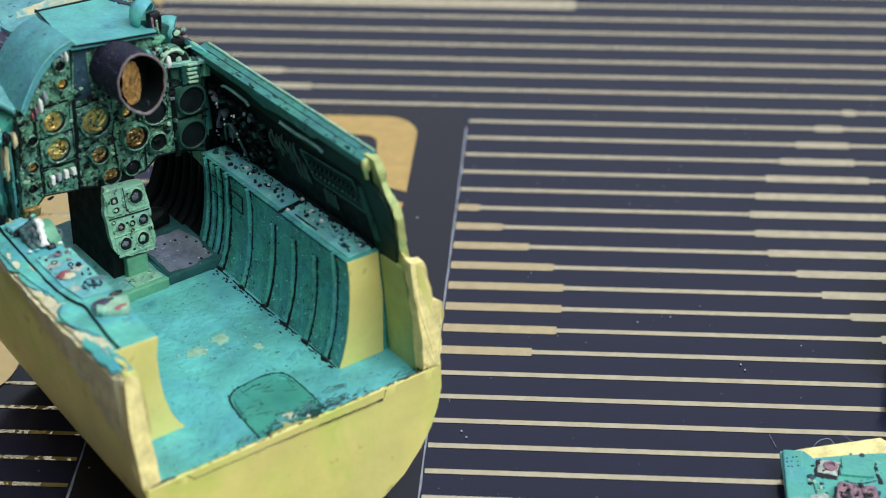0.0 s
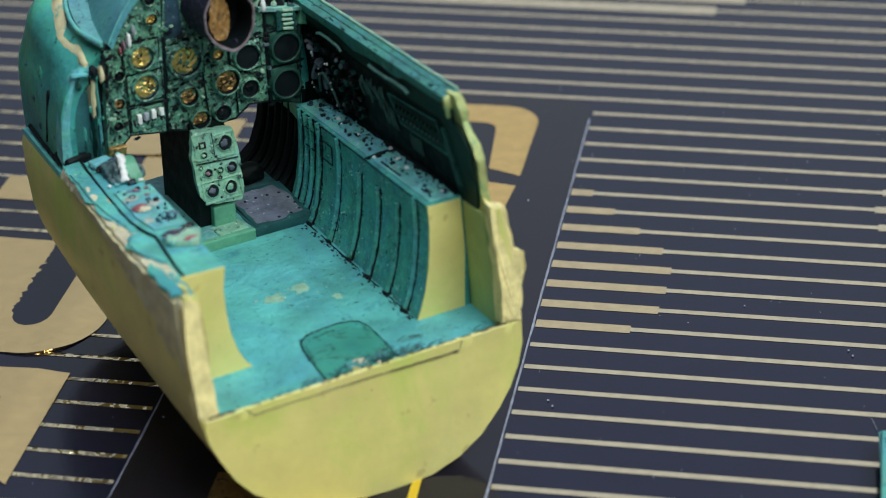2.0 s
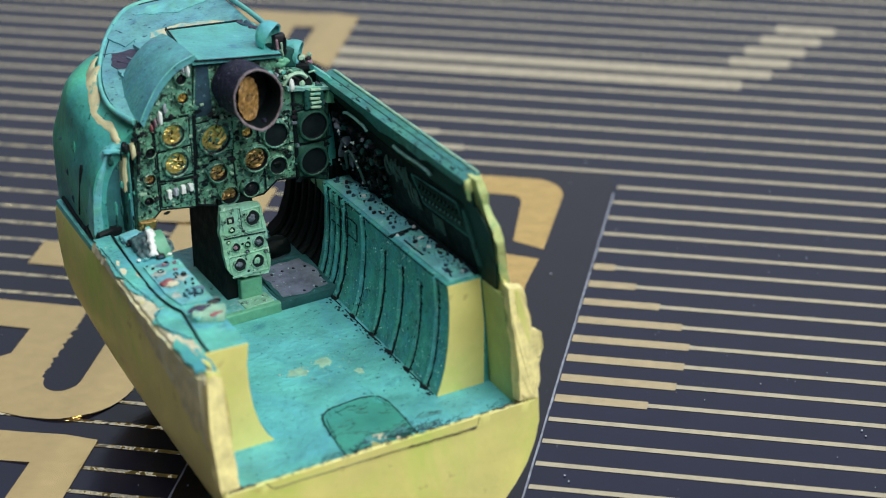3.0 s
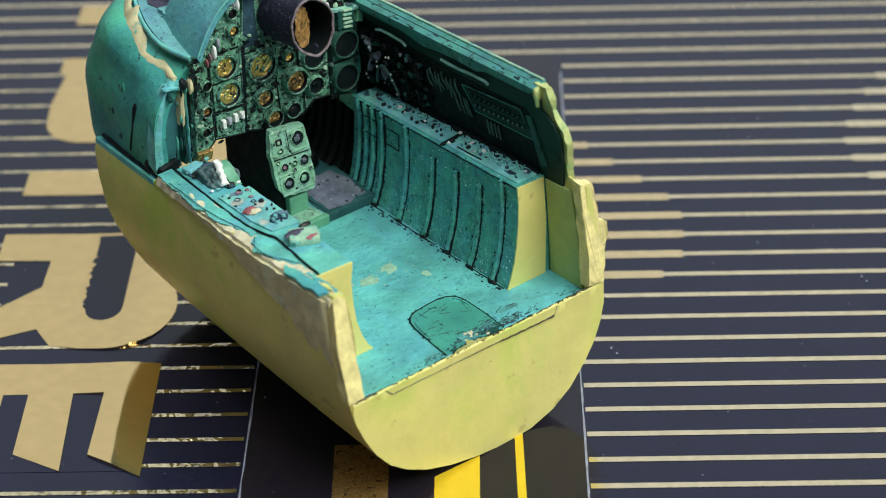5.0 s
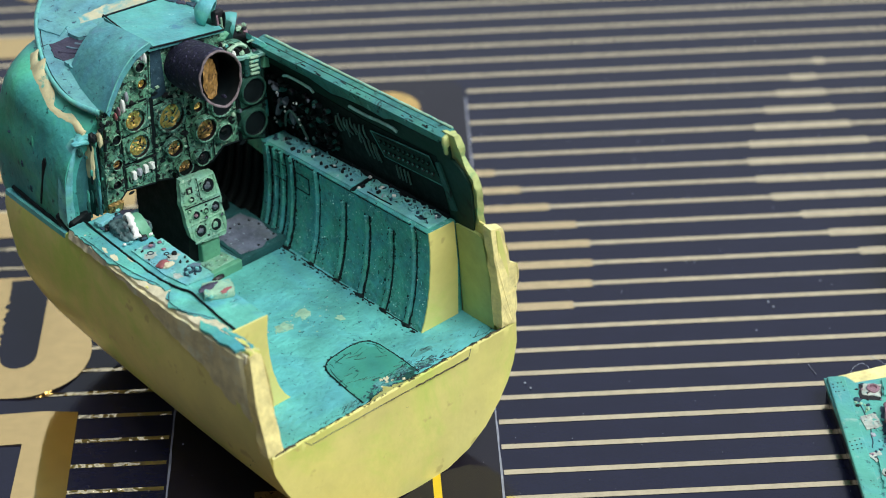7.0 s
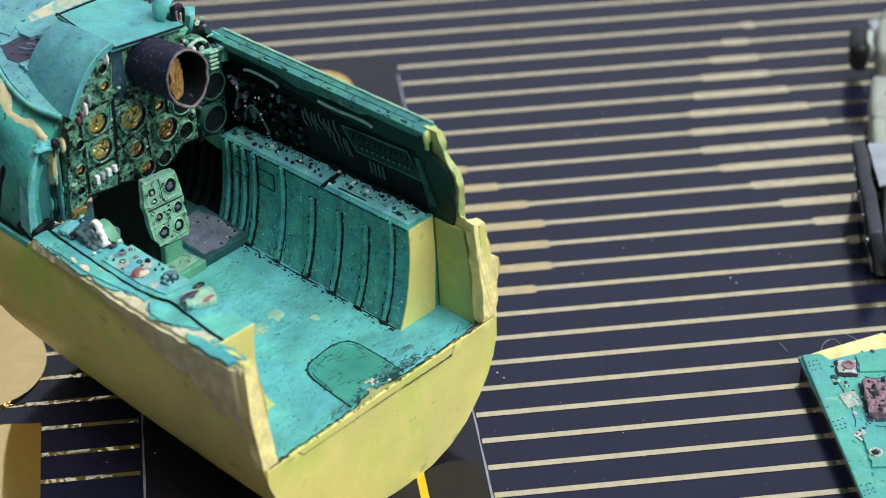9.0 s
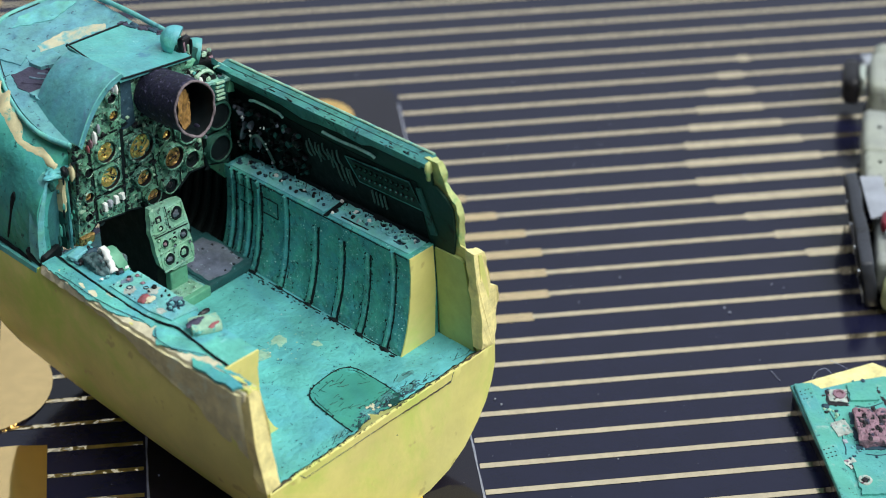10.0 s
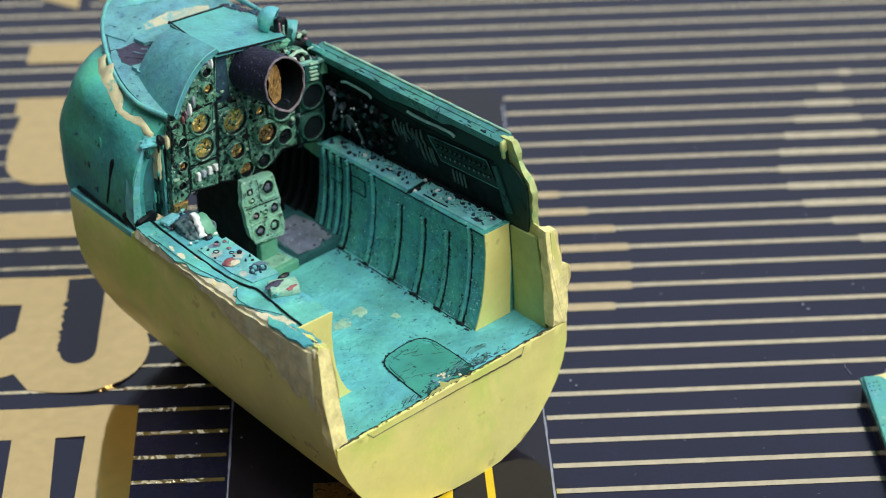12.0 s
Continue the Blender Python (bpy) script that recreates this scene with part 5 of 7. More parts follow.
part("cable", add_cord(bmesh.new(), spline([(wall_u(19, 22) - 0.5, 22.6, 18.2), (wall_u(20, 22) - 0.7, 22.0, 19.6), (wall_u(21, 21) - 0.6, 21.2, 20.2), (wall_u(19, 21) - 0.6, 20.7, 19.2), (wall_u(18, 20) - 0.5, 20.2, 17.9)], 5), 0.10, 6), WIRE, rwall)

# Ribs on the hull side ahead of the panel, near black as painted shade
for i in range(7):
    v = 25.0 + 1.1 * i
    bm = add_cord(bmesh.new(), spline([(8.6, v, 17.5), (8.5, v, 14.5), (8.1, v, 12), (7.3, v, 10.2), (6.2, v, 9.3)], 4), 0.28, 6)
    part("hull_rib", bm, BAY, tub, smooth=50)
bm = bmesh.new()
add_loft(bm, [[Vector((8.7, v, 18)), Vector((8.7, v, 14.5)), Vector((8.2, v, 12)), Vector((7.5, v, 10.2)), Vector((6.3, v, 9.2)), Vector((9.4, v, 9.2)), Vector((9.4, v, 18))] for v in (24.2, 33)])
# lining coloured near black to give the shadow inside the nose
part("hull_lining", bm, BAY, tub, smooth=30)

# Left console
L_SIDE = [(-6.95, 17.0), (-7.15, 15.5), (-7.1, 13.8), (-6.9, 12.2), (-6.5, 10.8), (-6.0, 9.8), (-5.5, 9.2)]
bm = bmesh.new()
add_loft(bm, [[Vector((u + 0.03 * (v - 5), v, z - (0.015 * (v - 5)) * (z - 9.2) / 8)) for u, z in L_SIDE] + [Vector((-10.3, v, 9.2)), Vector((-10.3 * width(v), v, 17 - 0.015 * (v - 5)))] for v in [5.25, 9, 13, 17, 21, 24]])
lcon = part("left_console", bm, TURQ, tub, "turquoise left console", smooth=30)
bm = bmesh.new()
add_loft(bm, [[Vector((u, v, z)) for u, z in L_SIDE] + [Vector((-10.3, v, 9.2)), Vector((-10.3, v, 17.1)), Vector((-9.4, v, 17.1))] for v in (5.12, 5.27)])
part("console_end", bm, CREAM, lcon, "bare cream console end")
part("console_groove", add_cord(bmesh.new(), [(p.x + 0.06 * noise.noise(p * 1.5), p.y, 17.10 - 0.012 * (p.y - 5)) for p in spline([(u, v, 0) for u, v in [(-9.65, 5.3), (-9.5, 7), (-9.2, 9.5), (-9.05, 11), (-9.35, 12.2), (-9.6, 14.2), (-9.45, 18), (-9.2, 21.5), (-9.0, 23.9)]], 6)], 0.09, 6), BLACK_WASH_SHADE, lcon, "black groove between rim and console")
bm = add_prism(bmesh.new(), ragged([(-6.55, 11.7), (-8.7, 12.0), (-9.0, 14), (-8.85, 18.4), (-6.35, 18.2)], 0.9, 0.05, 0.5, 3.0), lambda a, b, d: (a, b, 16.85 - 0.015 * (b - 5) + d), 0.28)
part("console_plate", bm, PLATE, lcon, "bluish switch plate")

# Throttle quadrant and controls
throttle = lump("throttle_quadrant", (-7.9, 20.7, 17.1), (0.7, 1.15, 0.75), QUADRANT, 1.0, lcon, "black washed grey throttle quadrant", 0.5)
bm = add_prism(bmesh.new(), [(19.0, 16.7), (21.0, 16.7), (21.1, 17.5), (20.6, 18.2), (19.9, 18.1), (19.2, 17.3)], lambda a, b, d: (-7.35 + d + 0.12 * (17.4 - b), a, b), 0.85)
bmesh.ops.triangulate(bm, faces=bm.faces)
bmesh.ops.subdivide_edges(bm, edges=bm.edges, cuts=3, use_grid_fill=True)
roughen(bm, 0.5, 0.14)
part("throttle_flank", bm, STEP_GREEN, throttle, "pale green flank", smooth=50)
bm = add_cord(bmesh.new(), spline([(-7.3, 21.05, 17.75), (-7.35, 20.75, 18.0), (-7.42, 20.3, 17.98), (-7.55, 19.8, 17.6), (-7.62, 19.45, 17.2), (-7.62, 19.3, 16.95)], 5), 0.30, 12)
roughen(bm, 0.4, 0.16)
part("throttle_grip", bm, WHITE, throttle, "worn white throttle grip", smooth=60)
lump("throttle_foot", (-7.25, 19.15, 16.95), (0.35, 0.25, 0.25), BLACK, 3.3, throttle, "", 0.4)
part("quadrant_box", add_box(bmesh.new(), (-8.0, 22.9, 17.05), (1.5, 0.9, 0.4), 0.15, (0, 0, 12)), PLATE, lcon)
lump("quadrant_arm", (-7.3, 22.0, 17.1), (0.7, 0.35, 0.4), SLOT, 4.0, lcon, "", 0.5)
lump("quadrant_arm", (-8.3, 22.0, 17.0), (0.35, 0.3, 0.22), BLACK, 5.0, lcon, "", 0.5)
lump("lever", (-6.25, 20.1, 17.1), (0.28, 0.5, 0.5), QUADRANT, 6.0, lcon)
for i in range(16):
    lump("quadrant_detail", (rnd.uniform(-8.9, -6.4), rnd.uniform(21.6, 23.4) if i % 3 else rnd.uniform(18.7, 19.3), rnd.uniform(16.95, 17.2)), (rnd.uniform(0.08, 0.22), rnd.uniform(0.08, 0.26), rnd.uniform(0.08, 0.16)), rnd.choice([BLACK, SLOT, PLATE, BAY, LILAC, WHITE]), i * 2.3, lcon)
for u, v, k, q in [(-7.3, 18.1, "box", 0.14), (-8.1, 17.1, "ring", 0.24), (-6.95, 15.8, "knob", 0.2), (-7.3, 14.6, "switch", 0.2), (-7.35, 16.2, "ring", 0.2), (-6.7, 17.4, "switch", 0.18), (-6.7, 14.9, "switch", 0.18), (-7.9, 12.6, "knob", 0.12), (-6.9, 14.3, "box", 0.1), (-8.4, 17.7, "box", 0.1)]:
    switchgear(lcon, u, v, 17.06 - 0.015 * (v - 5), k, q)
for u, v, r in ((-7.5, 13.3, 0.34), (-7.05, 12.95, 0.3), (-7.9, 13.0, 0.24)):
    part("ring_dial", add_lathe(bmesh.new(), (u, v, 17.0), (0, 0, 1), [(r * 1.1, 0), (r * 1.1, 0.14), (r, 0.17), (r * 0.8, 0.15), (r * 0.75, 0.08)], 18, 0.25), SLOT, lcon, "black ring dial", smooth=40)
    part("dial_cap", add_lathe(bmesh.new(), (u, v, 17.02), (0, 0, 1), [(r * 0.55, 0), (r * 0.45, 0.22)], 10), PLATE, lcon)
for u, v, r, sx, mat in ((-8.3, 16.9, 0.4, 1.4, PALE_MIX), (-7.2, 15.6, 0.5, 0.9, PALE_MIX), (-8.5, 13.4, 0.35, 1.0, PALE_MIX), (-7.0, 13.6, 0.4, 1.2, SMEAR), (-8.0, 15.6, 0.3, 1.0, SMEAR), (-7.6, 17.9, 0.35, 1.3, SMEAR)):
    # thin smears of pale and lilac paint on the plate
    pts = [(u + sx * r * (1 + 0.8 * noise.noise(Vector((math.cos(t) * 1.6, math.sin(t) * 1.6, u)))) * math.cos(t), v + r * (1 + 0.8 * noise.noise(Vector((math.cos(t) * 1.6, math.sin(t) * 1.6, v)))) * math.sin(t)) for t in [2 * math.pi * i / 20 for i in range(20)]]
    part("paint_smear", add_prism(bmesh.new(), pts, lambda a, b, d: (a, b, 17.125 - 0.015 * (b - 5) + d), 0.015), mat, lcon)
knob = lump("red_knob", (-8.4, 15.15, 17.1), (0.5, 0.42, 0.2), RED, 8.0, lcon, "dull red lever knob worn pale on one side", 0.2)
lump("worn_side", (-8.2, 14.85, 17.12), (0.45, 0.3, 0.16), BARE, 9.0, knob)
for i in range(3):
    lump("red_fleck", (rnd.uniform(-7.6, -6.8), rnd.uniform(16.2, 17.9), 17.03), (0.16, 0.16, 0.06), PINK, 20.0 + i, lcon)
for i in range(7):
    lump("wash_speck", (rnd.uniform(-8.8, -6.6), rnd.uniform(12.0, 18.2), 17.03), (rnd.uniform(0.04, 0.09), rnd.uniform(0.05, 0.16), 0.05), rnd.choice([BLACK, SLOT, SLOT]), 40.0 + i, lcon)
bm = add_box(bmesh.new(), (-7.65, 9.75, 17.2), (2.15, 1.6, 0.6), 0.14, (0, 0, -28))
bmesh.ops.subdivide_edges(bm, edges=bm.edges, cuts=2, use_grid_fill=True)
roughen(bm, 0.6, 0.12)
part("control_box", bm, FADED, lcon, "small worn pale green control box", smooth=40)
lump("box_lever", (-8.15, 10.15, 17.5), (0.8, 0.32, 0.14), PURPLE, 11.0, lcon)
lump("box_lever", (-6.95, 10.55, 17.5), (0.5, 0.22, 0.14), BLACK, 12.0, lcon)
lump("box_lever", (-8.6, 9.4, 17.3), (0.22, 0.25, 0.18), FADED, 13.0, lcon)
lump("red_knob", (-7.4, 9.05, 17.42), (0.5, 0.24, 0.13), RED, 14.0, lcon, "dull red switch")
for i in range(3):
    lump("wash_speck", (-7.75 + rnd.uniform(-1.3, 1.3), 9.75 + rnd.uniform(-1.2, 1.2), 17.0), (rnd.uniform(0.08, 0.22), rnd.uniform(0.08, 0.22), 0.08), BLACK, 60.0 + i, lcon)

# Foot plates and step ahead of the floor
bm = add_box(bmesh.new(), (4.25, 24.6, 9.6), (4.6, 8.2, 0.8), 0.1)
part("foot_step", bm, STEP_DARK, tub, "dark turquoise raised step", smooth=30)
bm = add_box(bmesh.new(), (-1.35, 24.7, 9.6), (6.6, 8.0, 0.9), 0.08)
bmesh.ops.subdivide_edges(bm, edges=bm.edges, cuts=6, use_grid_fill=True)
roughen(bm, 0.9, 0.07)
part("foot_step", bm, STEP_MIX, tub, "step smeared with pale lilac and teal", smooth=40)
bm = add_box(bmesh.new(), (-0.25, 20.55, 9.68), (4.5, 0.5, 0.86), 0.1)
part("step_block", bm, STEP_GREEN, tub, "pale green step edge")
bm = add_box(bmesh.new(), (0.5, 21.5, 10.0), (2.3, 1.5, 0.3), 0.08, (0, 0, 3))
part("step_block", bm, PEDESTAL_GREEN, tub, "pale green step stained with black wash")
foot = part("foot_plate", add_box(bmesh.new(), (4.35, 23.2, 10.05), (4.4, 5.3, 0.25), 0.1, (3, 0, 0)), STEP_DARK, tub, "turquoise foot plate scuffed lilac grey on top")
bm = add_prism(bmesh.new(), ragged([(2.5, 21.0), (4.2, 20.8), (6.1, 21.2), (6.3, 23.4), (5.8, 25.4), (3.4, 25.5), (2.4, 24.4)], 0.9, 0.3, 0.3, 4.0), lambda a, b, d: (a, b, 10.165 + 0.0524 * (b - 23.2) + d), 0.02)
bmesh.ops.triangulate(bm, faces=[f for f in bm.faces if len(f.verts) > 4])
part("foot_smear", bm, FOOT, foot, "scuffed lilac grey paint")
for u, v in ((3.0, 24.2), (3.9, 24.3), (4.8, 24.3), (5.7, 24.2), (6.0, 23.3), (6.1, 22.4), (6.0, 21.5), (5.2, 21.2), (4.2, 21.1)):
    part("plate_hole", add_rod(bmesh.new(), (u, v, 10.12 + 0.0524 * (v - 23.2)), (u + 0.02, v, 10.21 + 0.0524 * (v - 23.2)), 0.13, 0.11, 9), BLACK_WASH_SHADE, foot)
part("foot_plate", add_box(bmesh.new(), (-3.4, 23.2, 10.1), (2.6, 4.2, 0.3), 0.1, (5, 0, 0)), FOOT, tub)
bm = bmesh.new()
bmesh.ops.create_icosphere(bm, subdivisions=3, radius=0.9, matrix=Matrix.Translation((-4.4, 26.0, 10.5)) @ Matrix.Diagonal((1.6, 1.2, 1.3, 1)))
roughen(bm, 0.7, 0.35)
part("pedal", bm, BLACK, tub, smooth=50)
bm = bmesh.new()
bmesh.ops.create_icosphere(bm, subdivisions=3, radius=0.9, matrix=Matrix.Translation((4.6, 27.0, 10.9)) @ Matrix.Diagonal((1.5, 0.7, 0.9, 1)))
roughen(bm, 0.7, 0.3)
part("pedal", bm, BAY, tub, smooth=50)

# ---- instrument panel
PV = 24.0


def up_panel(a, b, d):
    return (a, PV + 0.02 * (b - 20) + 0.9 - d, b)


panel = part("instrument_panel", add_prism(bmesh.new(), [(-2.5, 17.6), (-0.5, 17.0), (2.7, 17.1), (3.8, 17.9), (5.35, 17.75), (5.4, 25.2), (4.9, 27.0), (2.4, 27.35), (-1.7, 27.9), (-2.1, 25)], up_panel, 0.8), PANEL_GREEN, tub, "green instrument panel with gold foil dials")
part("panel_left", add_prism(bmesh.new(), [(-7.0, 16.7), (-6.2, 17.0), (-5.2, 17.85), (-2.62, 17.45), (-2.3, 24.0), (-1.95, 28.8), (-3.1, 28.3), (-4.4, 27.2), (-5.5, 25.7), (-6.25, 24.9), (-6.7, 21)], up_panel, 0.95), PANEL_GREEN, panel)
part("panel_right", add_prism(bmesh.new(), [(5.55, 17.7), (7.8, 17.0), (8.35, 23.8), (5.6, 25.4)], up_panel, 0.95), PANEL_DARK, panel)
part("panel_gap", add_cord(bmesh.new(), [(-2.5, 24.05, 17.5), (-2.25, 24.05, 22.0), (-2.15, 24.05, 24.4)], 0.16, 6), BLACK_WASH_SHADE, panel)
part("panel_gap", add_cord(bmesh.new(), [(5.47, 24.05, 17.7), (5.47, 24.05, 25.2)], 0.09, 6), BLACK_WASH_SHADE, panel)
part("panel_slot", add_prism(bmesh.new(), [(-2.0, 24.2), (-0.7, 24.2), (-0.75, 28.2), (-1.6, 28.5)], up_panel, 0.84), SLOT, panel, "blue grey recessed slot")
bm = bmesh.new()
add_cord(bm, [(p.x, PV - 0.27, p.y + 0.06) for p in spline([(-6.2, 24.95, 0), (-5.65, 26.0, 0), (-4.6, 27.5, 0), (-3.2, 28.6, 0), (-1.85, 29.0, 0)], 5)], 0.05, 7)
part("panel_rim", bm, RIM_TURQ, panel)


def foil_disc(c, r, n=7):
    """A crumpled disc of foil facing the pilot."""
    bm = bmesh.new()
    rings = [[bm.verts.new((c[0], c[1] - 0.08 * rnd.random(), c[2]))]]
    for k in range(1, 5):
        q, m = r * k / 4, n * k
        rings.append([bm.verts.new((c[0] + q * math.cos(2 * math.pi * i / m) * (1 + 0.04 * rnd.uniform(-1, 1)), c[1] + rnd.uniform(-0.09, 0.05), c[2] + q * math.sin(2 * math.pi * i / m))) for i in range(m)])
    for k in range(1, 5):
        lo, hi, m = rings[k - 1], rings[k], n * k
        for i in range(m):
            j = (i + 1) % m
            p, q = lo[int(i * len(lo) / m) % len(lo)], lo[int((i + 1) * len(lo) / m) % len(lo)]
            bm.faces.new((p, hi[i], hi[j]))
            if p is not q:
                bm.faces.new((p, hi[j], q))
    return bm


def dial(u, z, r, face, deep=0.55):
    """A round instrument: raised bezel, black well and a foil face at its bottom."""
    v = PV + 0.02 * (z - 20) - 0.05
    turn = [2 * math.pi * i / 28 for i in range(28)]

    def ring(q, d):
        return [(u + q * r * math.cos(t) * (1 + 0.05 * noise.noise(Vector((math.cos(t), math.sin(t), u + z)) * 1.5)), v + 0.05 - d, z + q * r * math.sin(t)) for t in turn]

    bezel = part("dial", add_rings(bmesh.new(), [ring(1.40, 0), ring(1.36, deep * 0.55), ring(1.28, deep * 0.95), ring(1.19, deep), ring(1.10, deep * 0.88)]), PANEL_DARK if u > 5.5 else PANEL_GREEN, panel, "round dial with raised green bezel", smooth=45)
    part("dial_well", add_rings(bmesh.new(), [ring(1.11, deep * 0.9), ring(1.07, 0.16 if face is not BLACK else 0.27), ring(0.4, 0.15 if face is not BLACK else 0.26)], True), BLACK if face is not BLACK else BLACK_WASH_SHADE, bezel)
    if face is not BLACK:
        part("dial_face", foil_disc((u - 0.06 * r, v - 0.19, z + 0.02 * r), r * 0.96), face, bezel, "crumpled gold foil face")
        bm = bmesh.new()
        for _ in range(4):
            t, q = rnd.uniform(0, 6.28), rnd.uniform(0.0, 0.4) * r
            c = Vector((u + q * math.cos(t), v - 0.28, z + q * math.sin(t)))
            t += rnd.uniform(-1, 1)
            add_rod(bm, c, c + Vector((math.cos(t), 0, math.sin(t))) * r * rnd.uniform(0.2, 0.55), r * rnd.uniform(0.03, 0.09), r * 0.02, 5)
        part("pointer", bm, BLACK, bezel)
    elif r < 0.6:
        lump("dial_hub", (u, v - 0.24, z), (r * 0.5, 0.12, r * 0.45), rnd.choice([BLACK, BAY, BAY]), u * 3 + z, bezel)
    return bezel


# Square mounting plates with dark gaps round them
for cu, cz, w, h in ((-3.9, 23.45, 2.55, 2.15), (-3.85, 21.2, 2.5, 2.1), (-3.85, 18.95, 2.5, 1.7), (6.75, 21.65, 2.2, 2.5), (6.6, 19.0, 2.1, 2.4), (3.75, 21.7, 2.3, 2.1), (-0.75, 22.5, 2.7, 2.5)):
    v = PV + 0.02 * (cz - 20) - 0.05
    part("plate_shadow_gap", add_prism(bmesh.new(), ragged([(cu - w / 2 - 0.1, cz - h / 2 - 0.1), (cu + w / 2 + 0.1, cz - h / 2 - 0.1), (cu + w / 2 + 0.1, cz + h / 2 + 0.1), (cu - w / 2 - 0.1, cz + h / 2 + 0.1)], 0.5, 0.08, 0.3, cu), lambda a, b, d: (a, v + 0.02 - d, b), 0.045), BLACK_WASH_SHADE, panel)
    bm = add_box(bmesh.new(), (cu, v - 0.07, cz), (w, 0.2, h), 0.09)
    bmesh.ops.subdivide_edges(bm, edges=[e for e in bm.edges if e.calc_length() > 1], cuts=5, use_grid_fill=True)
    roughen(bm, 0.5, 0.05)
    part("mounting_plate", bm, PANEL_DARK if cu > 5.5 else PANEL_GREEN, panel, smooth=40)
for u, z, r, f in [(-3.95, 23.5, 0.74, FOIL), (-3.85, 21.3, 0.8, FOIL), (-0.8, 22.5, 0.98, FOIL), (-0.8, 19.85, 0.6, FOIL_DULL), (-0.1, 17.9, 0.58, FOIL_DULL), (-3.0, 26.1, 0.36, FOIL), (-3.0, 27.5, 0.34, BLACK), (1.6, 22.4, 0.36, FOIL),
                   (1.6, 18.0, 0.52, BLACK), (2.15, 20.2, 0.8, FOIL_DULL), (3.8, 21.7, 0.8, BLACK), (3.8, 19.3, 0.58, BLACK), (6.8, 21.7, 0.9, BLACK), (6.65, 18.95, 0.9, BLACK), (3.0, 23.6, 0.4, BLACK),
                   (-5.75, 22.6, 0.33, BLACK), (-5.95, 20.6, 0.36, FOIL_DULL), (-6.2, 19.0, 0.3, BLACK)]:
    dial(u, z, r, f)
for i, u in enumerate((-4.6, -4.1, -3.55, -3.0)):
    bm = add_box(bmesh.new(), (u, PV - 0.4, 19.12 + 0.06 * i), (0.3, 0.4, 0.64 - 0.1 * (i % 2)), 0.05, (rnd.uniform(-10, 10), rnd.uniform(-8, 8), rnd.uniform(-15, 15)))
    bmesh.ops.subdivide_edges(bm, edges=bm.edges, cuts=1, use_grid_fill=True)
    roughen(bm, 0.2, 0.07)
    part("switch_tab", bm, WHITE if i != 1 else STRAP, panel, "white switch tab")
for i in range(7):
    lump("tab_gap", (-4.9 + 0.33 * i, PV - 0.16, 18.75 + 0.1 * (i % 3)), (0.12, 0.15, 0.3), BLACK, 5.0 * i, panel)
for u, z, a, mat in ((-4.7, 24.9, 0.3, WHITE), (-4.3, 25.5, 0.22, STRAP), (-5.1, 24.6, 0.2, PINK), (-5.4, 24.3, 0.16, RED), (-2.4, 27.9, 0.24, WHITE), (-2.75, 28.0, 0.18, STRAP)):
    lump("switch_tab", (u, PV - 0.15, z), (a * 0.55, 0.2, a * 1.9), mat, u * 7, panel, "", 0.25)
for a, b in [((-5.3, 24.7), (-2.5, 24.6)), ((-5.3, 22.4), (-2.5, 22.3)), ((-5.2, 20.0), (-2.6, 19.9)), ((-5.25, 17.9), (-5.3, 24.7)), ((0.7, 17.2), (0.5, 21.3)), ((3.0, 20.6), (5.3, 20.6)), ((5.7, 23.2), (8.1, 23.0)), ((5.7, 20.3), (7.9, 20.2)), ((2.9, 17.4), (2.9, 23))]:
    part("panel_line", add_cord(bmesh.new(), [(a[0], PV + 0.02 * (a[1] - 20) - 0.05, a[1]), (b[0], PV + 0.02 * (b[1] - 20) - 0.05, b[1])], 0.055, 5), BLACK_WASH_SHADE, panel)
for i in range(230):
    u, z = rnd.uniform(-6.5, 8.0), rnd.uniform(17.3, 25.2)
    if i > 170:
        u, z = rnd.uniform(-6.7, -5.4), rnd.uniform(17.2, 24.6)
    if z > 24.6 and u < -5 or (z < 17.9 and (u < -2 or u > 3.5)):
        continue
    q = rnd.uniform(0.06, 0.2)
    bm = bmesh.new()
    if rnd.random() < 0.5:
        add_lathe(bm, (u, PV + 0.02 * (z - 20), z), (0, -1, 0), [(q, 0), (q, 0.16), (q * 0.7, 0.24)], 8, 0.3)
    else:
        add_box(bm, (u, PV + 0.02 * (z - 20) - 0.10, z), (q * 2.2, 0.2, q * 1.2), 0.03, (0, rnd.uniform(-25, 25), 0))
    part("panel_switch", bm, rnd.choice([BLACK, BLACK, BLACK, BLACK_WASH_SHADE, PANEL_GREEN, PANEL_GREEN, PANEL_GREEN, PANEL_DARK, MINT]) if u < 5.3 else rnd.choice([BLACK, BAY, PANEL_DARK, BLACK, PANEL_DARK, LILAC]), panel)
for i in range(60):
    u, z = rnd.uniform(-6.3, 8.0), rnd.uniform(17.4, 25.0)
    pts = [(u + rnd.uniform(0.1, 0.4) * math.cos(2 * math.pi * k / 9), z + rnd.uniform(0.06, 0.22) * math.sin(2 * math.pi * k / 9)) for k in range(9)]
    part("wash_pool", add_prism(bmesh.new(), pts, lambda a, b, d: (a, PV + 0.02 * (b - 20) - 0.052 - d, b), 0.02), BLACK_WASH_SHADE, panel)
block = part("breaker_block", add_box(bmesh.new(), (6.95, 23.85, 23.85), (1.5, 0.5, 1.7), 0.1), TURQ_DARK, panel, "ribbed breaker block")
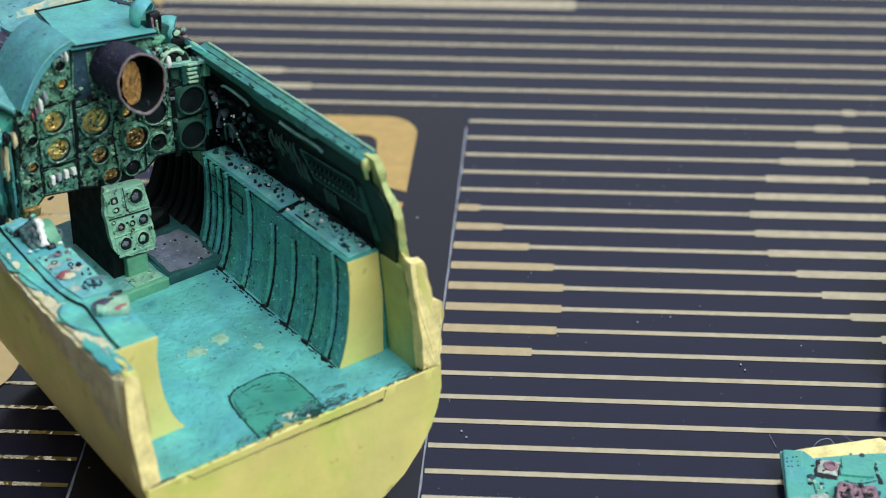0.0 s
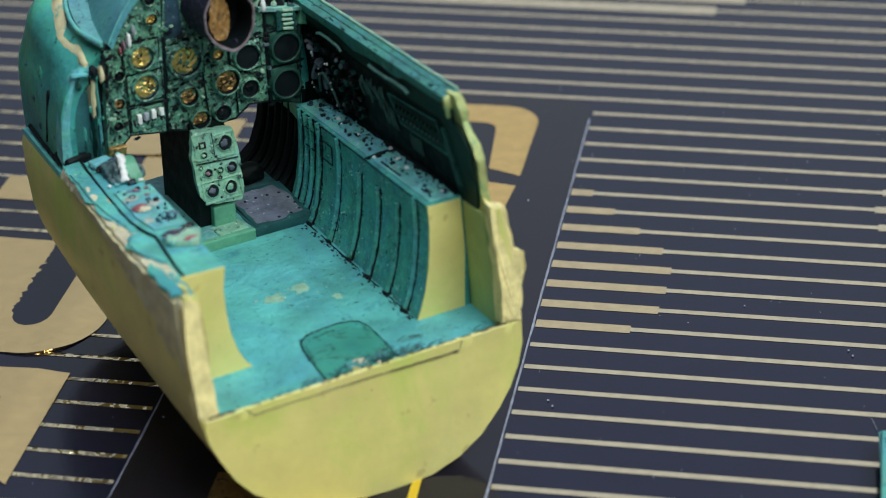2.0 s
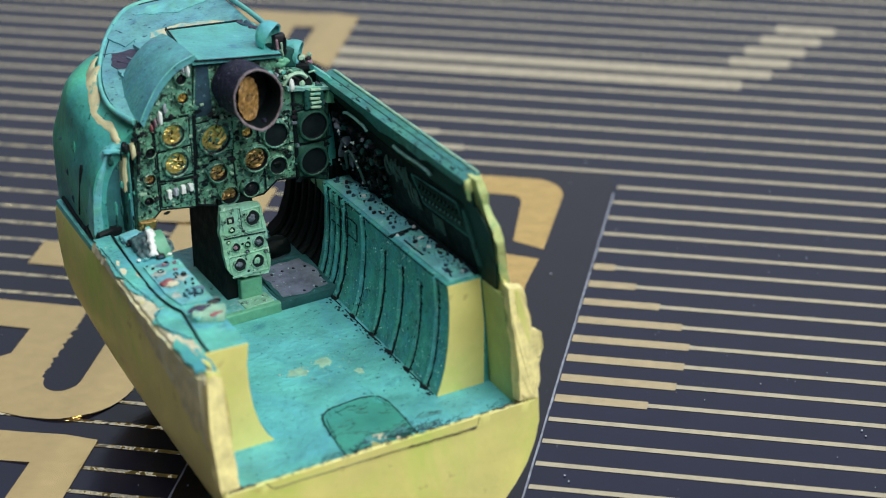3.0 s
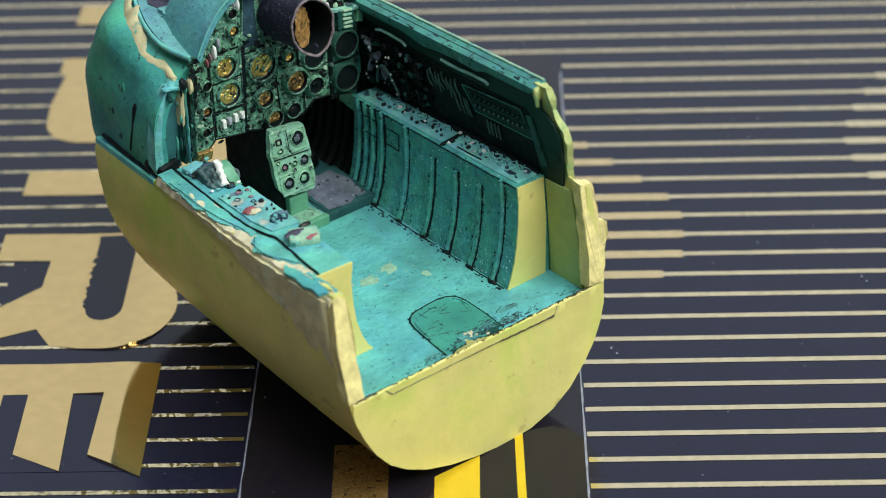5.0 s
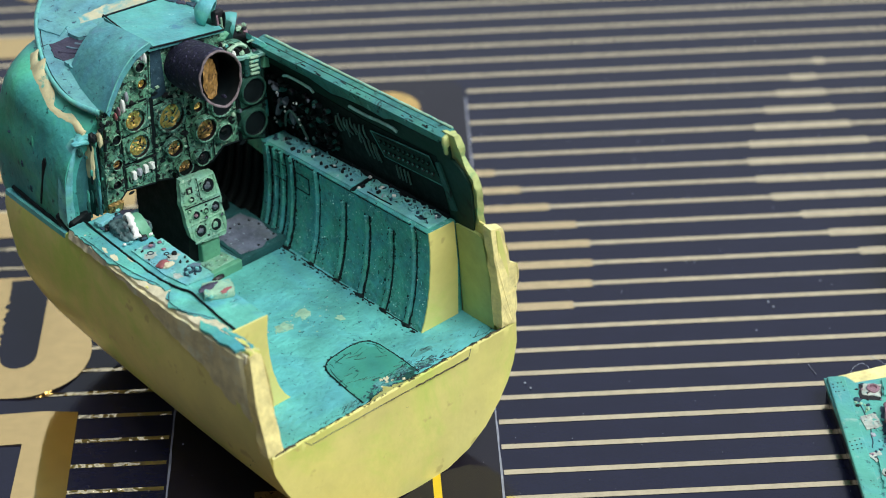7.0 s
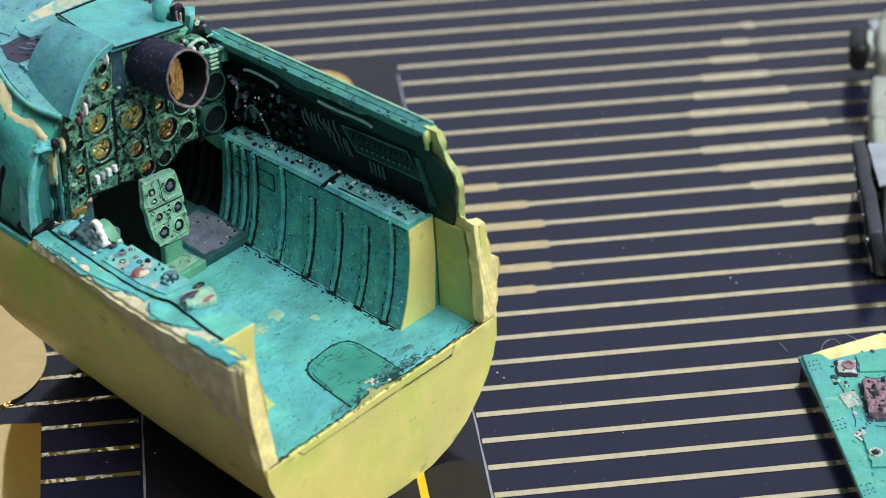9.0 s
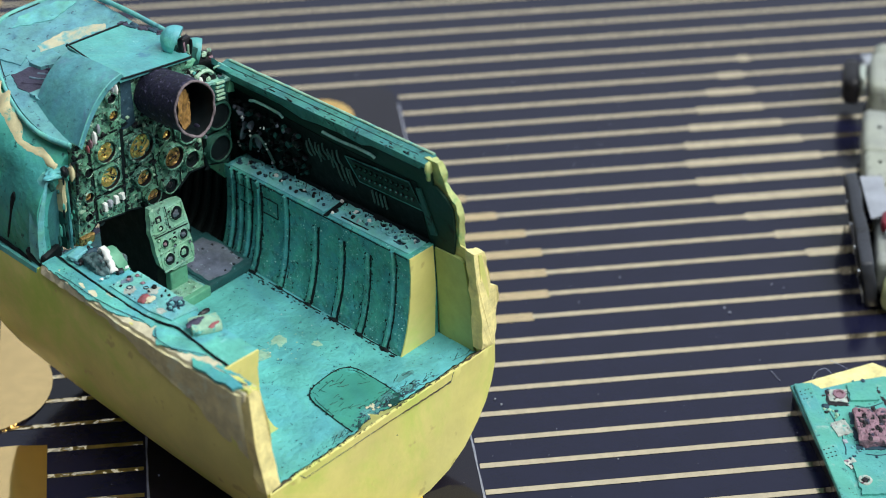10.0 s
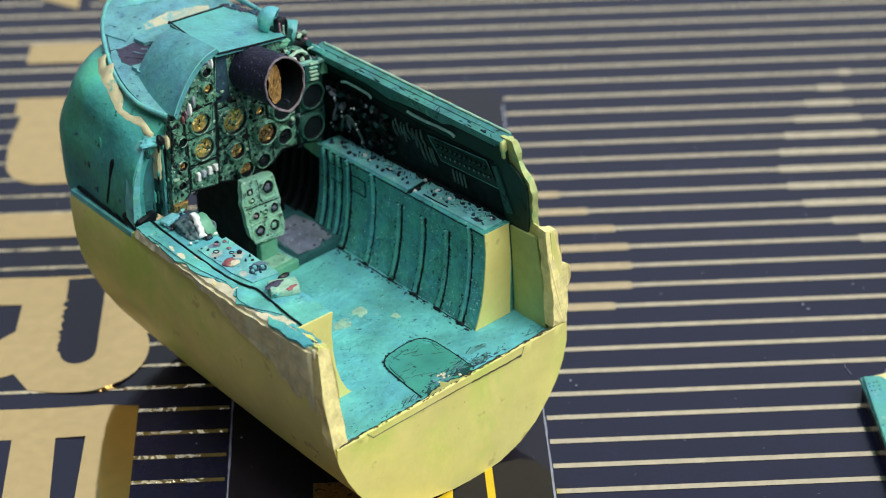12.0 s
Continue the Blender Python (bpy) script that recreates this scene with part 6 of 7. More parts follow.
for i in range(5):
    part("breaker", add_box(bmesh.new(), (7.0 + rnd.uniform(-0.05, 0.05), 23.55, 24.5 - 0.34 * i), (0.8, 0.25, 0.17), 0.04, (0, 8 + rnd.uniform(-4, 4), 0)), MINT if i % 2 == 0 else FADED, block)
bm = add_box(bmesh.new(), (-6.3, PV + 0.1, 17.0), (1.3, 0.9, 0.9), 0.2)
roughen(bm, 0.6, 0.2)
part("panel_bracket", bm, FOIL_DULL, panel, "brownish bracket below the panel")

def edge_line(pts, parent, r=0.07):
    """Dark wash along an edge of the panel."""
    return part("wash_line", add_cord(bmesh.new(), [(p[0], PV + 0.02 * (p[1] - 20) - 0.04, p[1]) for p in pts], r, 5), BLACK_WASH_SHADE, parent)


edge_line([(-7.0, 16.75), (-6.2, 17.05), (-5.2, 17.9), (-2.62, 17.5)], panel)
edge_line([(-6.6, 21.0), (-6.2, 24.8), (-5.4, 25.65), (-4.3, 27.1), (-3.0, 28.2), (-2.1, 28.6)], panel, 0.12)
edge_line([(-2.45, 17.6), (-0.5, 17.05), (2.7, 17.15), (3.8, 17.95), (5.3, 17.8)], panel)
edge_line([(5.6, 17.75), (7.75, 17.1), (8.3, 23.7), (5.65, 25.3)], panel)
# Radar scope tube: taller than wide at its torn mouth
a = Vector((1.15, 24.2, 26.1))
way = Vector((-0.085, -1, 0.165)).normalized()
q = way.to_track_quat("Z", "Y").to_matrix()


def mouth(r, d, t):
    """A place on the hood: radius, distance along it and angle from its right side."""
    k = min(1.0, d / 5.3)
    up = 1 + 0.16 * k
    sag = 0.25 * k * max(0, math.cos(t + math.pi / 2 - 0.18)) ** 10
    w = r * (1 + 0.03 * noise.noise(Vector((math.cos(t) * 1.4, math.sin(t) * 1.4, d * 0.4))))
    side = Vector((1, 0, 0)) - way * way.x
    rise = Vector((0, 0, 1)) - way * way.z
    return a + way * (d + 0.14 * k * noise.noise(Vector((math.cos(t) * 2.6, math.sin(t) * 2.6, 4)))) + side.normalized() * w * math.cos(t) + rise.normalized() * (w * up * math.sin(t) - sag)


def hood_ring(rows, mat, parent, name, label, rough):
    bm = add_rings(bmesh.new(), [[mouth(r, d, 2 * math.pi * i / 48) for i in range(48)] for r, d in rows])
    roughen(bm, 0.45, rough)
    return part(name, bm, mat, parent, label, smooth=60)


scope = hood_ring([(1.72, 0), (1.80, 0.8), (1.84, 2.0), (1.84, 3.2), (1.80, 4.2), (1.79, 4.8), (1.80, 5.2)], SCOPE, tub, "scope_tube", "rough violet black scope hood", 0.06)
hood_ring([(1.80, 5.19), (1.80, 5.28), (1.73, 5.33), (1.66, 5.30), (1.64, 5.2)], SCOPE_RIM, scope, "scope_rim", "worn pinkish grey rim", 0.05)
hood_ring([(1.64, 5.21), (1.58, 4.4), (1.48, 2.6), (0.02, 2.6)], BLACK_WASH_SHADE, scope, "scope_liner", "black inside of the hood", 0.02)
bm = bmesh.new()
bmesh.ops.create_grid(bm, x_segments=10, y_segments=10, size=1.0)
for c in bm.verts:
    c.co = Vector((c.co.x * math.sqrt(1 - c.co.y ** 2 / 2), c.co.y * math.sqrt(1 - c.co.x ** 2 / 2), 0))
bmesh.ops.transform(bm, verts=bm.verts, matrix=Matrix.Translation(a + way * 4.55 + Vector((-0.5, 0, -0.05))) @ (way + Vector((0.6, 0, -0.05))).to_track_quat("Z", "Y").to_matrix().to_4x4() @ Matrix.Diagonal((1.05, 1.6, 1, 1)))
roughen(bm, 0.35, 0.14)
part("scope_screen", bm, SCREEN, scope, "tarnished crumpled gold screen inside")
bm = add_box(bmesh.new(), a + way * 4.6 + Vector((0.9, 0, -2.0)), (1.0, 0.6, 0.4), 0.15)
roughen(bm, 0.4, 0.12)
part("scope_clip", bm, SCOPE, scope)

# Pedestal
ped = part("pedestal", add_prism(bmesh.new(), [(23.6, 17.6), (22.6, 12.2), (22.7, 9.3), (29.0, 9.3), (29.4, 17.4)], lambda p, z, d: (-1.15 + d + 0.03 * (z - 12), p, z), 2.6), BAY, tub, "near-black green centre pedestal")


def up_ped(a, b, d):
    return (a, 22.35 + 0.22 * (b - 12) - d, b)


bm = add_prism(bmesh.new(), ragged([(-1.3, 12.8), (-0.8, 12.15), (1.7, 11.85), (2.05, 12.4), (2.15, 15.4), (1.9, 17.0), (-1.05, 17.35), (-1.4, 15.6)], 0.8, 0.09, 0.4, 2.0), up_ped, 0.5)
bmesh.ops.triangulate(bm, faces=[f for f in bm.faces if len(f.verts) > 4])
bmesh.ops.subdivide_edges(bm, edges=bm.edges, cuts=2, use_grid_fill=True)
roughen(bm, 0.6, 0.05)
pplate = part("pedestal_plate", bm, PEDESTAL_GREEN, ped, "green switch plate", smooth=40)
for u0, u1, z0, z1 in ((-1.15, 0.2, 15.3, 17.1), (0.4, 1.85, 15.2, 16.8), (-1.0, 1.85, 12.2, 13.7)):
    # raised frames round the groups of switches
    pts = [(u0, z0), (u1, z0), (u1, z1), (u0, z1), (u0, z0)]
    line = [Vector((p[0] + (q[0] - p[0]) * k / 6, 0, p[1] + (q[1] - p[1]) * k / 6)) for p, q in zip(pts, pts[1:]) for k in range(6)]
    part("plate_frame", add_cord(bmesh.new(), [(c.x + 0.04 * noise.noise(c * 2), 22.35 + 0.22 * (c.z - 12) - 0.5, c.z + 0.04 * noise.noise(c * 2.3)) for c in line], 0.085, 5), PEDESTAL_GREEN, pplate)
    part("plate_line", add_cord(bmesh.new(), [(c.x * 0.96 + 0.02 + 0.05 * noise.noise(c * 2.7), 22.35 + 0.22 * (c.z - 12) - 0.49, c.z - 0.13) for c in line[:12]], 0.04, 4), BLACK_WASH_SHADE, pplate)
part("plate_line", add_cord(bmesh.new(), [(0.25, 22.35 + 0.22 * 3.3 - 0.53, 15.3), (0.3, 22.35 + 0.22 * 5 - 0.53, 17.0)], 0.05, 5), BLACK_WASH_SHADE, pplate)
part("plate_line", add_cord(bmesh.new(), [(-1.2, 22.35 + 0.22 * 3 - 0.53, 15.1), (2.0, 22.35 + 0.22 * 2.9 - 0.53, 14.9)], 0.05, 5), BLACK_WASH_SHADE, pplate)
for u, z, r in [(-0.5, 16.3, 0.26), (-0.5, 15.6, 0.2), (1.2, 16.1, 0.46), (-0.4, 14.3, 0.26), (0.5, 14.3, 0.2), (1.4, 14.3, 0.34), (-0.3, 13.0, 0.4), (1.1, 12.95, 0.4), (0.4, 13.8, 0.14), (-0.9, 14.8, 0.12), (1.8, 13.5, 0.12)]:
    v = 22.35 + 0.22 * (z - 12) - 0.45
    if r == 0.26 and z > 16:
        k = part("plate_knob", add_box(bmesh.new(), (u, v - 0.03, z), (0.55, 0.2, 0.5), 0.05, (-12, 0, 0)), BLACK, pplate)
        part("knob_cap", add_box(bmesh.new(), (u - 0.05, v - 0.12, z), (0.24, 0.16, 0.26), 0.05, (-12, 0, 0)), MINT, k)
        continue
    k = part("plate_knob", add_lathe(bmesh.new(), (u, v + 0.03, z), (0, -1, 0.22), [(r * 1.45, 0), (r * 1.4, 0.14), (r * 1.2, 0.2), (r * 1.1, 0.04)], 18, 0.12), PEDESTAL_GREEN, pplate, smooth=35)
    # black disc shifted right and down paints a crescent of shade by the cap
    part("knob_shade", add_lathe(bmesh.new(), (u + 0.15 * r, v, z - 0.12 * r), (0, -1, 0.22), [(r * 1.18, 0), (r * 1.15, 0.12)], 16, 0.35), BLACK_WASH_SHADE, k)
    lump("knob_cap", (u - 0.2 * r, v - 0.12, z + 0.12 * r), (r * 0.62, 0.12, r * 0.5), rnd.choice([PEDESTAL_GREEN, MINT, PINK, LILAC]), u * 5 + z, k, "", 0.5)
for i in range(16):
    lump("wash_speck", (rnd.uniform(-1.0, 1.8), 0, 0), (0.1, 0.04, 0.09), BLACK_WASH_SHADE, i * 1.9, pplate).location = Vector((0, (22.35 + 0.22 * (12.4 + 0.29 * i - 12) - 0.5), 12.4 + 0.29 * i)) * MM
part("pedestal_foot", add_box(bmesh.new(), (0.5, 22.7, 10.7), (1.7, 1.3, 1.9), 0.12), STEP_GREEN, ped, "pale green pedestal foot")

# ---- nose: skin, windscreen frame and coaming deck
RING = [(-6.4, 24.4, 24.8), (-7.2, 26.8, 25.2), (-6.75, 29.9, 25.65), (-5.3, 33.4, 26.2), (-3.4, 36.6, 26.6), (-1.6, 38.6, 26.95), (-0.2, 39.2, 27.15), (2.4, 38.8, 27.4), (4.7, 38.2, 27.6), (5.6, 36.8, 27.65), (6.0, 33.5, 27.65), (6.2, 29.5, 27.45), (6.3, 26.2, 27.2)]
bm = bmesh.new()
secs = []
NOSE = [(24.9, -7.9, 22.7, 24.6, 8.2), (26.5, -8.2, 23.2, 25.0, 8.4), (28.5, -8.5, 23.7, 25.4, 8.4), (30.5, -8.6, 24.1, 25.8, 8.3), (32.5, -8.4, 24.4, 26.1, 8.1), (34.0, -8.0, 24.4, 26.2, 7.9), (35.2, -7.5, 24.0, 26.1, 7.6), (36.0, -6.9, 23.2, 25.6, 7.3), (36.5, -6.2, 22.0, 24.6, 7.0)]
rows = [[Vector(r[:3]) for r in NOSE], [Vector((r[0], r[3], r[4])) for r in NOSE]]
for p, q in zip(spline(rows[0], 3), spline(rows[1], 3)):
    v, ul, zl, zt, ur = p.x, p.y, p.z, q.y, q.z
    w = -9.75 * width(v) / width(25) + 0.35 * max(0, v - 35)
    line = spline([(w, v, 15.0), (w - 0.03, v, 17.5), (w * 0.995, v, 20), (ul * 0.5 + w * 0.5 - 0.05, v, 22), (ul, v, zl), (ul * 0.8, v, (zl + zt) / 2 + 0.35), (-3.8, v, zt), (0, v, zt + 0.4), (4, v, zt + 0.5), (6.2, v, zt + 0.3), (ur, v, zt - 1.6), (ur + 0.7, v, 20), (ur + 0.8, v, 15.0)], 4)
    mid = Vector((0, v, 18))
    inner = [Vector((c.x * 0.9, v, 15 + (c.z - 15) * 0.93)) for c in line]
    secs.append(line + inner[::-1])
add_loft(bm, secs)
roughen(bm, 3.0, 0.10)
nose = part("nose_skin", bm, GREEN_SKIN, tub, "green painted nose skin", smooth=60)
bm = bmesh.new()
crease = spline([(-5.9, 33.8, 25.85), (-6.9, 32.3, 25.55), (-7.4, 30.8, 25.15), (-7.85, 29.2, 24.6), (-8.05, 28.2, 24.15), (-7.75, 26.9, 23.9), (-7.55, 26.0, 23.7), (-7.65, 24.95, 23.3)], 6)
rows = []
for i, p in enumerate(crease):
    w = lerp([(0, 0.1), (4, 0.9), (14, 1.15), (20, 0.75), (28, 0.5), (42, 0.3)], i)
    across, up = Vector((-0.62, 0, -0.78)), Vector((-0.78, 0, 0.62))
    a, b = w * (1 + 0.7 * noise.noise(p * 1.4)), w * (1 + 0.9 * noise.noise(p * 1.1 + Vector((4, 0, 0))))
    rows.append([p + across * a - up * 0.2, p + across * a * 0.8 - up * 0.06, p - up * 0.0, p - across * b * 0.8 - up * 0.06, p - across * b - up * 0.2])
add_loft(bm, rows)
roughen(bm, 0.5, 0.05)
part("bare_crease", bm, BARE_WARM, nose, "bare cream resin showing along the crease", smooth=70)
part("windscreen_frame", add_cord(bmesh.new(), spline(RING, 6), 0.17, 8, 1.3), RIM_TURQ, nose, "raised turquoise windscreen frame", smooth=60)
part("frame_line", add_cord(bmesh.new(), [p * 1.0 + Vector((0.24 * (1 if p.x < 0 else -1), -0.14, -0.02)) for p in spline(RING, 6)[:44]], 0.06, 6), BLACK_WASH_SHADE, nose)
bm = bmesh.new()
deck = spline(RING, 4)


def deck_z(a, b):
    return 24.8 + 0.19 * (b - 24.4) - 0.004 * max(0, b - 24.4) ** 2 + 0.10 * max(0, a + 4)


add_prism(bm, [(p.x * 0.97, p.y - 0.1) for p in deck], lambda a, b, d: (a, b, deck_z(a, b) + d - 0.5), 0.55)
bmesh.ops.triangulate(bm, faces=bm.faces)
part("deck", bm, DECK, nose, "blue turquoise coaming deck")


front = [(p.x * 0.88, p.y - 0.35) for p in deck if p.y > 35.0]
part("nose_front", add_prism(bmesh.new(), front, lambda a, b, d: (a, b, deck_z(a, b) - 0.3 - d), 6.0), GREEN_SKIN, nose, "green painted front below the deck")


def deck_piece(name, poly, lift, thick, mat, seed, label="", tilt=0.0):
    """A ragged flat piece lying on the deck."""
    c = sum(p[0] for p in poly) / len(poly)
    bm = add_prism(bmesh.new(), ragged(poly, 0.5, 0.16, 0.25, seed), lambda a, b, d: (a, b, deck_z(a, b) + lift + tilt * (a - c) + d), thick)
    bmesh.ops.triangulate(bm, faces=[f for f in bm.faces if len(f.verts) > 4])
    return part(name, bm, mat, nose, label)


# Curved hood over the left half of the panel, and the flat cover beside it
bm = bmesh.new()
arcp = [(p.x, p.y) for p in spline([(-6.2, 24.95, 0), (-5.65, 26.0, 0), (-4.6, 27.5, 0), (-3.2, 28.6, 0), (-1.85, 29.0, 0)], 5)]
secs = []
for v, dz, k in [(23.75, 0, 1.0), (25.5, 0.0, 1.0), (27.5, -0.1, 0.98), (29.6, -0.4, 0.93)]:
    line = [Vector((a * k + (v - 23.75) * -0.02, v, b + dz)) for a, b in arcp]
    secs.append(line + [p + Vector((0.25, 0, -0.4)) for p in line[::-1]])
add_loft(bm, secs)
part("hood", bm, HOOD, nose, "curved turquoise instrument hood", smooth=40)
part("hood_cover", add_prism(bmesh.new(), [(-2.0, 23.8), (4.6, 23.7), (5.5, 27.5), (5.0, 31.2), (-1.2, 30.6)], lambda a, b, d: (a, b, 28.55 - 0.13 * (a + 2) - 0.02 * (b - 24) + d - 0.25), 0.25), COVER, nose, "flat turquoise coaming cover")
part("cover_line", add_cord(bmesh.new(), [(-2.0, 23.75, 28.6), (-1.7, 27.0, 28.6), (-1.2, 30.6, 28.5)], 0.07, 5), BLACK_WASH_SHADE, nose)
part("cover_line", add_cord(bmesh.new(), [(-1.2, 30.7, 28.3), (2, 31, 27.9), (5.0, 31.3, 27.5)], 0.10, 5), BLACK_WASH_SHADE, nose)
part("cover_line", add_cord(bmesh.new(), [(-1.9, 23.72, 28.6), (1.2, 23.68, 28.15), (4.6, 23.62, 27.7)], 0.08, 5), BLACK_WASH_SHADE, nose)
# Broken deck: purple grey filler in a hole, black gaps and lifted flakes
deck_piece("deck_filler", [(-5.2, 31.7), (-4.5, 33.2), (-3.0, 33.0), (-1.7, 31.7), (-2.4, 30.2), (-3.0, 28.9), (-4.2, 29.6), (-4.9, 30.7)], 0.03, 0.15, PURPLE, 1.0, "purple grey filler in the broken deck")
for i in range(7):
    c = Vector((-4.6 + 0.38 * i, 31.9 - 0.35 * (i % 2), 0))
    part("filler_ridge", add_cord(bmesh.new(), [(c.x + 0.35 * k, c.y - 0.45 * k + 0.1 * rnd.random(), deck_z(c.x + 0.35 * k, c.y - 0.45 * k) + 0.2 + 0.08 * rnd.random()) for k in range(4)], 0.09, 6), rnd.choice([PURPLE, PURPLE, SMEAR]), nose, smooth=60)
deck_piece("deck_gap", [(-2.7, 31.3), (-1.6, 32.6), (-0.6, 31.4), (-1.2, 30.3), (-2.2, 30.1)], 0.1, 0.12, BLACK_WASH_SHADE, 2.0)
deck_piece("deck_flake", [(-2.9, 33.2), (-0.9, 33.0), (-0.8, 32.0), (-1.7, 31.6), (-2.6, 32.1)], 0.15, 0.35, DECK, 3.0, "lifted flake of deck", 0.06)
deck_piece("deck_flake", [(-5.2, 30.3), (-4.3, 30.3), (-3.5, 29.2), (-3.7, 27.8), (-5.1, 27.6)], 0.1, 0.35, DECK, 4.0, "lifted flake of deck", -0.05)
deck_piece("deck_flake", [(-4.0, 35.6), (-3.2, 36.4), (-2.2, 34.2), (-3.3, 33.6)], 0.06, 0.14, DECK, 6.0)
deck_piece("bare_patch", [(-1.3, 33.6), (-1.0, 34.6), (1.4, 34.5), (3.6, 33.6), (4.3, 33.0), (3.9, 32.5), (1.6, 33.1)], 0.05, 0.03, BARE_DECK, 7.0, "bare cream patch on the deck")
deck_piece("pale_patch", [(-0.8, 37.6), (0.4, 38.4), (3.6, 37.8), (4.6, 36.6), (2.0, 36.2)], 0.05, 0.05, RIM_TURQ, 8.0, "worn pale patch on the deck")
for i in range(6):
    lump("deck_lump", (4.7 + 0.28 * i + rnd.uniform(-0.2, 0.2), 31.2 - 0.75 * i, 27.45 + rnd.uniform(-0.1, 0.1)), (0.4, 0.5, 0.22), rnd.choice([PURPLE, PURPLE, SLOT]), 3.1 * i, nose, "", 0.6)
for pts in ([(-5.6, 33.6), (-3.9, 33.3), (-2.6, 33.6), (-1.3, 33.2)], [(-3.0, 36.4), (-2.4, 34.6), (-2.6, 33.4)], [(-6.3, 29.0), (-4.6, 27.4), (-3.8, 26.9)], [(-0.6, 31.4), (0.8, 32.2), (2.6, 32.6), (4.2, 32.2)]):
    part("deck_crack", add_cord(bmesh.new(), [(p.x + 0.12 * noise.noise(p * 2), p.y + 0.12 * noise.noise(p * 2.3), deck_z(p.x, p.y) + 0.06) for p in spline([(a, b, 0) for a, b in pts], 6)], 0.05, 5), SLOT, nose)
# Rear edge of the skin: pale flange, recessed bluish web, cream-edged post and rail


def upright(name, rows, mat, label="", amount=0.07):
    """An upright bar: rows of height, left, right, near face and far face."""
    rows = [spline([(z, u0, u1) for z, u0, u1, *_ in rows], 5), spline([(v0, v1, 0) for *_, v0, v1 in rows], 5)]
    bm = bmesh.new()
    add_loft(bm, [[Vector((p.y, q.y, p.x)), Vector((p.y + 0.06, q.x + 0.1, p.x)), Vector(((p.y + p.z) / 2, q.x, p.x)), Vector((p.z - 0.05, q.x + 0.08, p.x)), Vector((p.z, q.y, p.x))] for p, q in zip(*rows)])
    roughen(bm, 0.8, amount)
    return part(name, bm, mat, nose, label, smooth=35)


upright("skin_flange", [(15.9, -10.0, -9.15, 24.75, 25.8), (18.0, -9.95, -9.2, 24.75, 25.8), (20.4, -9.55, -8.95, 24.75, 25.8), (22.2, -8.75, -8.3, 24.8, 25.8), (22.9, -8.3, -7.95, 24.9, 25.6)], RIM_TURQ, "pale worn flange of the skin")
upright("skin_web", [(16.0, -9.2, -7.5, 25.15, 26.0), (19.0, -9.1, -7.45, 25.1, 26.0), (21.5, -8.5, -7.3, 25.05, 26.0), (22.7, -8.1, -7.2, 25.05, 26.0)], WEB, "dull blue recessed web")
upright("frame_post", [(16.4, -7.62, -7.3, 24.5, 25.4), (19.0, -7.6, -7.28, 24.45, 25.4), (20.4, -7.55, -7.25, 24.45, 25.4)], TURQ_DARK)
upright("frame_post", [(19.6, -7.6, -7.25, 24.46, 25.4), (20.4, -7.62, -7.2, 24.42, 25.4), (21.6, -7.55, -7.15, 24.4, 25.4), (22.3, -7.5, -7.15, 24.4, 25.4)], BARE_WARM, "worn cream top of the post")
upright("frame_post", [(16.4, -7.3, -7.0, 24.42, 25.4), (22.5, -7.2, -6.92, 24.35, 25.4)], TURQ, "turquoise frame post")
upright("frame_post", [(16.4, -6.75, -6.4, 24.15, 25.0), (20.0, -6.65, -6.25, 24.1, 25.0), (22.6, -6.5, -6.1, 24.1, 25.0)], PEDESTAL_GREEN, "green frame post")
upright("post_gap", [(16.4, -7.1, -6.6, 24.6, 25.2), (22.8, -6.95, -6.4, 24.6, 25.2)], BLACK_WASH_SHADE)
for i in range(16):
    z = rnd.uniform(16.6, 23.2)
    lump("post_chip", (rnd.uniform(-8.6, -6.7) , 24.0 + rnd.uniform(-0.15, 0.25) + (0.25 if i % 2 else 0), z), (rnd.uniform(0.05, 0.12), 0.1, rnd.uniform(0.1, 0.5)), rnd.choice([BLACK_WASH_SHADE, TURQ_DARK, HATCH]), i * 1.9, nose)
lump("post_cap", (-7.6, 24.85, 22.95), (0.95, 0.6, 0.34), TURQ, 2.0, nose, "", 0.5)
lump("post_cap", (-6.8, 24.15, 22.9), (0.2, 0.25, 0.7), BARE_WARM, 3.0, nose, "bare cream chip on the post", 0.3)
lump("post_pit", (-7.3, 24.3, 23.1), (0.3, 0.35, 0.42), BLACK_WASH_SHADE, 4.0, nose, "", 0.3)
lump("post_pit", (-8.3, 24.6, 22.2), (0.2, 0.3, 0.35), TURQ_DARK, 5.0, nose, "", 0.3)
bm = bmesh.new()
add_loft(bm, [[Vector((u - 0.07, v - w, z)), Vector((u - 0.09, v, z + 0.05)), Vector((u - 0.07, v + w, z)), Vector((u + 0.3, v, z))] for u, v, z, w in [(-9.44, 27.7, 20.9, 0.05), (-9.46, 27.75, 20.5, 0.26), (-9.5, 27.95, 19.8, 0.2), (-9.54, 28.2, 18.8, 0.13), (-9.57, 28.5, 17.8, 0.12), (-9.57, 28.8, 16.9, 0.10), (-9.57, 28.9, 16.5, 0.03)]])
part("skin_slot", bm, BLACK_WASH_SHADE, nose, "dark slot in the skin")
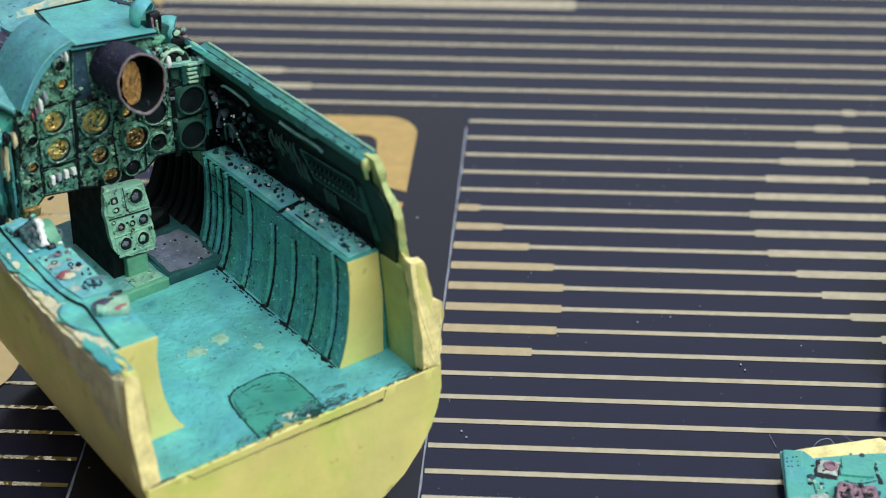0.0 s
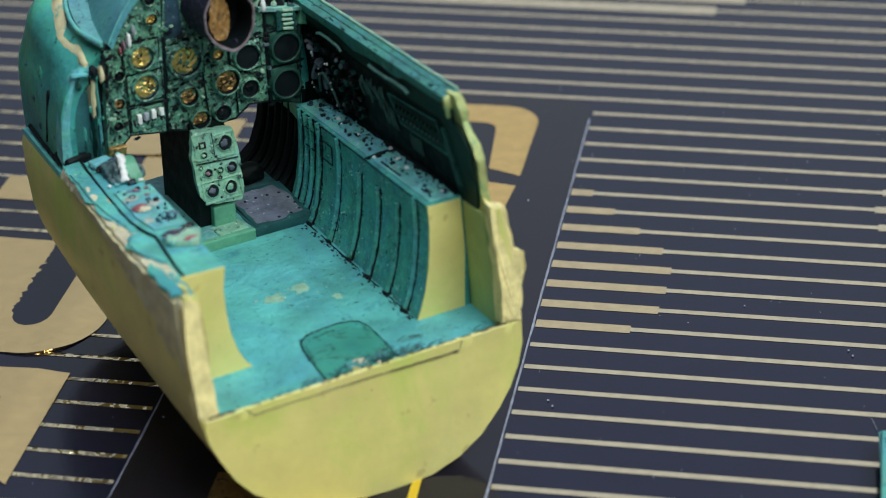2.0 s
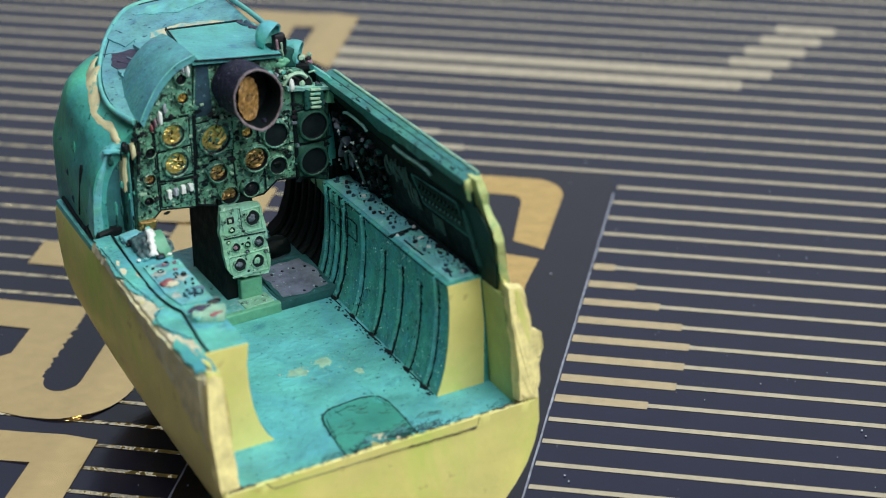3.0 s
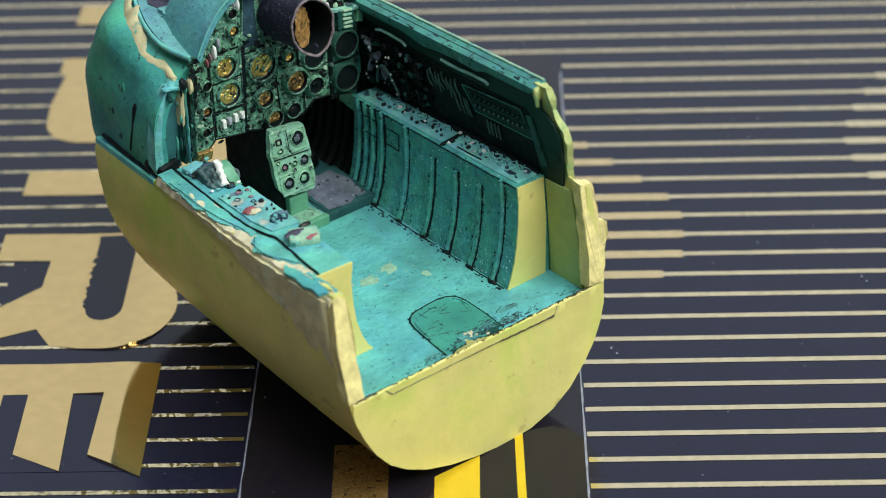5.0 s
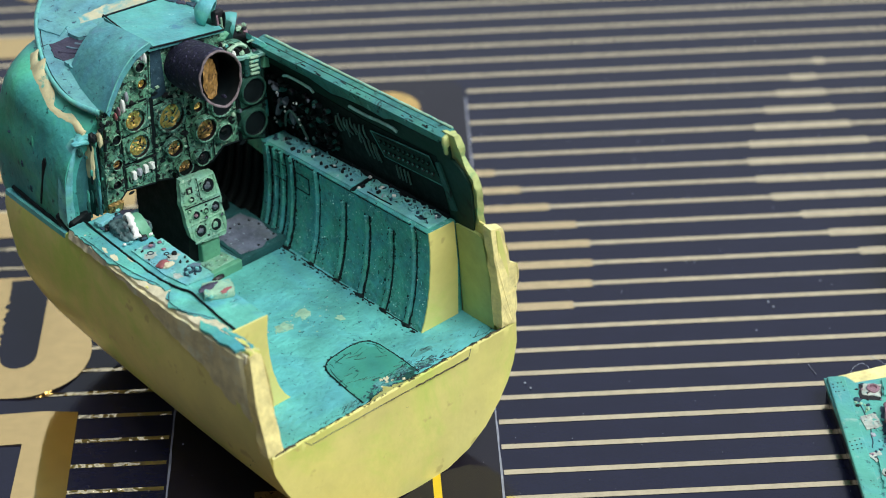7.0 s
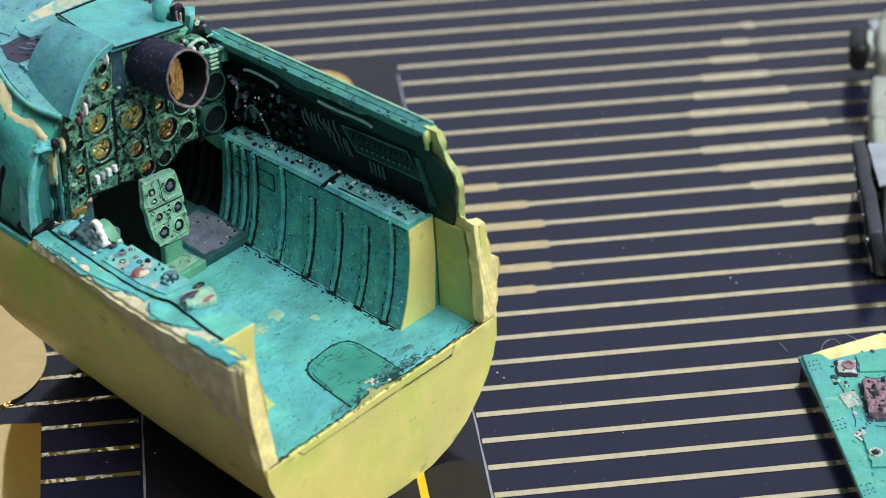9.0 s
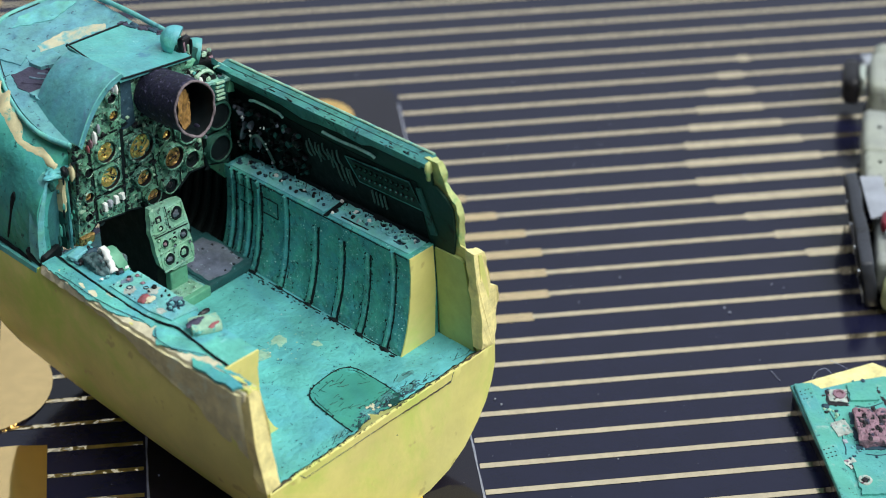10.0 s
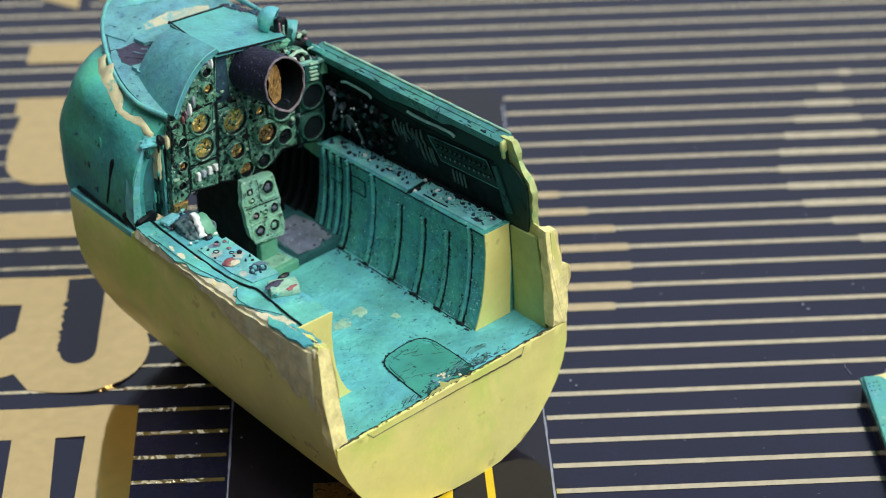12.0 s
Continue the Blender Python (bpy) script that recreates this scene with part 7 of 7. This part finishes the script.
for c, q in (((-9.36, 31.2, 18.9), (0.12, 0.2, 0.26)), ((-9.22, 29.5, 21.4), (0.1, 0.08, 0.5)), ((-9.3, 29.3, 20.6), (0.1, 0.06, 0.22)), ((-9.5, 30.2, 17.2), (0.1, 0.12, 0.3)), ((-9.1, 33.0, 20.8), (0.1, 0.14, 0.1)), ((-9.5, 26.6, 18.2), (0.1, 0.10, 0.8))):
    lump("skin_pit", c, q, HATCH if q[2] > 0.4 else SLOT, c[1], nose)
part("skin_base_line", add_cord(bmesh.new(), [(-9.75 * width(v) / width(25) - 0.05, v, 15.85 + 0.12 * noise.noise(Vector((v * 1.5, 0, 0)))) for v in [24.6 + 0.35 * i for i in range(26)]], 0.19, 6), BLACK_WASH_SHADE, nose)
bm = add_box(bmesh.new(), (-9.0, 25.5, 16.4), (1.9, 1.9, 1.2), 0.25, (0, 0, 10))
roughen(bm, 0.6, 0.2)
part("dark_gap", bm, BLACK_WASH_SHADE, nose)

part("coaming_filler", add_box(bmesh.new(), (6.5, 25.6, 25.0), (2.6, 1.8, 1.8), 0.2, (0, 10, 0)), BAY, nose)
# Gunsight at the right end of the coaming: a hooded eyepiece, a low dome beside it and a half-round dial below
sight = part("gunsight", add_box(bmesh.new(), (5.2, 25.3, 26.9), (2.2, 1.4, 1.5), 0.25, (0, 14, 0)), TURQ_DARK, tub, "turquoise gunsight with a hooded eyepiece", smooth=40)


def dome(c, way2, radii, name, label, seed):
    """A thin hood: half a shell, open towards way2, with uneven edges."""
    q = Vector(way2).normalized().to_track_quat("Z", "Y").to_matrix()
    rings = []
    for k in [i / 8 for i in range(9)]:
        t = k * math.pi * 0.56
        ring = []
        for i in range(26):
            g = 2 * math.pi * i / 26
            w = 1 + 0.07 * noise.noise(Vector((math.cos(g) * 1.5, math.sin(g) * 1.5, seed + k * 2)))
            ring.append(Vector(c) + q @ Vector((radii[0] * math.sin(t) * math.cos(g) * w, radii[1] * math.sin(t) * math.sin(g) * w, -radii[2] * math.cos(t) * w)))
        rings.append(ring)
    inner = [[Vector(c) + (p - Vector(c)) * 0.86 for p in ring] for ring in rings[:0:-1]]
    return part(name, add_rings(bmesh.new(), rings + inner, True), TURQ, sight, label, smooth=60)


hood1 = dome((4.55, 25.3, 28.5), (0.55, -0.8, -0.38), (1.0, 1.15, 1.1), "eyepiece_hood", "turquoise eyepiece hood", 1.0)
for i, (du, dz, w, h, mat) in enumerate(((0.0, 0.1, 0.9, 1.6, BLACK), (-0.22, 0.0, 0.2, 1.3, PINK), (0.1, -0.15, 0.14, 1.1, MINT), (0.32, 0.1, 0.16, 1.2, BLACK_WASH_SHADE), (-0.02, -0.5, 0.18, 0.7, PANEL_GREEN))):
    bm = add_box(bmesh.new(), (4.95 + du, 24.75 - 0.06 * i, 27.85 + dz), (w, 0.5, h), 0.08, (0, rnd.uniform(-8, 8), 0))
    bmesh.ops.subdivide_edges(bm, edges=bm.edges, cuts=2, use_grid_fill=True)
    roughen(bm, 0.4, 0.1)
    part("eyepiece_lens" if i == 0 else "eyepiece_strip", bm, mat, hood1, "dark lens stack" if i == 0 else "", smooth=40)
hood2 = dome((6.5, 25.3, 26.75), (0.75, -0.62, -0.25), (0.95, 1.0, 1.25), "side_dome", "low turquoise dome", 4.0)
for i in range(9):
    lump("dome_detail", (6.85 + rnd.uniform(-0.5, 0.45), 24.75 + rnd.uniform(-0.2, 0.2), 26.55 + rnd.uniform(-0.45, 0.35)), (rnd.uniform(0.12, 0.26), 0.16, rnd.uniform(0.12, 0.28)), rnd.choice([BLACK, BLACK, PINK, MINT, STRAP, BAY]), 5.1 * i, hood2, "", 0.4)
lump("sight_base", (4.75, 24.5, 26.75), (0.7, 0.4, 0.4), STEP_GREEN, 2.0, sight, "pale green base", 0.35)
# half-round dial
half = [(5.65 + 1.45 * math.cos(t), 24.85 + 1.35 * math.sin(t)) for t in [math.pi * i / 16 for i in range(17)]]
backing = part("half_dial", add_prism(bmesh.new(), half, lambda p, z, d: (p, 24.5 - d, z - 0.18 * (p - 5.6)), 0.6), PANEL_GREEN, sight, "half-round dial with a pale arc")
part("dial_face", add_prism(bmesh.new(), [(5.65 + 0.9 * (p - 5.65), 24.95 + 0.85 * (z - 24.85)) for p, z in half], lambda p, z, d: (p, 23.9 - d, z - 0.18 * (p - 5.6)), 0.05), BLACK, backing)
part("sight_arc", add_cord(bmesh.new(), [(5.6 + 0.95 * math.cos(t), 23.68, 25.05 + 0.95 * math.sin(t)) for t in [0.5 + 2.4 * i / 12 for i in range(13)]], 0.17, 6), MINT, backing, "worn pale arc", smooth=60)
lump("dial_tab", (5.25, 23.6, 25.2), (0.2, 0.16, 0.5), WHITE, 6.0, backing, "chipped white tab")
lump("dial_tab", (6.15, 23.75, 25.1), (0.2, 0.12, 0.22), MINT, 7.0, backing)
for a, b, w, mat, label in (((4.9, 24.95), (8.3, 24.3), 0.3, RAIL, "pale turquoise bar"), ((7.0, 26.05), (8.9, 24.3), 0.42, TURQ, "slanting turquoise bracket"), ((3.8, 26.2), (4.9, 25.3), 0.22, PANEL_GREEN, "")):
    bm = bmesh.new()
    add_loft(bm, [[Vector((a[0] + (b[0] - a[0]) * k, 23.62, a[1] + (b[1] - a[1]) * k - w / 2)), Vector((a[0] + (b[0] - a[0]) * k, 23.55, a[1] + (b[1] - a[1]) * k + w / 2)), Vector((a[0] + (b[0] - a[0]) * k, 24.3, a[1] + (b[1] - a[1]) * k + w / 2 + 0.1)), Vector((a[0] + (b[0] - a[0]) * k, 24.3, a[1] + (b[1] - a[1]) * k - w / 2))] for k in [i / 8 for i in range(9)]])
    roughen(bm, 0.5, 0.06)
    part("sight_bracket", bm, mat, sight, label, smooth=35)
part("sight_bracket", add_prism(bmesh.new(), [(7.9, 23.2), (8.9, 22.9), (9.0, 24.2), (8.2, 24.5)], lambda p, z, d: (p, 23.7 + d, z), 0.5), STEP_GREEN, sight, "pale green bracket plate")
for i in range(8):
    u = rnd.uniform(3.4, 4.8)
    lump("sight_detail", (u, rnd.uniform(23.4, 23.9), 26.35 - 0.4 * max(0, u - 4.2) + rnd.uniform(-0.25, 0.25)), (rnd.uniform(0.08, 0.22), rnd.uniform(0.08, 0.2), rnd.uniform(0.08, 0.24)), rnd.choice([BLACK, BLACK, PANEL_GREEN, MINT, TURQ, STRAP]), 1.3 * i, sight, "", 0.45)
for i in range(6):
    p = Vector((rnd.uniform(3.6, 7.0), 23.7, rnd.uniform(25.6, 26.4)))
    q = p + Vector((rnd.uniform(0.3, 0.7), rnd.uniform(-0.1, 0.2), rnd.uniform(-0.5, 0.3)))
    part("sight_strut", add_cord(bmesh.new(), spline([p, (p + q) / 2 + Vector((0, -0.1, 0.12)), q], 4), rnd.uniform(0.05, 0.09), 6), rnd.choice([MINT, PEDESTAL_GREEN, BLACK]), sight)


# ---------------------------------------------------------------- spare side panel and seat on the sheet
def place(x, y, z=0.0, turn=0.0):
    return Matrix.Translation((x * MM, y * MM, z * MM)) @ Matrix.Rotation(radians(turn), 4, "Z")


side = empty("spare_side_panel", place(25.2, -13.3, 0, 0), "loose turquoise resin side panel lying on the sheet", "model part")
slab = part("panel_slab", add_prism(bmesh.new(), [(0.25, -0.3), (7.0, 1.1), (8.7, 0.0), (10.3, -8), (10.3, -26), (0.45, -26), (0.6, -12)], lambda a, b, d: (a, b, 0.05 + d), 1.25), BLACK, side, "black painted underside slab")
part("panel_tip", add_prism(bmesh.new(), [(0.9, 0.05), (1.6, 0.3), (7.2, 1.9), (9.0, 0.2), (8.9, -2.5), (0.1, -2.0)], lambda a, b, d: (a, b, 1.3 + d), 0.2), SAWN, side, "bare cream far end")
bm = bmesh.new()
add_prism(bm, [(0.02, -0.2), (1.7, -0.1), (2.3, -0.9), (5, -0.35), (7.6, 0.0), (8.6, -1.6), (10.4, -8), (10.4, -26), (0.25, -26), (0.4, -12)], lambda a, b, d: (a, b, 1.3 + d), 0.32)
part("panel_face", bm, SIDE_TURQ, side, "turquoise painted face")
part("panel_frame", add_box(bmesh.new(), (0.85, -13.2, 1.72), (1.35, 25.6, 0.5), 0.12, (0, 0, 0)), SIDE_TURQ, side, "raised turquoise edge frame")
for v0 in (-1.9, -8.9, -16.0):
    for i in range(9):
        a, c = 0.42 + 0.36 * (i % 3) + rnd.uniform(-0.06, 0.06), v0 + 0.5 - 0.5 * (i // 3) + rnd.uniform(-0.06, 0.06) + 0.1 * (i % 3)
        part("rivet_hole", add_rod(bmesh.new(), (a, c, 1.93), (a, c, 1.985), 0.07, None, 7), BLACK_WASH_SHADE, side)
bm = add_box(bmesh.new(), (4.8, -6.4, 1.95), (2.6, 3.9, 0.8), 0.15, (0, 0, -8))
bmesh.ops.subdivide_edges(bm, edges=bm.edges, cuts=4, use_grid_fill=True)
roughen(bm, 0.45, 0.28)
part("ribbed_box", bm, PINK, side, "pink and black dry-brushed ribbed box")
for i in range(70):
    # pits and ridges of the ribbed box
    lump("box_pit", (rnd.uniform(3.7, 5.9), rnd.uniform(-8.1, -4.7), 2.33), (rnd.uniform(0.06, 0.2), rnd.uniform(0.08, 0.3), rnd.uniform(0.06, 0.16)), rnd.choice([BLACK, BLACK, PINK, PURPLE]), 3.3 * i, side, "", 0.4)


def panel_plate(u, v, w, h, mat, seed, turn=0.0, lift=0.12):
    """A thin ragged plate lying on the side panel."""
    c, q = math.cos(radians(turn)), math.sin(radians(turn))
    pts = ragged([(-w / 2, -h / 2), (w / 2, -h / 2), (w / 2, h / 2), (-w / 2, h / 2)], 0.4, 0.14, 0.22, seed)
    bm = add_prism(bmesh.new(), [(u + c * a - q * b, v + q * a + c * b) for a, b in pts], lambda a, b, d: (a, b, 1.6 + d), lift)
    bmesh.ops.triangulate(bm, faces=[f for f in bm.faces if len(f.verts) > 4])
    return part("panel_plate", bm, mat, side)


def clump(u, v, ru, rv, n, mats):
    """Small irregular cast details round one spot of the panel."""
    for _ in range(n):
        q = rnd.uniform(0.05, 0.17)
        lump("panel_detail", (rnd.gauss(u, ru), rnd.gauss(v, rv), 1.64), (q * rnd.uniform(0.6, 1.8), q * rnd.uniform(0.6, 1.8), rnd.uniform(0.04, 0.14)), rnd.choice(mats), rnd.uniform(0, 50), side)


panel_plate(3.2, -2.2, 1.7, 1.9, BLACK, 1.0, -10, 0.06)
panel_plate(3.3, -2.0, 1.4, 1.5, PALE_MIX, 2.0, -14)
part("ring_dial", add_lathe(bmesh.new(), (3.4, -1.9, 1.72), (0, 0, 1), [(0.5, 0), (0.5, 0.12), (0.32, 0.16), (0.28, 0.02)], 18, 0.15), PINK, side)
panel_plate(5.3, -1.9, 2.2, 2.0, SIDE_TURQ, 3.0, -6, 0.2)
panel_plate(2.5, -5.8, 1.2, 1.6, PALE_MIX, 4.0, 8)
panel_plate(4.8, -6.4, 3.1, 4.4, SLOT, 5.0, -8, 0.08)
panel_plate(2.1, -9.9, 0.9, 1.0, PALE_MIX, 6.0, 20)
panel_plate(4.3, -11.8, 4.6, 3.6, SIDE_TURQ, 7.0, -3, 0.22)
panel_plate(6.6, -2.4, 0.25, 2.4, BLACK, 8.0, 8, 0.05)
part("ring_dial", add_lathe(bmesh.new(), (2.5, -12.0, 1.8), (0, 0, 1), [(0.55, 0), (0.5, 0.1), (0.36, 0.12), (0.3, 0.02)], 18, 0.15), PALE_MIX, side)
part("dial_hub", add_lathe(bmesh.new(), (2.45, -12.0, 1.82), (0, 0, 1), [(0.3, 0), (0.2, 0.12)], 10, 0.4), BLACK, side)
clump(3.3, -2.1, 0.5, 0.6, 16, [BLACK, PINK, STRAP, SLOT])
clump(5.3, -2.0, 0.9, 0.7, 20, [SLOT, SIDE_TURQ, DECK, BLACK])
clump(2.6, -5.7, 0.35, 0.9, 16, [PINK, SLOT, STRAP, SIDE_TURQ])
clump(2.2, -3.9, 0.3, 0.5, 12, [SLOT, FADED, BLACK])
clump(2.9, -8.2, 0.5, 0.6, 14, [SIDE_TURQ, SLOT, DECK])
clump(2.1, -9.9, 0.25, 0.3, 8, [PINK, DARK_RED, SLOT])
clump(7.4, -7.5, 0.8, 2.5, 26, [SIDE_TURQ, BLACK, COVER, FADED])
clump(6.0, -17.0, 1.6, 3.0, 26, [SIDE_TURQ, BLACK, SLOT, COVER, FADED])
for pts in ([(1.55, -10.8), (1.5, -12.6), (1.6, -15.1)], [(2.1, -3.2), (2.3, -6.6), (2.0, -8.8)], [(3.4, -8.9), (4.6, -9.2), (6.2, -8.8)], [(4.2, -3.3), (5.2, -3.6), (6.5, -3.2)], [(2.9, -14), (3.1, -20), (2.9, -25)]):
    part("panel_line", add_cord(bmesh.new(), [(p.x + 0.08 * noise.noise(p * 2), p.y, 1.63) for p in spline([(a, b, 0) for a, b in pts], 6)], 0.045, 5), SLOT, side)

seat = empty("ejection_seat", place(38.6, 2.15, 0, -16) @ Matrix.Diagonal((1.2, 1.25, 1.0, 1)), "grey model ejection seat lying on the sheet", "model seat")


def pad(name, c, s, mat, bev=0.5, label="", amount=0.12, turn=None):
    bm = add_box(bmesh.new(), c, s, bev, turn)
    bmesh.ops.subdivide_edges(bm, edges=[e for e in bm.edges if e.calc_length() > 1.5], cuts=4, use_grid_fill=True)
    roughen(bm, 1.6, amount)
    return part(name, bm, mat, seat, label, smooth=50)


SEAT_Z = 2.7
head = pad("headrest", (1.8, 20.9, SEAT_Z), (7.6, 5.0, 4.0), GREY_SEAT, 0.5, "worn light grey headrest")
part("headrest_slot", add_box(bmesh.new(), (0.9, 21.2, SEAT_Z + 2.0), (2.8, 2.2, 0.2), 0.08, (0, 0, 14)), BLACK, head, "black slot")
for k in (-0.55, 0.5):
    part("slot_bar", add_box(bmesh.new(), (1.1, 21.25 + k, SEAT_Z + 2.1), (2.4, 0.5, 0.3), 0.12, (0, 0, 14)), WHITE, head, "chipped white bar")
part("headrest_rivet", add_rod(bmesh.new(), (-0.6, 19.2, SEAT_Z + 1.9), (-0.6, 19.2, SEAT_Z + 2.1), 0.2, None, 12), BLACK, head)
pad("headrest_collar", (1.9, 24.6, SEAT_Z - 0.4), (7.0, 2.6, 3.6), GREY_SEAT, 0.7, "grey headrest collar")
part("collar_groove", add_cord(bmesh.new(), [(-1.9 + 0.5 * i, 23.45 + 0.08 * noise.noise(Vector((i, 0, 0))), SEAT_Z + 1.45) for i in range(15)], 0.14, 6), BLACK_WASH_SHADE, head)
pad("side_pad", (-3.3, 21.0, SEAT_Z + 0.2), (1.5, 3.6, 2.8), BLACK, 0.6, "black side pad")
pad("side_pad_rim", (-2.5, 20.6, SEAT_Z + 0.9), (0.5, 2.6, 1.8), PALE_MIX, 0.2, "chipped pale rim of the side pad", 0.4)
lump("side_lug", (-2.2, 22.9, SEAT_Z + 1.3), (0.5, 0.7, 0.5), STRAP, 3.0, seat)
pad("back_cushion", (1.75, 12.7, SEAT_Z), (8.6, 5.5, 3.4), GREY_SEAT, 0.45, "light grey quilted back cushion")
pad("back_cushion", (1.85, 7.9, SEAT_Z), (8.7, 3.9, 3.4), GREY_SEAT, 0.4, "light grey quilted back cushion")
for cy, h in ((12.45, 1.9), (7.8, 1.3)):
    for sx in (-1, 1):
        part("quilt_crease", add_cord(bmesh.new(), [(0.7 - 1.5 * sx, cy - h, SEAT_Z + 1.72), (0.7 - 0.5 * sx, cy - 0.3 * h, SEAT_Z + 1.72), (0.7 + 0.5 * sx, cy + 0.3 * h, SEAT_Z + 1.72), (0.7 + 1.5 * sx, cy + h, SEAT_Z + 1.72)], 0.09, 6), BLACK_WASH_SHADE, seat)
    part("cushion_button", add_rod(bmesh.new(), (-1.4, cy + 0.4, SEAT_Z + 1.5), (-1.4, cy + 0.4, SEAT_Z + 1.76), 0.16, None, 10), BLACK_WASH_SHADE, seat)
pad("seat_pan", (2.6, 1.4, SEAT_Z - 0.5), (8.6, 9.6, 3.4), GREY_SEAT, 0.5, "grey seat pan")
pad("pan_side", (-2.6, 0.9, 2.4), (0.9, 11.0, 4.6), SEAT_SIDE, 0.25, "dark blue grey ribbed seat side", 0.15, (0, -10, 5.5))
for i in range(4):
    # black hollows between raised ribs on the seat side
    y = 4.6 - 2.7 * i
    bm = add_prism(bmesh.new(), ragged([(y + 1.4, 0.9), (y + 0.9, 4.0), (y - 1.6, 1.2)] if i % 2 else [(y + 1.2, 4.2), (y - 1.7, 4.1), (y - 1.2, 1.2)], 0.8, 0.12, 0.5, 2.0 * i), lambda a, b, d: (-3.1 - 0.096 * a - 0.17 * (b - 2.4) + 0.06 - d, a, b), 0.12)
    part("side_hollow", bm, BLACK, seat)
    part("side_rib", add_cord(bmesh.new(), [(-3.12 - 0.096 * (y + 1.6 - k) - 0.17 * (0.9 + 1.1 * k - 2.4), y + 1.6 - k, 0.9 + 1.1 * k) for k in range(4)], 0.09, 6), STRAP, seat)
part("strap", add_loft(bmesh.new(), [[Vector((-2.9 + 0.2 * i, 5.8 - 1.15 * i, 4.7 - 0.1 * i)), Vector((-1.3 + 0.12 * i, 5.9 - 1.15 * i, 4.8)), Vector((-1.3 + 0.12 * i, 5.9 - 1.15 * i, 4.4)), Vector((-2.9 + 0.2 * i, 5.8 - 1.15 * i, 4.2))] for i in range(5)]), STRAP, seat, "bluish grey harness strap")
part("strap", add_loft(bmesh.new(), [[Vector((-0.9 + 0.1 * i, -1.2 - 1.0 * i, 4.4)), Vector((0.9 + 0.1 * i, -1.0 - 1.0 * i, 4.7)), Vector((0.9 + 0.1 * i, -1.0 - 1.0 * i, 4.2)), Vector((-0.9 + 0.1 * i, -1.2 - 1.0 * i, 4.0))] for i in range(5)]), STRAP, seat)
bm = add_box(bmesh.new(), (-0.7, 0.7, 4.6), (1.5, 1.7, 1.1), 0.4)
roughen(bm, 0.8, 0.2)
part("buckle", bm, DARK_RED, seat, "dark red harness buckle", smooth=50)
part("seat_handle", add_box(bmesh.new(), (-0.8, -0.6, 4.5), (0.7, 0.6, 0.6), 0.2), WHITE, seat)
pad("seat_foot", (1.6, -4.6, 1.9), (5.6, 1.8, 2.8), SEAT_FOOT, 0.5, "pale olive seat front", 0.2)
for i in range(14):
    bm = add_box(bmesh.new(), (rnd.uniform(1.5, 7.5), rnd.uniform(-3, 6), 4.8 + rnd.uniform(-0.1, 0.3)), (rnd.uniform(0.3, 1.4), rnd.uniform(0.3, 1.2), 0.5), 0.12, (rnd.uniform(-15, 15), rnd.uniform(-15, 15), rnd.uniform(0, 90)))
    part("seat_detail", bm, rnd.choice([BLACK, STRAP, GREY_SEAT, WHITE, TURQ_DARK]), seat)

# Dust specks and a few fibres on the sheet
bm = bmesh.new()
for i in range(26):
    # short hairs and scratches of dust
    c, turn, h = Vector((rnd.uniform(-45, 45), rnd.uniform(-34, 40), 0.05)), rnd.uniform(0, 6.28), rnd.uniform(0.15, 0.5)
    add_cord(bm, [c + Vector((h * k * math.cos(turn + 0.4 * k), h * k * math.sin(turn + 0.4 * k), 0)) for k in (0, 0.4, 0.8, 1.2)], 0.012, 4)
for i in range(520):
    x, y, s = rnd.uniform(-55, 50), rnd.uniform(-35, 45), rnd.uniform(0.012, 0.05) * (1.7 if i % 12 == 0 else 1.0)
    bmesh.ops.create_icosphere(bm, subdivisions=1, radius=s, matrix=Matrix.Translation((x, y, 0.06)) @ Matrix.Diagonal((1, rnd.uniform(0.6, 1.6), 0.5, 1)))
for x, y in ((23.1, -0.9), (23.4, -1.6), (2.6, -10.3), (3.0, -11.0), (-3, 19)):
    bmesh.ops.create_icosphere(bm, subdivisions=1, radius=0.11, matrix=Matrix.Translation((x, y, 0.08)) @ Matrix.Diagonal((0.8, 1.1, 0.5, 1)))
tagged(part("dust", bm, DUST), "pale dust specks scattered on the printed sheet", "dust", kind="stuff")
for pts in ([(27.6, -11.4, 0.1), (28.2, -10.6, 0.4), (29.0, -10.4, 0.5), (29.5, -11.3, 0.3)], [(29.6, -9.2, 0.4), (30.4, -11.0, 0.9), (31.2, -11.3, 0.3)], [(24.8, -9.6, 0.1), (25.2, -11.0, 0.1)]):
    tagged(part("fibre", add_cord(bmesh.new(), spline(pts, 6), 0.016, 5), DUST), "thin pale fibre lying on the sheet", "fibre", "fibres")
